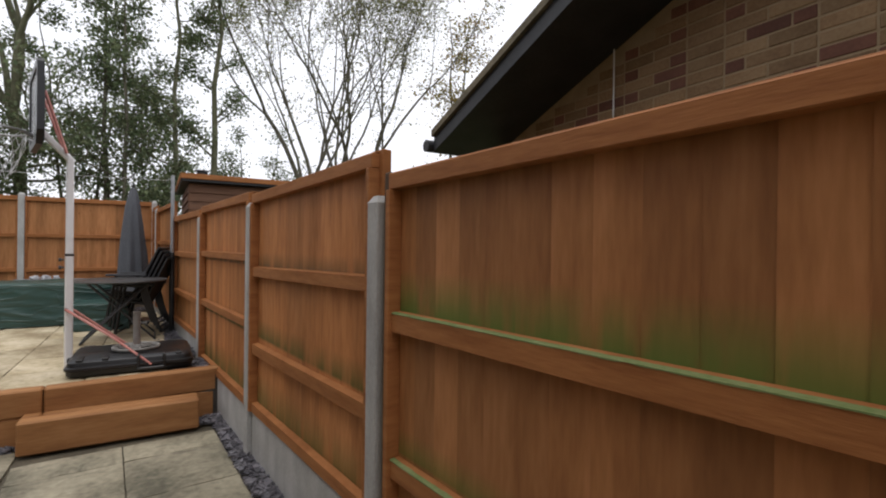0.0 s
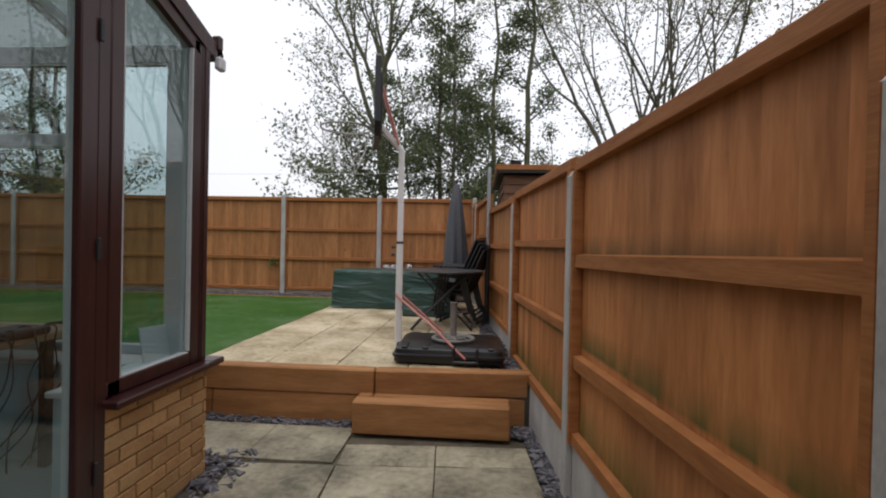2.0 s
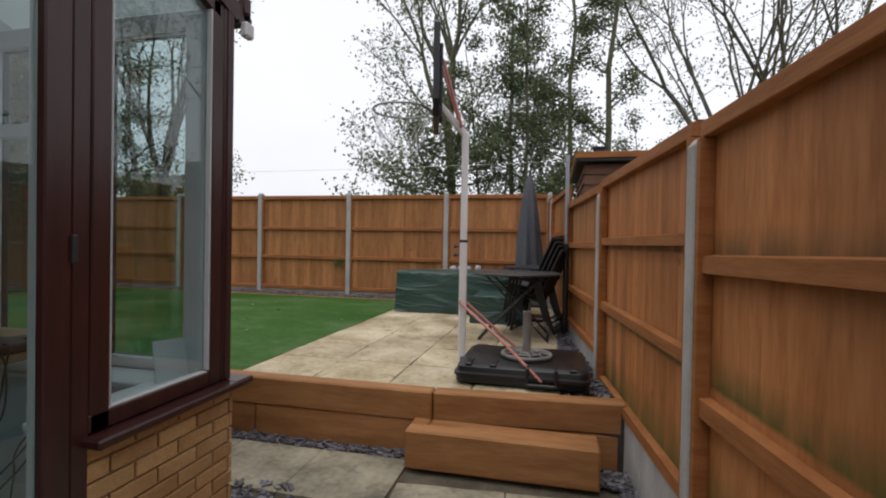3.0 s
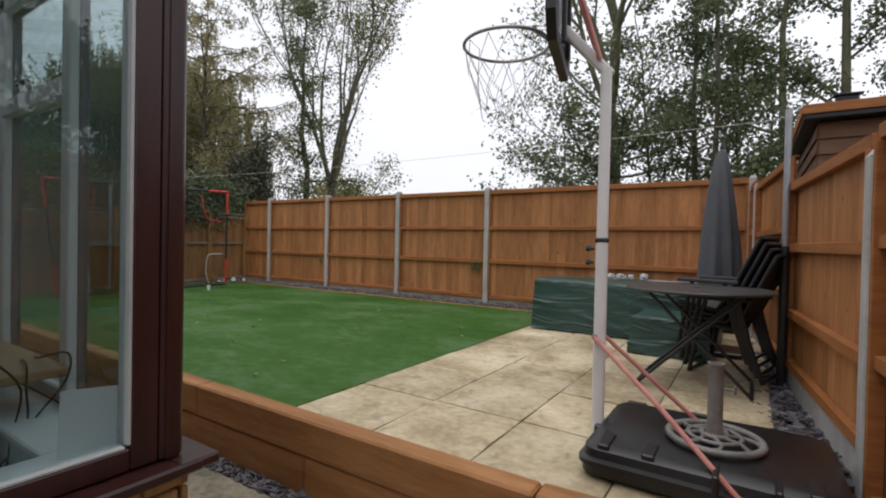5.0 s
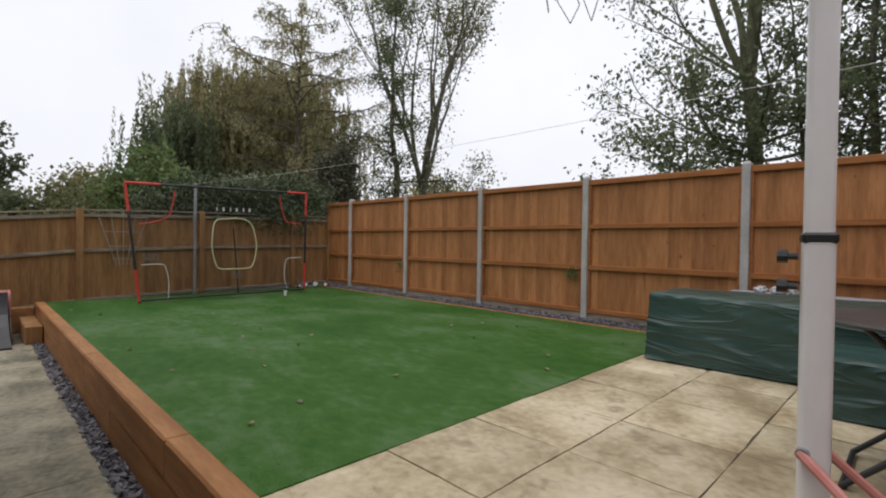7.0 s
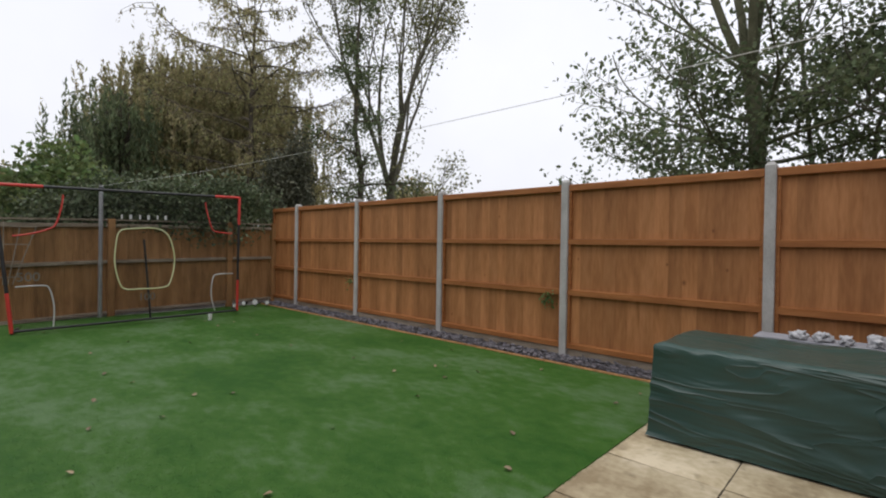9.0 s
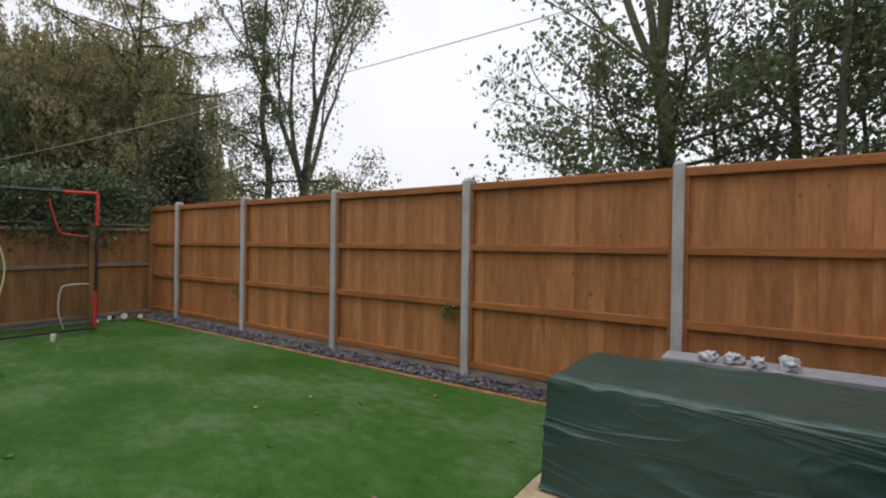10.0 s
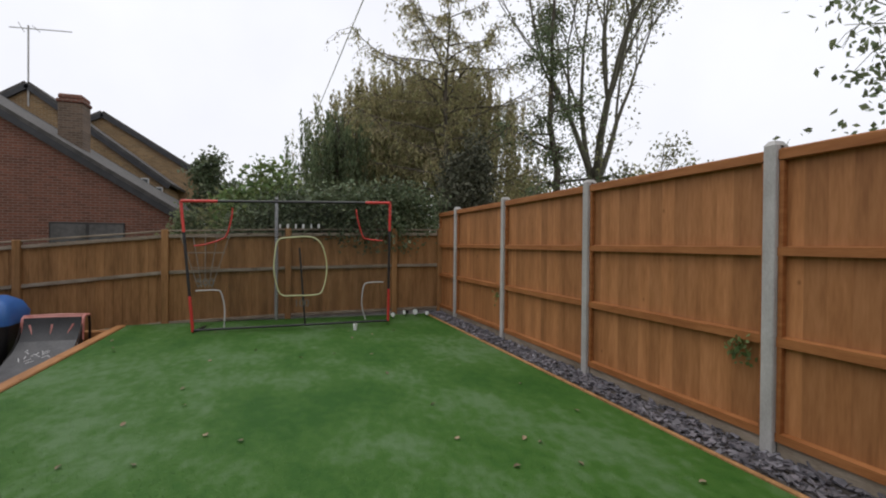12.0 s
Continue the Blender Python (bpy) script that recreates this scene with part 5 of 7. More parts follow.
# row behind the far fence
forked_tree("large mossy alder that divides into spreading limbs with dark green leaves", (-1.75, 13.7, Z0), 10.6, 0.14, 0.42, 5, 5, 24, 14500, 0.080, M_LEAF, 11, 0.19,
            limbs=((2.7, 172, 3.3, 0.02), (3.2, 200, 3.0, 0.25), (2.8, 150, 2.6, 0.0), (3.0, 230, 2.6, 0.1), (3.6, 180, 3.2, 0.35), (3.9, 20, 2.8, 0.3), (3.3, -30, 2.8, 0.15), (4.3, 185, 4.6, 0.75), (4.3, 60, 2.6, 0.5), (3.6, -80, 2.6, 0.2), (3.0, 5, 2.6, 0.05), (4.2, 215, 3.0, 0.4)),
            bark=M_BARK_MOSS, side=6, clump=0.8)
tree("low spreading alder with dark green leaves", (-2.55, 13.3, Z0), 5.0, 0.07, 2, 0.7, 1.9, 0.3, 10, 9, 6000, 0.085, M_LEAF, 0.3, seed=27, cloud=0.15)
tree("slender alder with dark green leaves", (-0.35, 13.6, Z0), 9.8, 0.085, 1, 0.5, 1.9, 0.2, 18, 9, 6200, 0.08, M_LEAF, 0.45, seed=12, cloud=0.14)
tree("slender upright alder with dark green leaves", (1.05, 13.2, Z0), 11.0, 0.085, 1, 0.5, 1.5, 0.16, 20, 8, 5600, 0.078, M_LEAF, 0.6, seed=13, cloud=0.13, bark=M_BARK_MOSS)
tree("slender upright alder with dark green leaves", (1.97, 13.4, Z0), 11.5, 0.105, 1, 0.5, 1.5, 0.18, 20, 8, 5200, 0.078, M_LEAF, 0.6, seed=14, cloud=0.13, bark=M_BARK_MOSS)
for k, (x, y, r, lx) in enumerate(((4.05, 13.4, 0.085, -0.05), (4.5, 13.2, 0.105, 0.02), (4.95, 13.6, 0.085, 0.10))):
    forked_tree("sparse grey-barked birch with crooked limbs and thin leaves", (x, y, Z0), 10.5, r, 0.30, 3, 5, 19, 6200, 0.066, M_LEAF_PALE, 15 + 40 * k, 0.16, lean=(lx, 0), crook=0.17, side=4, clump=0.8)
forked_tree("sparse bare-limbed birch with few leaves", (6.7, 14.2, Z0), 10.5, 0.13, 0.24, 4, 5, 24, 8000, 0.066, M_LEAF_PALE, 16, 0.16, crook=0.17, clump=0.8)
tree("leafy young alder with dark green leaves", (0.45, 14.6, Z0), 6.4, 0.07, 2, 0.8, 1.6, 0.15, 11, 9, 6000, 0.08, M_LEAF, 0.5, seed=17, cloud=0.15)
tree("leafy young alder with dark green leaves", (3.0, 15.0, Z0), 5.4, 0.07, 2, 0.9, 1.5, 0.15, 9, 8, 3600, 0.074, M_LEAF, 0.5, seed=18, cloud=0.16)
tree("autumn tree with yellow leaves", (8.8, 12.5, Z0), 9.5, 0.12, 2, 0.7, 1.7, 0.3, 8, 7, 4000, 0.085, M_LEAF_YELLOW, 0.6, seed=20, cloud=0.3)
tree("low leafy alder with dark green leaves", (-0.95, 14.4, Z0), 8.0, 0.07, 2, 0.7, 1.9, 0.2, 12, 9, 5600, 0.08, M_LEAF, 0.4, seed=25, cloud=0.14)
tree("slender alder with dark green leaves", (0.15, 13.0, Z0), 9.2, 0.07, 1, 0.5, 1.9, 0.2, 17, 9, 5200, 0.08, M_LEAF, 0.45, seed=26, cloud=0.14)
shrub("low fresh green bramble showing over the fence", (-1.9, 12.2, 1.4), (1.0, 0.8, 1.2), 1300, 0.11, M_LEAF_LIGHT, 21)
shrub("low dark green undergrowth behind the fence", (0.6, 12.6, 1.5), (1.5, 0.8, 1.3), 1900, 0.11, M_LEAF, 22)
shrub("fresh green shrub beyond the side fence", (2.9, 10.6, 1.6), (0.8, 0.8, 1.1), 1500, 0.10, M_LEAF_LIGHT, 23)
shrub("low green undergrowth behind the fence", (3.4, 13.0, 1.4), (2.0, 0.8, 1.2), 1700, 0.11, M_LEAF, 24)
# added out of direct view, to darken the reflection in the conservatory window
for k, (x, y, h) in enumerate(((9.6, 6.2, 6.3), (9.2, 8.0, 5.4))):
    tree("leafy alder beyond the neighbour's garage", (x, y, Z0), h, 0.1, 2, 0.8, 2.0, 0.15, 11, 9, 7000, 0.12, M_LEAF, 0.5, seed=70 + k, cloud=0.2)
# pair in the gap to the north-west
forked_tree("upright ash whose thin stems fan out, with yellowing leaves", (-12.8, 16.2, Z0), 10.6, 0.20, 0.32, 5, 5, 21, 8500, 0.10, M_LEAF_PALE, 31, 0.2, crook=0.09, up=0.06, clump=0.6,
            limbs=((2.3, 20, 2.2, 0.35), (2.2, -20, 1.9, 0.3), (2.5, 200, 2.4, 0.4)))
tree("slender dark tree with hanging twigs beside the ash", (-12.6, 14.35, Z0), 10.6, 0.14, 1, 0.3, 2.1, 0.18, 26, 10, 8500, 0.085, M_LEAF, 0.05, hang=0.35, seed=32, cloud=0.15, taper=0.6, bark=M_BARK_DARK)
shrub("dark leafy undergrowth below the ash", (-12.4, 16.0, 1.7), (1.5, 1.8, 1.2), 2400, 0.12, M_LEAF, 33)
# larch in front of a weeping mass to the west
larch("tall larch with level boughs and thin olive needles", (-14.7, 11.7, Z0), 9.3, 0.14, 0.28, 40, 3.1, 15000, 41)
weeping_tree("broad weeping tree with olive autumn foliage", (-18.2, 13.0, Z0), 2.6, 3.0, 8.6, 945, 56, 0.062, M_LEAF_OLIVE, 42)
weeping_tree("broad weeping tree with olive autumn foliage", (-18.4, 10.9, Z0), 2.4, 2.7, 8.2, 840, 56, 0.062, M_LEAF_OLIVE, 43)
weeping_tree("dark green conifer with hanging sprays", (-16.6, 8.75, Z0), 1.0, 1.0, 6.0, 315, 50, 0.07, M_LEAF, 44, 0.6, "conifer")
shrub("ivy-clad stump of dark dense leaves", (-11.1, 11.1, 2.75), (0.74, 0.74, 1.55), 19000, 0.08, leaf_material("brown_green_ivy_leaves", (0.075, 0.080, 0.050), (0.130, 0.132, 0.085), 0.15), 45, lumps=22)
shrub("dark ivy growing over the old fence", (-10.0, 8.6, 2.2), (0.62, 1.6, 0.85), 15000, 0.07, M_LEAF_IVY, 46, lumps=16)
shrub("dark ivy growing over the old fence", (-10.2, 6.9, 2.0), (0.5, 1.3, 0.75), 7000, 0.07, M_LEAF_IVY, 47, lumps=12)
shrub("fresh green elder shrub behind the old fence", (-11.9, 6.6, 2.3), (0.9, 1.1, 1.05), 5000, 0.12, M_LEAF_LIGHT, 48, lumps=14)
shrub("grey-green hedge beyond the old fence", (-14.6, 5.6, 1.5), (1.2, 1.7, 1.4), 6500, 0.12, M_LEAF_PALE, 49, lumps=14)
shrub("tall olive hedge beyond the old fence", (-17.0, 6.3, 2.0), (1.2, 1.3, 1.5), 11000, 0.11, M_LEAF_OLIVE, 52, lumps=16)
shrub("dark green bush beyond the old fence", (-15.4, 4.85, 1.5), (0.9, 0.8, 1.2), 6000, 0.10, M_LEAF, 53, lumps=12)
shrub("dark green hedge beyond the old fence", (-13.6, 9.6, 1.6), (1.3, 1.8, 1.7), 7000, 0.13, M_LEAF, 50, lumps=14)
tree("dark conical conifer between the houses", (-22.6, 4.45, Z0), 5.2, 0.2, 1, 0.2, 1.2, 0.05, 22, 6, 6000, 0.18, M_LEAF_IVY, 0.3, seed=51, cloud=0.26, taper=0.55, name="conifer")
for k, (x, y, h) in enumerate(((-33, 14, 6), (-30, 22, 6), (-27, 30, 6))):
    tree("distant leafy tree beyond the gardens", (x, y, Z0), h, 0.25, 2, 1.0, 3.2, 0.15, 10, 6, 5000, 0.28, M_LEAF_OLIVE, 0.5, seed=60 + k, cloud=0.6)

# ---- basketball stand ----
M_POLEW = material("white_powder_coat", ((0.70, 0.68, 0.67), (0.79, 0.77, 0.76)), 0.4, 3.0, (1, 1, 0.4), 30, 0.05, 0.001)
M_PLASTIC = material("black_moulded_plastic", ((0.008, 0.008, 0.009), (0.017, 0.017, 0.019)), 0.36, 4.0, (1, 1, 1), 90, 0.2, 0.001)
M_REDMET = material("faded_red_metal", ((0.46, 0.15, 0.125), (0.58, 0.27, 0.235)), 0.45, 4.0, (1, 1, 1), 30, 0.1, 0.001)
M_GREYMET = material("dull_grey_metal", ((0.30, 0.30, 0.30), (0.42, 0.42, 0.42)), 0.45, 4.0, (1, 1, 1), 40, 0.1, 0.001, metal=0.5)
M_CLEAR = material("smoky_board_sheet", ((0.05, 0.05, 0.055), (0.08, 0.08, 0.085)), 0.25, 3.0)
M_NET = material("white_net_cord", ((0.55, 0.55, 0.56), (0.70, 0.70, 0.71)), 0.8, 9.0)
bb = thing("basketball_stand", "portable basketball hoop on a white pole with black base", "basketball hoop")
PX, PY = 0.065, 5.30


def rounded(x0, x1, y0, y1, r, n=5):
    o = []
    for cx, cy, a0 in ((x1 - r, y1 - r, 0), (x0 + r, y1 - r, 90), (x0 + r, y0 + r, 180), (x1 - r, y0 + r, 270)):
        o += [(cx + r * math.cos(radians(a0 + 90 * k / n)), cy + r * math.sin(radians(a0 + 90 * k / n))) for k in range(n + 1)]
    return o


def layered(levels, n=5):
    """Stacked rounded outlines (x0, x1, y0, y1, r, z) skinned into one body."""
    b = Build()
    rows = [[(x, y, lv[5]) for x, y in rounded(*lv[:5], n)] for lv in levels]
    k = len(rows[0])
    for row in rows:
        b.v += row
    for i in range(len(rows) - 1):
        for j in range(k):
            a, c = i * k + j, i * k + (j + 1) % k
            b.f.append((a, c, c + k, a + k))
    b.f.append(tuple(reversed(range(k))))
    b.f.append(tuple(range((len(rows) - 1) * k, len(rows) * k)))
    return b


BZ = UP_Z + 0.003
base = part("base", layered([(0.11, 1.01, 4.95, 5.64, 0.06, BZ), (0.085, 1.04, 4.92, 5.67, 0.07, BZ + 0.02), (0.085, 1.04, 4.915, 5.67, 0.07, BZ + 0.06),
                             (0.075, 1.05, 4.895, 5.68, 0.07, BZ + 0.068), (0.075, 1.05, 4.895, 5.68, 0.07, BZ + 0.088), (0.09, 1.035, 4.92, 5.66, 0.07, BZ + 0.096),
                             (0.095, 1.03, 4.925, 5.655, 0.07, BZ + 0.13), (0.12, 1.00, 4.95, 5.62, 0.07, BZ + 0.15)]), M_PLASTIC, bb, "hollow black plastic base", smooth=40)
for lo, hi in (((0.60, 4.865, BZ + 0.03), (0.82, 4.94, BZ + 0.055)), ((0.60, 4.865, BZ + 0.056), (0.622, 5.0, BZ + 0.165)), ((0.798, 4.865, BZ + 0.056), (0.82, 5.0, BZ + 0.165))):
    part("strap_recess", bx(lo, hi, 0.006), M_PLASTIC, base)
for x in (0.16, 0.34, 0.90):
    part("rib", bx((x, 4.93, BZ + 0.135), (x + 0.05, 5.08, BZ + 0.158), 0.008), M_PLASTIC, base)
for x in (0.14, 0.45, 0.85):
    part("rib", bx((x, 5.63, BZ + 0.085), (x + 0.10, 5.66, BZ + 0.15), 0.01), M_PLASTIC, base)
part("foot_socket", bx((0.06, 5.25, BZ + 0.015), (0.12, 5.36, BZ + 0.12), 0.01), M_PLASTIC, base)
lower = Build().prism(rounded(-0.030, 0.030, -0.030, 0.030, 0.012, 3), BZ + 0.035, 1.44, pose(PX, PY, 0, 0, 0, 13.6))
part("pole", lower, M_POLEW, bb, smooth=40)
upper = Build().prism(rounded(-0.0275, 0.0275, -0.0275, 0.0275, 0.011, 3), 1.44, 2.31, pose(PX, PY, 0, 0, 0, 13.6))
part("pole", upper, M_POLEW, bb, smooth=40)
part("collar", Build().box((-0.033, -0.033, 1.43), (0.033, 0.033, 1.455), 0.009, pose(PX, PY, 0, 0, 0, 13.6)), M_PLASTIC, bb, "black plastic collar")
for z in (1.33, 1.40):
    part("knob", Build().tube([(PX - 0.035, PY - 0.01, z), (PX - 0.06, PY - 0.012, z)], 0.008, 8).tube([(PX - 0.055, PY - 0.012, z), (PX - 0.075, PY - 0.014, z)], 0.016, 8), M_PLASTIC, bb, "black screw knob", smooth=40)
HOOP = Vector((-0.972, -0.235, 0))
SIDE = Vector((0.235, -0.972, 0))
bend = Vector((PX, PY, 2.30))
arm_end = bend + HOOP * 0.19 + Vector((0, 0, 0.21))
ang = math.degrees(math.atan2(HOOP.y, HOOP.x))
dv = arm_end - bend
part("arm", Build().prism(rounded(-0.026, 0.026, -0.026, 0.026, 0.011, 3), -0.03, dv.length + 0.03, Matrix.Translation(bend) @ dv.to_track_quat("Z", "X").to_matrix().to_4x4()), M_POLEW, bb, smooth=40)
BC = Vector((PX, PY, 0)) + HOOP * 0.25
BM = Matrix(((SIDE.x, 0, HOOP.x, BC.x), (SIDE.y, 0, HOOP.y, BC.y), (0, 1, 0, 0), (0, 0, 0, 1)))


def board_outline(w, z0, z1, cut):
    return [(-w + cut, z0), (w - cut, z0), (w, z0 + cut * 1.2), (w, z1 - 0.03), (w - 0.03, z1), (-w + 0.03, z1), (-w, z1 - 0.03), (-w, z0 + cut * 1.2)]


board = part("backboard", Build().prism(board_outline(0.37, 2.38, 3.04, 0.09), -0.012, 0.0, BM), M_CLEAR, bb, "smoky clear backboard sheet")
o, i_ = board_outline(0.385, 2.365, 3.055, 0.09), board_outline(0.33, 2.42, 3.0, 0.08)
b = Build()
for k in range(8):
    k2 = (k + 1) % 8
    b.add([(*o[k], -0.035), (*o[k2], -0.035), (*i_[k2], -0.035), (*i_[k], -0.035), (*o[k], 0.012), (*o[k2], 0.012), (*i_[k2], 0.012), (*i_[k], 0.012)],
          [(3, 2, 1, 0), (4, 5, 6, 7), (0, 1, 5, 4), (2, 3, 7, 6)], BM)
part("board_frame", b, M_PLASTIC, board, "black plastic board frame")
for x in (-0.12, 0.12):
    part("back_bar", Build().box((x - 0.018, 2.42, -0.06), (x + 0.018, 2.98, -0.036), 0.005, BM), M_PLASTIC, board)
for sgn in (-1, 1):
    a = bend + SIDE * 0.04 * sgn + HOOP * 0.03 + Vector((0, 0, 0.05))
    e = BC + SIDE * 0.10 * sgn - HOOP * 0.06 + Vector((0, 0, 2.86))
    part("brace", Build().tube([a, e], 0.012, 8), M_REDMET, bb, "faded red brace", smooth=40)
RC = Vector((-0.43, 5.16, 2.48))
ring = [RC + Vector((0.228 * math.cos(2 * math.pi * k / 36), 0.228 * math.sin(2 * math.pi * k / 36), 0)) for k in range(37)]
rim = part("rim", Build().tube(ring, 0.009, 8, False), M_GREYMET, bb, "grey metal rim", smooth=60)
part("bracket", Build().tube([RC - HOOP * 0.225, BC + Vector((0, 0, 2.48)) + HOOP * 0.012], 0.016, 8).tube([RC + SIDE * 0.16 - HOOP * 0.16, BC + SIDE * 0.06 + Vector((0, 0, 2.44))], 0.007, 6).tube([RC - SIDE * 0.16 - HOOP * 0.16, BC - SIDE * 0.06 + Vector((0, 0, 2.44))], 0.007, 6), M_GREYMET, rim, smooth=60)
net = Build()
NN = 12
levels = [(0.222, -0.012), (0.205, -0.11), (0.175, -0.20), (0.145, -0.29), (0.12, -0.37)]
for k in range(NN):
    for s in (-1, 1):
        pts = []
        for j, (rad, z) in enumerate(levels):
            a = 2 * math.pi * (k + (0.5 * s * (j % 2)) + 0.06 * math.sin(k * 3 + j)) / NN
            pts.append(RC + Vector((rad * math.cos(a), rad * math.sin(a), z + 0.035 * math.sin(k * 2.3 + j * 1.7) * (j > 0))))
        net.tube(pts, 0.0022, 4, False)
part("net", net, M_NET, rim, "white knotted cord net")
bolt = Vector((PX, PY - 0.033, 0.955))
part("bolt", Build().tube([(PX - 0.015, PY - 0.046, 0.955), (PX - 0.015, PY - 0.027, 0.955)], 0.014, 8), M_GREYMET, bb, smooth=40)
part("strut", Build().tube([bolt + Vector((-0.02, -0.005, 0)), (0.40, 5.04, 0.72), (0.71, 4.895, BZ + 0.068)], 0.0115, 8), M_REDMET, bb, "faded red metal strut", smooth=40)
part("strut", Build().tube([(PX + 0.01, PY + 0.04, 0.955), (0.52, 5.47, BZ + 0.15)], 0.0115, 8), M_REDMET, bb, "faded red metal strut", smooth=40)

# parasol foot on the base
M_IRON = material("grey_cast_iron", ((0.14, 0.135, 0.125), (0.24, 0.23, 0.215)), 0.6, 8.0, (1, 1, 1), 60, 0.35, 0.002, metal=0.2)
M_RUST = material("rusty_grey_tube", ((0.13, 0.10, 0.085), (0.24, 0.225, 0.21)), 0.6, 6.0, (1, 1, 1), 40, 0.3, 0.002)
pf = thing("cast_iron_stand", "round grey cast iron parasol base with open scrollwork", "parasol base", m=pose(0.585, 5.27, BZ + 0.156))
for rad, w in ((0.185, 0.016), (0.105, 0.010), (0.05, 0.012)):
    part("ring", Build().tube([(rad * math.cos(2 * math.pi * k / 40), rad * math.sin(2 * math.pi * k / 40), 0.016 + (0.19 - rad) * 0.12) for k in range(41)], w, 8, False), M_IRON, pf, smooth=60)
for k in range(8):
    a = 2 * math.pi * k / 8
    pts = [(r * math.cos(a + d), r * math.sin(a + d), 0.016 + (0.19 - r) * 0.12) for r, d in ((0.05, 0), (0.08, 0.22), (0.12, 0.30), (0.16, 0.16), (0.185, -0.1))]
    part("scroll", Build().tube(pts, 0.010, 6), M_IRON, pf, smooth=60)
part("tube", Build().lathe([(0.036, 0.02), (0.034, 0.06), (0.031, 0.07), (0.031, 0.335), (0.034, 0.34), (0.034, 0.35), (0.027, 0.35), (0.027, 0.33)], n=20), M_RUST, pf, "rusty grey steel tube", smooth=40)
part("screw", Build().tube([(0.03, 0.0, 0.24), (0.075, 0.0, 0.24)], 0.006, 6).tube([(0.075, 0, 0.222), (0.075, 0, 0.258)], 0.006, 6), M_IRON, pf, smooth=40)

# ---- table, chairs, parasol ----
M_TABLE = material("charcoal_table_top", ((0.035, 0.033, 0.034), (0.065, 0.060, 0.058)), 0.4, 4.0, (1, 1, 1), 70, 0.1, 0.001)
M_TUBE = material("black_steel_tube", ((0.014, 0.014, 0.016), (0.03, 0.03, 0.032)), 0.4, 6.0, (1, 1, 1), 50, 0.05, 0.001)
M_FABRIC = material("charcoal_woven_fabric", ((0.020, 0.021, 0.024), (0.042, 0.043, 0.048)), 0.75, 5.0, (1, 1, 1), 160, 0.3, 0.001)
M_PARASOL = material("slate_grey_canvas", ((0.060, 0.064, 0.075), (0.10, 0.105, 0.12)), 0.8, 3.0, (1, 1, 0.4), 90, 0.2, 0.002)
TX, TY, TZ = 0.37, 6.83, 1.115
tb = thing("round_table", "round charcoal garden table on folding crossed legs", "table", m=pose(TX, TY, UP_Z + 0.004))
H = TZ - UP_Z
part("tabletop", Build().lathe([(0.02, H - 0.022), (0.47, H - 0.022), (0.487, H - 0.018), (0.495, H - 0.008), (0.49, H), (0.475, H + 0.003), (0.465, H), (0.03, H), (0.028, H - 0.02)], n=48), M_TABLE, tb, smooth=30)
for sx, sy, s in ((0.30, 0.24, 1), (0.30, 0.24, -1)):
    for q in (-1, 1):
        part("leg", Build().tube([(-0.36 * s, q * sy - 0.03 * s, 0.012), (0.30 * s, q * sy - 0.03 * s, H - 0.035)], 0.013, 8), M_TUBE, tb, smooth=50)
    part("crossbar", Build().tube([(-0.36 * s, -sy - 0.03 * s, 0.013), (-0.36 * s, sy - 0.03 * s, 0.013)], 0.013, 8), M_TUBE, tb, smooth=50)
    part("crossbar", Build().tube([(0.30 * s, -sy - 0.03 * s, H - 0.036), (0.30 * s, sy - 0.03 * s, H - 0.036)], 0.012, 8), M_TUBE, tb, smooth=50)


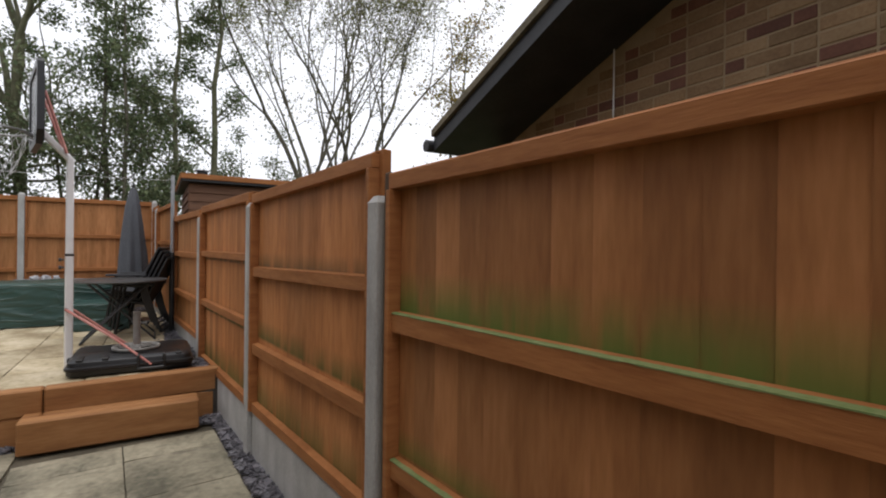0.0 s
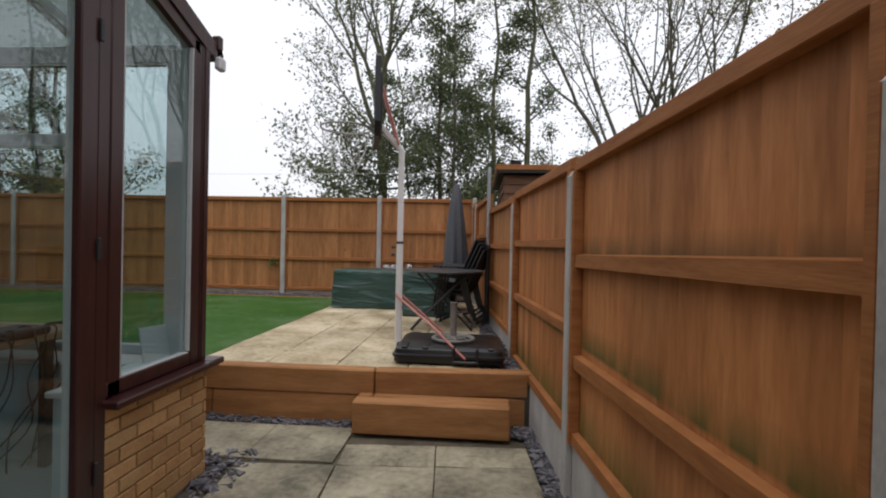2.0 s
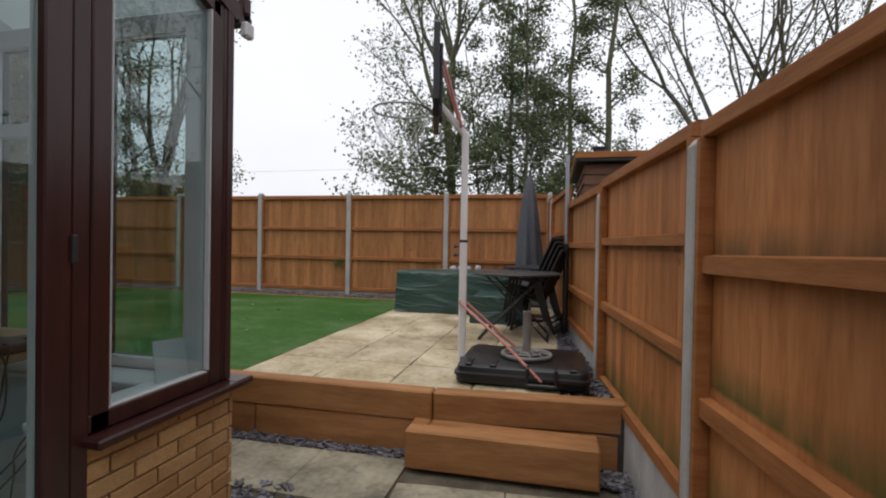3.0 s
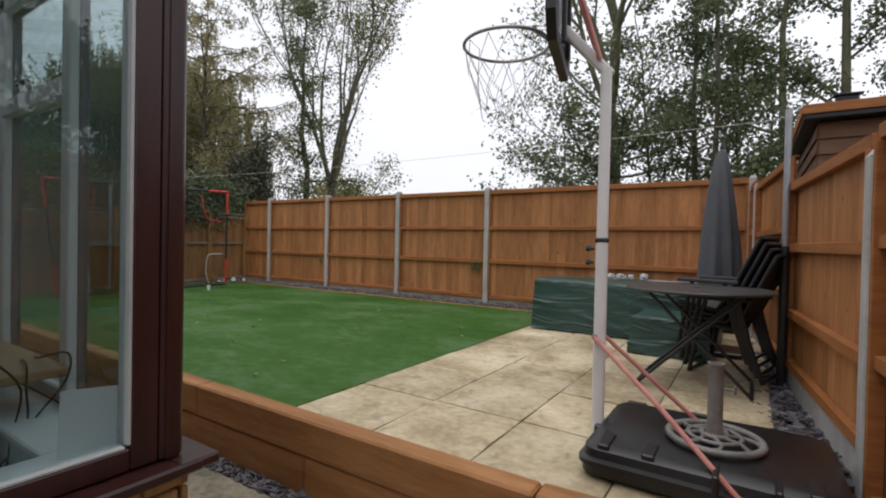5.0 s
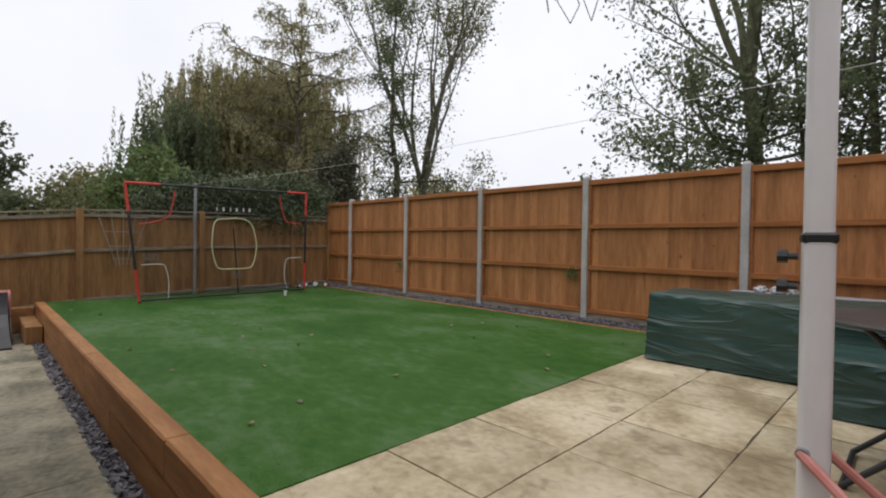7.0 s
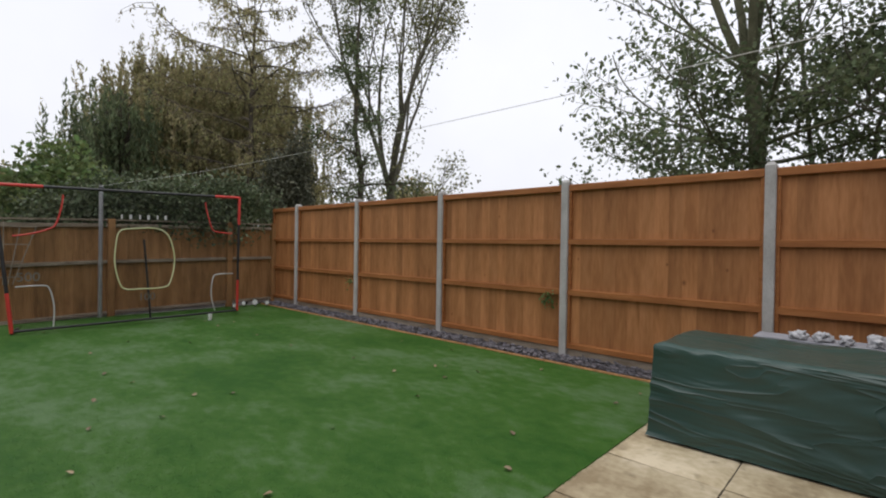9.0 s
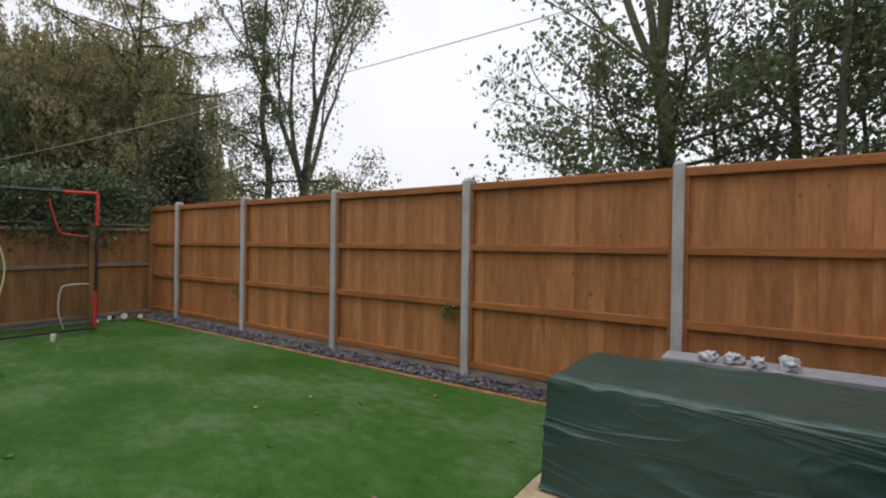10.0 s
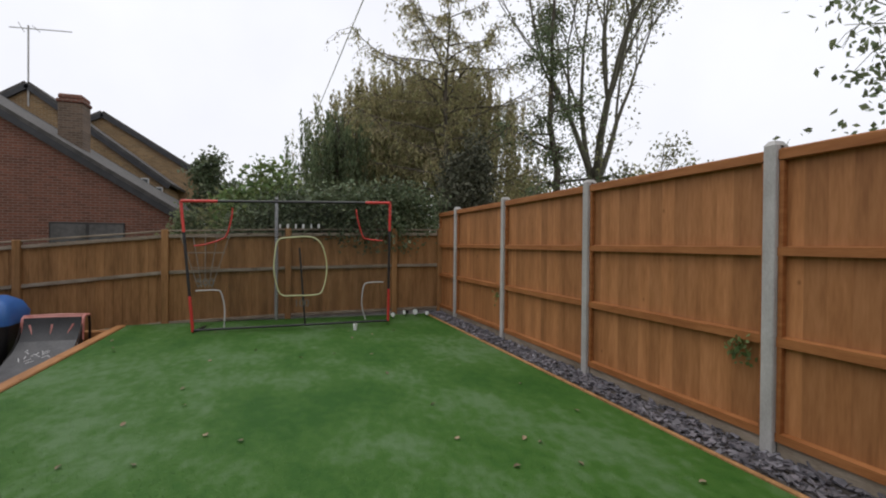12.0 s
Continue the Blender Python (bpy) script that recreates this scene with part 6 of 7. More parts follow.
def stack_chair():
    """A recliner facing -x with a high sling back."""
    c = thing("garden_chair", "charcoal fabric stacking garden chair with dark metal frame", "chair", "stacked garden chairs")

    def sling(path, w, th, name):
        b = Build()
        n = len(path)
        for dz in (0, -th):
            for x, z in path:
                for y in (-w, -w * 0.33, w * 0.33, w):
                    b.v.append((x, y, z + dz - 0.018 * (1 - (y / w) ** 2)))
        for i in range(n - 1):
            for j in range(3):
                a = i * 4 + j
                b.f.append((a, a + 1, a + 5, a + 4))
                a += n * 4
                b.f.append((a + 4, a + 5, a + 1, a))
        for i in range(n - 1):
            a, q = i * 4, i * 4 + 3
            b.f += [(a + 4, a + n * 4 + 4, a + n * 4, a), (q, q + n * 4, q + n * 4 + 4, q + 4)]
        b.f += [tuple((j, j + 1, j + 1 + n * 4, j + n * 4)) for j in range(3)]
        part(name, b, M_FABRIC, c, smooth=50)

    sling([(-0.28, 0.43), (-0.22, 0.44), (-0.08, 0.41), (0.06, 0.385)], 0.23, 0.028, "seat")
    sling([(0.05, 0.40), (0.13, 0.52), (0.22, 0.72), (0.28, 0.88), (0.315, 0.965), (0.335, 0.975)], 0.23, 0.034, "backrest")
    for y in (-0.255, 0.255):
        part("side_frame", Build().tube([(-0.29, y, 0.42), (-0.05, y, 0.40), (0.05, y, 0.39), (0.13, y, 0.51), (0.22, y, 0.71), (0.335, y, 0.965)], 0.015, 8), M_TUBE, c, smooth=50)
        part("front_leg", Build().tube([(-0.25, y, 0.0), (-0.20, y, 0.30), (-0.14, y, 0.60)], 0.018, 8), M_TUBE, c, smooth=50)
        part("rear_leg", Build().tube([(0.27, y, 0.0), (0.17, y, 0.30), (0.10, y, 0.60)], 0.018, 8), M_TUBE, c, smooth=50)
        part("armrest", bx((-0.25, y - 0.03, 0.60), (0.20, y + 0.03, 0.63), 0.012), M_FABRIC, c)
    part("top_bar", Build().tube([(0.335, -0.255, 0.965), (0.335, 0.255, 0.965)], 0.015, 8), M_TUBE, c, smooth=50)
    part("crossbar", Build().tube([(-0.25, -0.255, 0.013), (-0.25, 0.255, 0.013)], 0.013, 8), M_TUBE, c, smooth=50)
    part("crossbar", Build().tube([(0.27, -0.255, 0.013), (0.27, 0.255, 0.013)], 0.013, 8), M_TUBE, c, smooth=50)
    return c


first = stack_chair()
first.matrix_world = pose(0.60, 7.42, UP_Z + 0.005, 0, 0, -14)
for k in range(1, 4):
    copy_thing(first, pose(0.60 - 0.034 * k, 7.42 + 0.008 * k, UP_Z + 0.005 + 0.045 * k, 0, 0, -14))

um = thing("parasol", "closed slate-grey parasol furled in its cover", "parasol", m=pose(0.44, 8.17, UP_Z))
b = Build()
prof = [(0.90 - UP_Z, 0.155), (0.95 - UP_Z, 0.165), (1.15 - UP_Z, 0.17), (1.45 - UP_Z, 0.155), (1.8 - UP_Z, 0.125), (2.1 - UP_Z, 0.092), (2.28 - UP_Z, 0.06), (2.36 - UP_Z, 0.035)]
NP = 48
for j, (z, rad) in enumerate(prof):
    for k in range(NP):
        a = 2 * math.pi * k / NP
        f = 1 + 0.17 * math.cos(8 * a + 0.5 * j) * (0.4 + 0.6 * min(1, (2.3 - UP_Z - z))) + 0.06 * math.sin(3 * a + j)
        b.v.append((rad * f * math.cos(a), rad * f * math.sin(a), z + 0.03 * math.cos(8 * a) * (j == 0)))
for j in range(len(prof) - 1):
    for k in range(NP):
        a, q = j * NP + k, j * NP + (k + 1) % NP
        b.f.append((a, q, q + NP, a + NP))
b.f.append(tuple(reversed(range(NP))))
b.f.append(tuple(range((len(prof) - 1) * NP, len(prof) * NP)))
part("canopy", b, M_PARASOL, um, smooth=60)
part("pole", Build().tube([(0, 0, 0.03), (0, 0, 2.0)], 0.019, 10), M_GREYMET, um, smooth=50)
part("finial", Build().lathe([(0.018, 2.36 - UP_Z), (0.022, 2.39 - UP_Z), (0.012, 2.43 - UP_Z), (0.004, 2.445 - UP_Z)], n=12), M_TUBE, um, smooth=50)
part("foot", bx((-0.22, -0.22, 0.003), (0.22, 0.22, 0.05), 0.01), M_PLASTIC, um)

# ---- green covers ----
M_COVER = material("dark_green_woven_cover", ((0.022, 0.055, 0.047), (0.036, 0.076, 0.065)), 0.36, 2.0, (1, 1, 1), 220, 0.15, 0.001, spec=0.5)


n_, l_ = M_COVER.node_tree.nodes, M_COVER.node_tree.links
c_geo, c_map, c_nz = n_.new("ShaderNodeNewGeometry"), n_.new("ShaderNodeMapping"), n_.new("ShaderNodeTexNoise")
c_map.inputs["Scale"].default_value, c_map.inputs["Rotation"].default_value = (0.55, 0.9, 2.6), (0.25, 0.35, 0.2)
c_nz.inputs["Scale"].default_value, c_nz.inputs["Detail"].default_value, c_nz.inputs["Distortion"].default_value = 2.4, 2.0, 1.0
c_sub, c_abs, c_pw, c_bp = n_.new("ShaderNodeMath"), n_.new("ShaderNodeMath"), n_.new("ShaderNodeMath"), n_.new("ShaderNodeBump")
c_sub.operation, c_abs.operation, c_pw.operation = "SUBTRACT", "ABSOLUTE", "POWER"
c_sub.inputs[1].default_value, c_pw.inputs[1].default_value = 0.5, 0.6
c_bp.inputs["Strength"].default_value, c_bp.inputs["Distance"].default_value, c_bp.invert = 0.60, 0.05, True
l_.new(c_geo.outputs["Position"], c_map.inputs["Vector"])
l_.new(c_map.outputs[0], c_nz.inputs["Vector"])
l_.new(c_nz.outputs["Fac"], c_sub.inputs[0])
l_.new(c_sub.outputs[0], c_abs.inputs[0])
l_.new(c_abs.outputs[0], c_pw.inputs[0])
l_.new(c_pw.outputs[0], c_bp.inputs["Height"])
l_.new(c_bp.outputs[0], n_["Principled BSDF"].inputs["Normal"])


def cover(label, lo, hi, seed, flare=0.03, fold=0.019, sag=0.025, name="furniture_cover"):
    """A tarpaulin drawn over furniture: five creased sheets with sagging top, slanting folds and an uneven hem."""
    W, D, Hh = hi[0] - lo[0], hi[1] - lo[1], hi[2] - lo[2]
    noise_at = lambda x, y, z, s: noise.noise(Vector((x * s + seed, y * s, z * s)))

    def bend_point(x, y, z):
        u = (z - lo[2]) / Hh
        cx, cy = (lo[0] + hi[0]) / 2, (lo[1] + hi[1]) / 2
        fx, fy = (x - cx) / (W / 2), (y - cy) / (D / 2)
        side = max(abs(fx), abs(fy))
        # rounded shoulders
        drop = 0.02 * max(0.0, min(1.0, (side - 0.93) / 0.07)) ** 2 * (u > 0.98)
        fan = lambda d, w, s: max(0.0, 1 - abs(((d + w * noise_at(x, y, z, s)) % 1.0) - 0.5) * 4.5)
        crease = fan(0.9 * x + 0.7 * y + 2.6 * z + seed, 0.5, 1.6) ** 1.5 * fold * 0.75 + fan(-0.6 * x + 0.5 * y + 3.4 * z, 0.6, 2.1) ** 1.5 * fold * 0.55
        crease += noise_at(x, y, z, 3.0) * fold * 0.7 + noise_at(x, y, z, 8.0) * fold * 0.2
        if u < 0.99:
            out = flare * (1 - u) ** 1.5 + crease * (0.35 + 0.65 * math.sin(math.pi * min(u + 0.15, 1)))
            if abs(fx) > 0.999:
                x += math.copysign(out, fx)
            if abs(fy) > 0.999:
                y += math.copysign(out, fy)
            if u < 0.01:
                z += 0.012 + 0.014 * noise_at(x, y, 0, 4.0)
        else:
            z += crease * 0.5 - drop - sag * (1 - fx * fx) * (1 - fy * fy) + 0.008 * noise_at(x, y, 3, 5.0)
        return (x, y, z)

    n1, n2, n3 = max(10, int(W / 0.024)), max(10, int(D / 0.024)), max(8, int(Hh / 0.024))

    ob = thing(name, label, "furniture cover")

    def sheet(part_name, p0, du, dv, n, m):
        b = Build()
        for j in range(m + 1):
            for i in range(n + 1):
                b.v.append(bend_point(*[p0[q] + du[q] * i / n + dv[q] * j / m for q in range(3)]))
        for j in range(m):
            for i in range(n):
                a = j * (n + 1) + i
                b.f.append((a, a + 1, a + n + 2, a + n + 1))
        me = b.mesh(part_name, M_COVER)
        me.shade_smooth()
        part(part_name, me, None, ob)

    sheet("front_skirt", lo, (W, 0, 0), (0, 0, Hh), n1, n3)
    sheet("back_skirt", (hi[0], hi[1], lo[2]), (-W, 0, 0), (0, 0, Hh), n1, n3)
    sheet("side_skirt", (hi[0], lo[1], lo[2]), (0, D, 0), (0, 0, Hh), n2, n3)
    sheet("side_skirt", (lo[0], hi[1], lo[2]), (0, -D, 0), (0, 0, Hh), n2, n3)
    sheet("top_sheet", (lo[0], lo[1], hi[2]), (W, 0, 0), (0, D, 0), n1, n2)
    return ob


cover("dark green creased cover over a low garden sofa", (-1.50, 8.30, UP_Z + 0.002), (0.42, 9.08, 1.005), 3)
cover("dark green creased cover over a low footstool", (-0.24, 7.62, UP_Z + 0.002), (0.40, 8.24, 0.76), 9)

# ---- slab bench with stone ornaments ----
M_STONE = material("pale_grey_stone", ((0.36, 0.36, 0.38), (0.58, 0.58, 0.60)), 0.85, 12.0, (1, 1, 1), 60, 0.5, 0.006)
M_BENCH = material("blue_grey_stone_slab", ((0.22, 0.225, 0.255), (0.33, 0.335, 0.365)), 0.85, 7.0, (1, 1, 1), 70, 0.35, 0.003)
bench = thing("stone_bench", "grey stone slab shelf on two block supports", "bench")
part("slab", bx((-1.12, 9.255, 0.945), (0.50, 9.50, 0.985), 0.006), M_BENCH, bench)
for x in (-0.95, 0.30):
    part("support", bx((x - 0.09, 9.275, UP_Z - 0.03), (x + 0.09, 9.46, 0.944), 0.01), M_BENCH, bench)
for k, (x, y, s) in enumerate(((-0.85, 9.30, 0.040), (-0.72, 9.31, 0.041), (-0.59, 9.30, 0.038), (-0.44, 9.32, 0.048))):
    bm = bmesh.new()
    bmesh.ops.create_icosphere(bm, subdivisions=4, radius=1)
    for v in bm.verts:
        q = v.co * 1.9 + Vector((k * 7.0, 0, 0))
        v.co *= s * (1 + 0.55 * noise.noise(q) + 0.28 * noise.noise(q * 2.6))
        v.co.x *= 1.3
        v.co.z = max(v.co.z, -s * 0.62)
    me = bpy.data.meshes.new("ornament")
    bm.to_mesh(me)
    bm.free()
    me.materials.append(M_STONE)
    me.shade_smooth()
    solo("stone_ornament", me, None, "small pale grey lumpy stone ornament on the shelf", "ornament", "stone ornaments", m=pose(x, y, 0.985 + s * 0.62, 0, 0, 40 * k))

# ---- clothes line ----
M_GALV = material("galvanised_steel", ((0.32, 0.33, 0.35), (0.45, 0.46, 0.48)), 0.4, 6.0, (1, 1, 0.4), 40, 0.1, 0.001, metal=0.6)
lp = thing("line_post", "tall galvanised clothes-line post in a dark socket", "line post", m=pose(0.92, 7.33, LAWN_Z - 0.04))
part("post", Build().tube([(0, 0, 0), (0, 0, 2.13)], 0.024, 12), M_GALV, lp, smooth=50)
part("sleeve", Build().tube([(0, 0, 0), (0, 0, 1.08)], 0.034, 12), M_TUBE, lp, "dark steel sleeve", smooth=50)
part("hook", Build().tube([(0, 0, 2.06), (-0.05, 0, 2.08), (-0.06, 0, 2.05)], 0.006, 6), M_GALV, lp, smooth=50)
lp2 = thing("line_post", "dark grey clothes-line post by the old fence", "line post", m=pose(-9.40, 6.91, LAWN_Z - 0.01))
part("post", Build().tube([(0, 0, 0), (0, 0, 2.08)], 0.028, 12), M_GALV, lp2, smooth=50)
part("bracket", Build().box((-0.05, -0.03, 2.0), (0.05, 0.03, 2.05), 0.006), M_TUBE, lp2)
M_LINE = material("white_plastic_line", ((0.74, 0.74, 0.73), (0.82, 0.82, 0.81)), 0.5, 9.0)
a, e = Vector((0.87, 7.33, 2.42)), Vector((-9.40, 6.91, 2.46))
pts = [a.lerp(e, k / 40) - Vector((0, 0, 0.10 * math.sin(math.pi * k / 40))) for k in range(41)]
solo("clothes_line", Build().tube(pts, 0.0018, 5), M_LINE, "pale plastic clothes line stretched across the lawn", "clothes line", smooth=60)

# ---- football rebound goal ----
M_RED = material("bright_red_tube", ((0.55, 0.035, 0.03), (0.66, 0.06, 0.045)), 0.4, 4.0, (1, 1, 1), 30, 0.05, 0.001)
M_YELLOW = material("pale_yellow_trim", ((0.58, 0.60, 0.30), (0.68, 0.70, 0.42)), 0.6, 6.0)
M_TRIMW = material("pale_grey_trim", ((0.52, 0.52, 0.52), (0.64, 0.64, 0.64)), 0.6, 6.0)
M_MESHNET = material("black_netting", ((0.010, 0.010, 0.011), (0.02, 0.02, 0.021)), 0.7, 8.0)
GXX = -8.42
goal = thing("football_goal", "red and black football target goal with dark net", "football goal", "")
TLc, TRc, BLc, BRc = Vector((GXX - 0.12, 5.62, 2.29)), Vector((GXX, 8.65, 2.36)), Vector((GXX, 5.80, LAWN_Z + 0.02)), Vector((GXX, 8.63, LAWN_Z + 0.06))


def gp(u, v):
    """A point of the goal's mouth: u from left to right, v from bottom to top."""
    return BLc.lerp(BRc, u).lerp(TLc.lerp(TRc, u), v)


def bar(u0, v0, u1, v1, mat, r=0.02, name="tube", label=""):
    part(name, Build().tube([gp(u0, v0), gp(u1, v1)], r, 10), mat, goal, label, smooth=50)


for u in (0, 1):
    bar(u, 0, u, 0.27, M_RED, 0.022, "post", "red post section")
    bar(u, 0.27, u, 0.76, M_TUBE, 0.020, "post", "black post section")
    bar(u, 0.76, u, 1.0, M_RED, 0.022, "post", "red post section")
bar(0, 1, 0.16, 1, M_RED, 0.022, "crossbar", "red crossbar section")
bar(0.16, 1, 0.87, 1, M_TUBE, 0.020, "crossbar", "black crossbar section")
bar(0.87, 1, 1, 1, M_RED, 0.022, "crossbar", "red crossbar section")
bar(0, 0.01, 1, 0.0, M_TUBE, 0.018, "ground_bar", "black ground bar")
bar(0.545, 0.0, 0.53, 0.63, M_TUBE, 0.014, "centre_pole", "black centre pole")
for c in (BLc, BRc):
    part("side_bar", Build().tube([c, c + Vector((-0.45, 0.10, 0.0))], 0.018, 8), M_TUBE, goal, smooth=50)


def ribbon(points, mat, r, name, label):
    q = []
    for i in range(len(points) - 1):
        a0, b0, c0, d0 = (points[max(i - 1, 0)], points[i], points[i + 1], points[min(i + 2, len(points) - 1)])
        for k in range(5):
            u = k / 5
            f = lambda A, B, C, D: 0.5 * (2 * B + (C - A) * u + (2 * A - 5 * B + 4 * C - D) * u * u + (-A + 3 * B - 3 * C + D) * u ** 3)
            q.append((f(a0[0], b0[0], c0[0], d0[0]), f(a0[1], b0[1], c0[1], d0[1])))
    q.append(points[-1])
    part(name, Build().tube([gp(u, v) + Vector((0.012, 0, 0)) for u, v in q], r, 6), mat, goal, label, smooth=60)


ribbon([(0.42, 0.67), (0.44, 0.705), (0.50, 0.715), (0.56, 0.72), (0.615, 0.70), (0.65, 0.62), (0.665, 0.45), (0.64, 0.28), (0.60, 0.245), (0.50, 0.245), (0.44, 0.25), (0.415, 0.30), (0.40, 0.45), (0.41, 0.60), (0.42, 0.67)], M_YELLOW, 0.010, "target_ring", "pale yellow target outline")
ribbon([(0.225, 0.95), (0.215, 0.86), (0.19, 0.74), (0.16, 0.70), (0.09, 0.665), (0.04, 0.655)], M_RED, 0.011, "corner_target", "red corner target outline")
ribbon([(0.82, 0.945), (0.83, 0.85), (0.855, 0.72), (0.88, 0.695), (0.96, 0.68)], M_RED, 0.011, "corner_target", "red corner target outline")
ribbon([(0.03, 0.31), (0.12, 0.31), (0.145, 0.285), (0.155, 0.16), (0.145, 0.02)], M_TRIMW, 0.009, "corner_target", "white corner target outline")
ribbon([(0.97, 0.33), (0.89, 0.33), (0.86, 0.30), (0.85, 0.15), (0.87, 0.02)], M_TRIMW, 0.009, "corner_target", "white corner target outline")
nb_ = Build()
for k in range(1, 130):
    u = k / 130
    nb_.tube([gp(u, 0.02), gp(u, 0.5), gp(u, 0.98)], 0.0013, 3, False)
for k in range(1, 84):
    v = k / 84
    nb_.tube([gp(0.01, v), gp(0.5, v), gp(0.99, v)], 0.0013, 3, False)
part("netting", nb_, M_MESHNET, goal, "fine black netting")
for k in range(6):
    u = 0.44 + 0.038 * k
    c = gp(u, 0.805) + Vector((0.014, 0, 0))
    part("logo_bar", bx((c.x, c.y - 0.012 - 0.010 * (k % 2), c.z - 0.035), (c.x + 0.003, c.y + 0.012, c.z + 0.03), 0.001), M_TRIMW, goal, "pale printed mark")
M_FAINT = material("faded_grey_print", ((0.16, 0.15, 0.13), (0.20, 0.19, 0.17)), 0.8, 6.0)
for txt, u, v, s in (("100", 0.53, 0.155, 0.15), ("500", 0.075, 0.345, 0.16)):
    cu = bpy.data.curves.new("score_number", "FONT")
    cu.body, cu.size, cu.align_x, cu.extrude = txt, s, "CENTER", 0.001
    cu.materials.append(M_FAINT)
    ob = new("score_number", cu)
    ob.parent = goal
    ob.matrix_local = Matrix.Translation(gp(u, v) + Vector((0.012, 0, 0))) @ pose(0, 0, 0, 90, 0, 90)
    ob["label"] = "faint grey printed number " + txt

# ---- fan trellis on the old fence ----
tr = thing("trellis", "small pale fan-shaped trellis hung on the fence", "trellis", m=pose(WEST_X + 0.11, 5.80, 0, 0, 0, 90))
M_TRELLIS = material("pale_weathered_lath", ((0.26, 0.21, 0.15), (0.38, 0.33, 0.26)), 0.8, 5.0)
for k in range(5):
    f = (k - 2) / 2
    part("lath", Build().tube([(0.10 * f, 0, 0.95), (0.36 * f, 0, 1.80)], 0.009, 4), M_TRELLIS, tr)
for z in (1.06, 1.28, 1.53, 1.79):
    w = 0.10 + 0.26 * (z - 0.95) / 0.85 + 0.02
    part("lath", Build().tube([(-w, 0.012, z), (w, 0.012, z)], 0.010, 4), M_TRELLIS, tr)
part("hanger", Build().tube([(0, 0.0, 1.79), (0, 0.03, 1.86)], 0.006, 5), M_TRELLIS, tr)

# ---- garden spotlights and a cup near the far corner ----
M_LENS = material("white_lens", ((0.80, 0.80, 0.80), (0.88, 0.88, 0.88)), 0.2, 5.0)


def spot(x, y, s, turn):
    t = thing("garden_spotlight", "small black garden spotlight with a white lens", "light", "garden spotlights", pose(x, y, LAWN_Z - 0.005, 0, 0, turn))
    part("spike", Build().tube([(0, 0, 0), (0, 0, 0.05)], 0.008, 6), M_PLASTIC, t)
    part("body", Build().tube([(-0.05, 0, 0.075 + s), (0.03, 0, 0.075 + s)], [0.03 + s * 0.5, 0.045 + s], 12), M_PLASTIC, t, smooth=50)
    part("lens", Build().tube([(0.03, 0, 0.075 + s), (0.036, 0, 0.075 + s)], 0.038 + s, 12), M_LENS, t, smooth=50)


spot(-9.15, 9.30, 0.012, -40)
spot(-9.05, 9.48, 0.0, -20)
spot(-9.20, 9.12, 0.0, -60)
spot(-9.0, 8.85, 0.0, -30)
solo("plastic_cup", Build().lathe([(0.025, 0), (0.034, 0.09), (0.036, 0.09), (0.033, 0.092), (0.024, 0.01)], n=14), M_LENS, "white plastic cup standing on the turf", "cup", m=pose(-8.05, 8.05, LAWN_Z), smooth=40)

# ---- toy ramp and blue toy box at the end of the path ----
M_SHEET = material("dark_ramp_sheet", ((0.028, 0.028, 0.031), (0.055, 0.056, 0.060)), 0.65, 3.0, (1, 1, 1), 40, 0.1, 0.002)
M_BLUE = material("blue_moulded_plastic", ((0.025, 0.10, 0.32), (0.04, 0.15, 0.42)), 0.4, 3.0)
# lower part of the ramp, a lighter grey than the upper sheet
M_LOWER_SHEET = material("grey_ramp_sheet", ((0.045, 0.045, 0.049), (0.095, 0.095, 0.10)), 0.6, 4.0, (1, 1, 1), 40, 0.1, 0.002)
ramp = thing("skate_ramp", "curved toy ramp, black above and grey below", "ramp")
RY0, RY1, RH = 3.62, 4.29, 0.60


def ramp_point(k):
    a = math.radians(90 * k / 12)
    return -7.80 - 1.15 * math.sin(a), 0.008 + RH * (1 - math.cos(a))


def ramp_strip(k0, k1, mat, name, label):
    b = Build()
    for k in range(k0, k1 + 1):
        x, z = ramp_point(k)
        for y in (RY0, RY1):
            b.v += [(x, y, z), (x + 0.006, y, z + 0.014)]
    for k in range(k1 - k0):
        q = k * 4
        b.f += [(q + 1, q + 3, q + 7, q + 5), (q + 4, q + 6, q + 2, q), (q, q + 1, q + 5, q + 4), (q + 6, q + 7, q + 3, q + 2)]
    part(name, b, mat, ramp, label, smooth=40)


ramp_strip(0, 8, M_LOWER_SHEET, "ramp_sheet", "grey lower sheet")
ramp_strip(8, 12, M_SHEET, "upper_sheet", "black printed sheet")
for y in (RY0 - 0.02, RY1 + 0.02):
    part("side_tube", Build().tube([(-8.92, y, 0.30), (-8.94, y, RH - 0.05), (-8.96, y, RH + 0.01), (-9.02, y, RH + 0.035), (-9.16, y, RH + 0.02)], 0.020, 8), M_REDMET, ramp, "faded red tube", smooth=50)
    part("rear_leg", Build().tube([(-9.16, y, RH + 0.02), (-9.19, y, 0.5), (-9.20, y, 0.018)], 0.018, 8), M_PLASTIC, ramp, smooth=50)
    part("side_panel", Build().prism([(-8.93, 0.02), (-8.05, 0.02), (-8.45, 0.10), (-8.75, 0.28), (-8.93, RH - 0.06)], -0.003, 0.003, Matrix(((1, 0, 0, 0), (0, 0, -1, y), (0, 1, 0, 0), (0, 0, 0, 1)))), M_PLASTIC, ramp, "black side cloth")
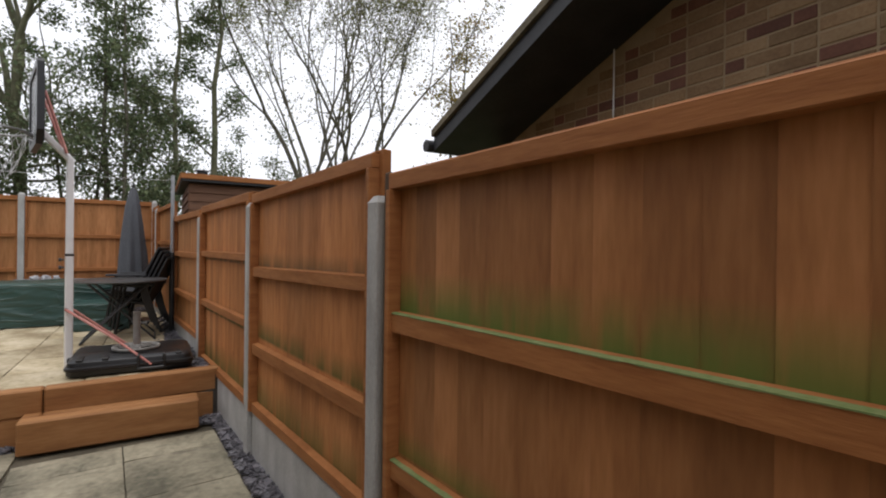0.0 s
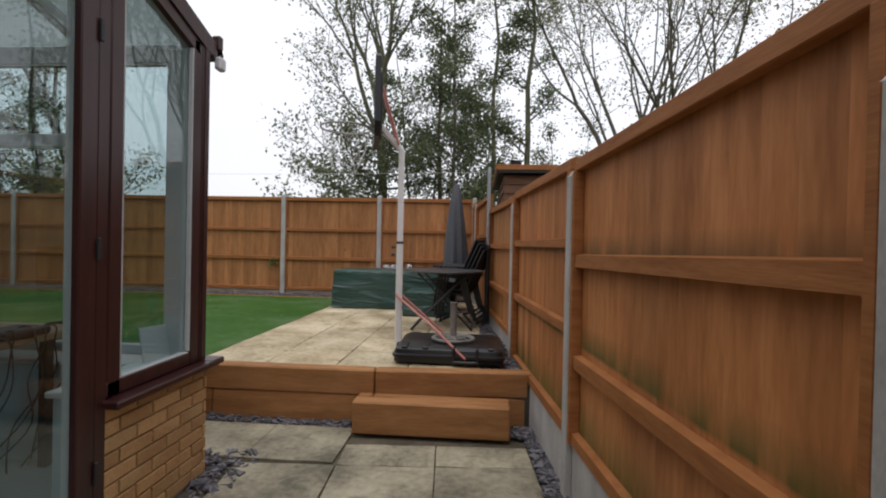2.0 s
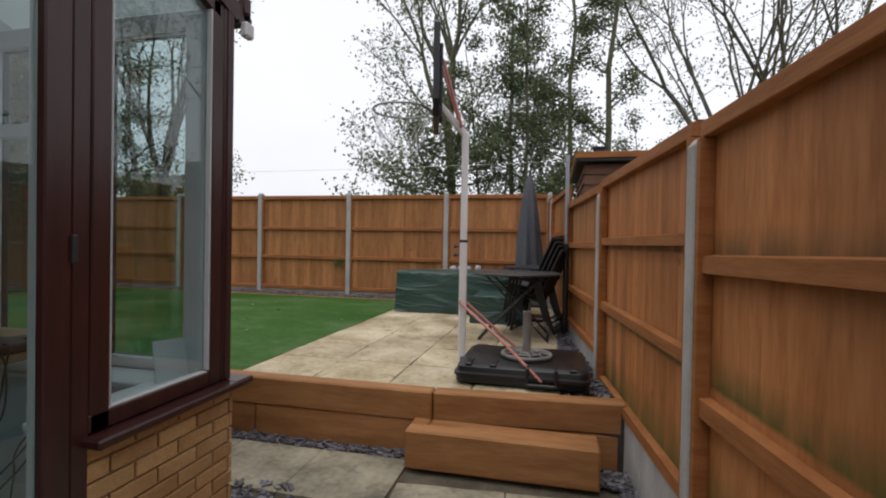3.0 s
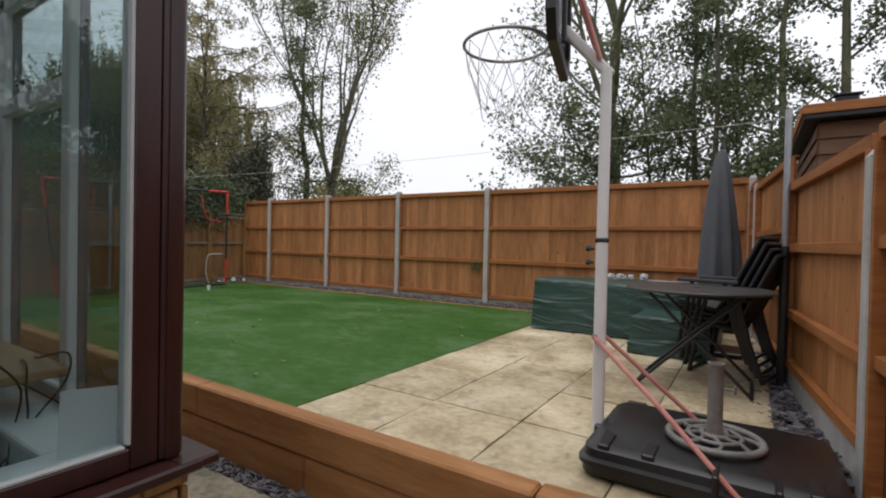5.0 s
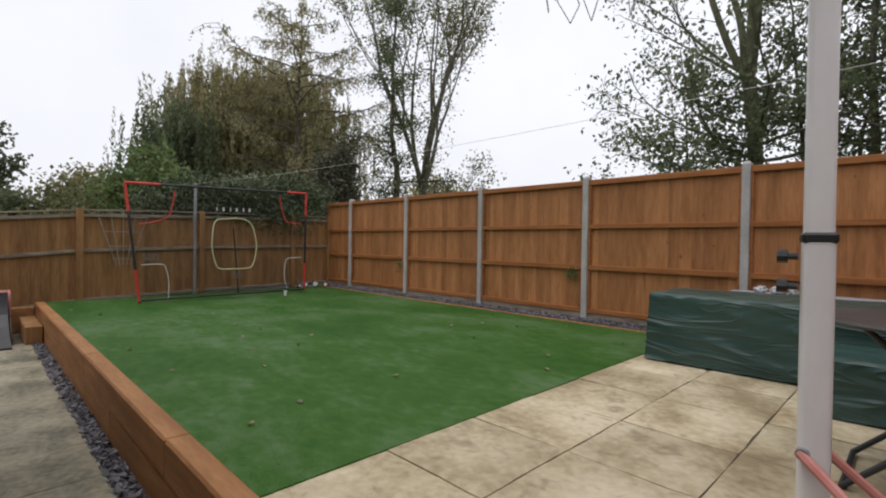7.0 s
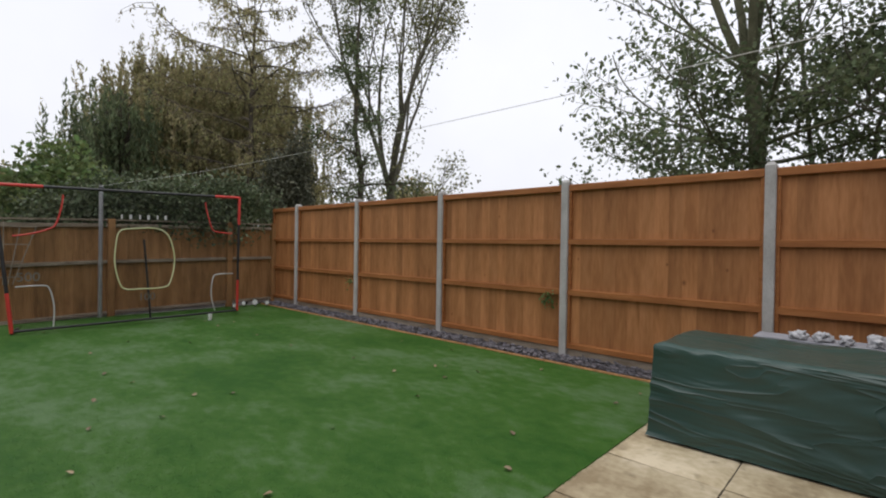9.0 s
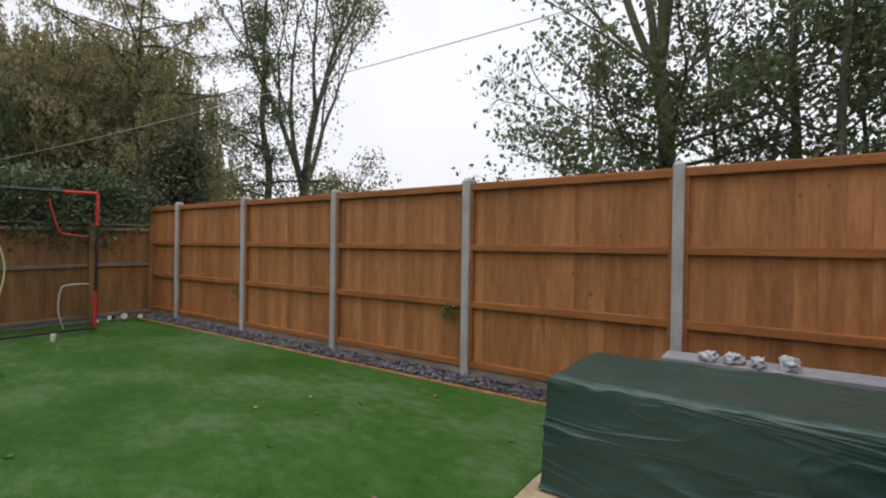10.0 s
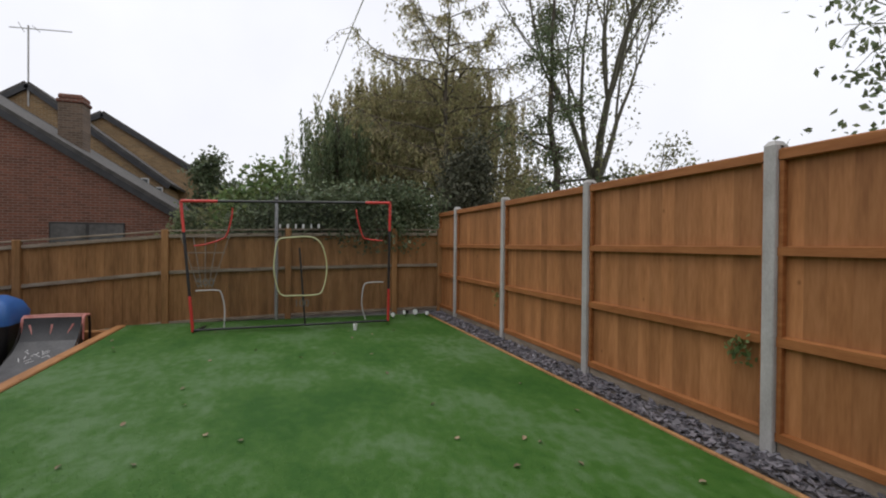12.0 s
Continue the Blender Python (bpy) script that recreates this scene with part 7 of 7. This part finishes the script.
for x, z in ((-8.975, RH + 0.015), (-9.16, RH + 0.02)):
    part("top_tube", Build().tube([(x, RY0 - 0.02, z), (x - 0.01, 3.95, z + 0.008), (x, RY1 + 0.02, z)], 0.020, 8), M_REDMET, ramp, "faded red tube", smooth=50)
for y, dy in ((3.74, -0.05), (3.95, 0.0), (4.15, 0.05)):
    (x0, z0), (x1, z1) = ramp_point(9.2), ramp_point(10.8)
    part("flame_mark", Build().tube([(x0 + 0.004, y, z0 + 0.012), (x1 + 0.004, y + dy, z1 + 0.012)], [0.006, 0.016], 6), M_REDMET, ramp, "faded red flame mark")
rs = random.Random(8)
for k in range(14):
    y, u = 3.76 + 0.024 * k * rs.uniform(0.7, 1.1), 5.0 + rs.uniform(-1.1, 1.3)
    (x0, z0), (x1, z1) = ramp_point(u), ramp_point(u + rs.uniform(0.3, 0.7))
    part("scribble", Build().tube([(x0 + 0.003, y, z0 + 0.015), (x1 + 0.003, y + rs.uniform(-0.07, 0.07), z1 + 0.015)], 0.005, 5), M_TRIMW, ramp, "pale chalk scribble")
toy = thing("toy_box", "blue and black moulded plastic toy tub", "toy tub")
part("tub", layered([(-9.35, -8.75, 2.88, 3.45, 0.10, 0.0), (-9.40, -8.70, 2.83, 3.50, 0.12, 0.10), (-9.42, -8.68, 2.81, 3.52, 0.12, 0.55)]), M_PLASTIC, toy, "black plastic tub", smooth=40)
part("lid", layered([(-9.43, -8.67, 2.80, 3.53, 0.13, 0.55), (-9.44, -8.66, 2.79, 3.54, 0.14, 0.70), (-9.38, -8.72, 2.85, 3.48, 0.14, 0.84), (-9.25, -8.85, 2.98, 3.35, 0.12, 0.93)]), M_BLUE, toy, "blue domed lid", smooth=50)

# ---- fallen leaves and weeds ----
M_DEAD = material("dry_brown_leaf", ((0.15, 0.10, 0.055), (0.30, 0.235, 0.15)), 0.8, 20.0, coords="Object", vary=0.4)
dead = []
for k in range(3):
    b = Build()
    w = 0.018 + 0.004 * k
    b.add([(-0.032, 0, 0.004), (-0.012, -w, 0.012), (0.014, -w * 0.8, 0.010), (0.035, 0, 0.003), (0.014, w * 0.9, 0.014), (-0.012, w, 0.008), (0, 0, 0.002)],
          [(0, 1, 6), (1, 2, 6), (2, 3, 6), (3, 4, 6), (4, 5, 6), (5, 0, 6)], Matrix.Scale(0.72, 4))
    dead.append(b.mesh("fallen_leaf", M_DEAD))
rl = random.Random(5)
for k in range(48):
    x, y = rl.uniform(-9.0, -1.8), rl.uniform(4.9, 9.3)
    solo("fallen_leaf", dead[k % 3], None, "dry brown curled leaf lying on the turf", "leaf", "fallen leaves",
         m=pose(x, y, LAWN_Z + 0.006, rl.uniform(-20, 20), rl.uniform(-20, 20), rl.uniform(0, 360)))
for x, z, n in ((-3.22, 1.02, 70), (-6.98, 0.98, 40)):
    g = np.random.default_rng(int(-x * 10))
    p = g.normal(0, (0.05, 0.02, 0.045), (n, 3))
    me = leaf_mesh(p, 0.04, 4)
    me.materials.append(M_LEAF_LIGHT)
    solo("ivy_sprig", me, None, "small green ivy sprig growing through the fence", "ivy", "ivy sprigs", "stuff", m=pose(x, FENCE_N + 0.02, z))

# ---- bricks, laid last ----
BRICK = {}


def brick_mesh(l, mat):
    key = (round(l, 3), mat.name)
    if key not in BRICK:
        BRICK[key] = bx((0, -0.011, 0), (l, 0.011, 0.065), 0.004).mesh("brick", mat)
    return BRICK[key]


def lay(parent, m, length, height, mats, seed, limit=None, z0=0.0, header=None):
    """Stretcher courses on a face whose outside looks along -y of m."""
    r = random.Random(seed)
    z, row = z0, 0
    while z + 0.06 < height:
        x = 0.0
        first_l = 0.1025 if row % 2 else 0.215
        l = first_l
        while x < length - 0.03:
            l2 = min(l, length - x)
            if limit is None or limit(x, z):
                short = header is not None and l2 < 0.12 and r.random() < 0.75
                part("brick", brick_mesh(l2, header if short else r.choice(mats)), None, parent, m=m @ pose(x, r.uniform(-0.0015, 0.0015), z))
            x += l2 + 0.010
            l = 0.1025 if header is not None and row % 2 and l2 > 0.15 else 0.215
        z += 0.075
        row += 1


lay(cons, pose(CX - 0.012, 2.885, 0.0, 0, 0, 90), CY - 2.885, 0.66, (M_BRICK,), 1)
lay(cons, pose(CX, CY + 0.010, 0.0, 0, 0, 180), 3.7, 0.66, (M_BRICK,), 2, limit=lambda x, z: x < 2.6)
lay(nb, pose(GX + 0.006, 3.40, 0.0, 0, 0, -90), 4.4, 4.6, (M_BRICK_OLD, M_BRICK_OLD, M_BRICK_OLD, M_BRICK_OLD, M_BRICK_RED), 3, z0=1.725,
    limit=lambda x, z: z + 0.065 < verge(3.40 - x) - 0.16, header=M_BRICK_RED)
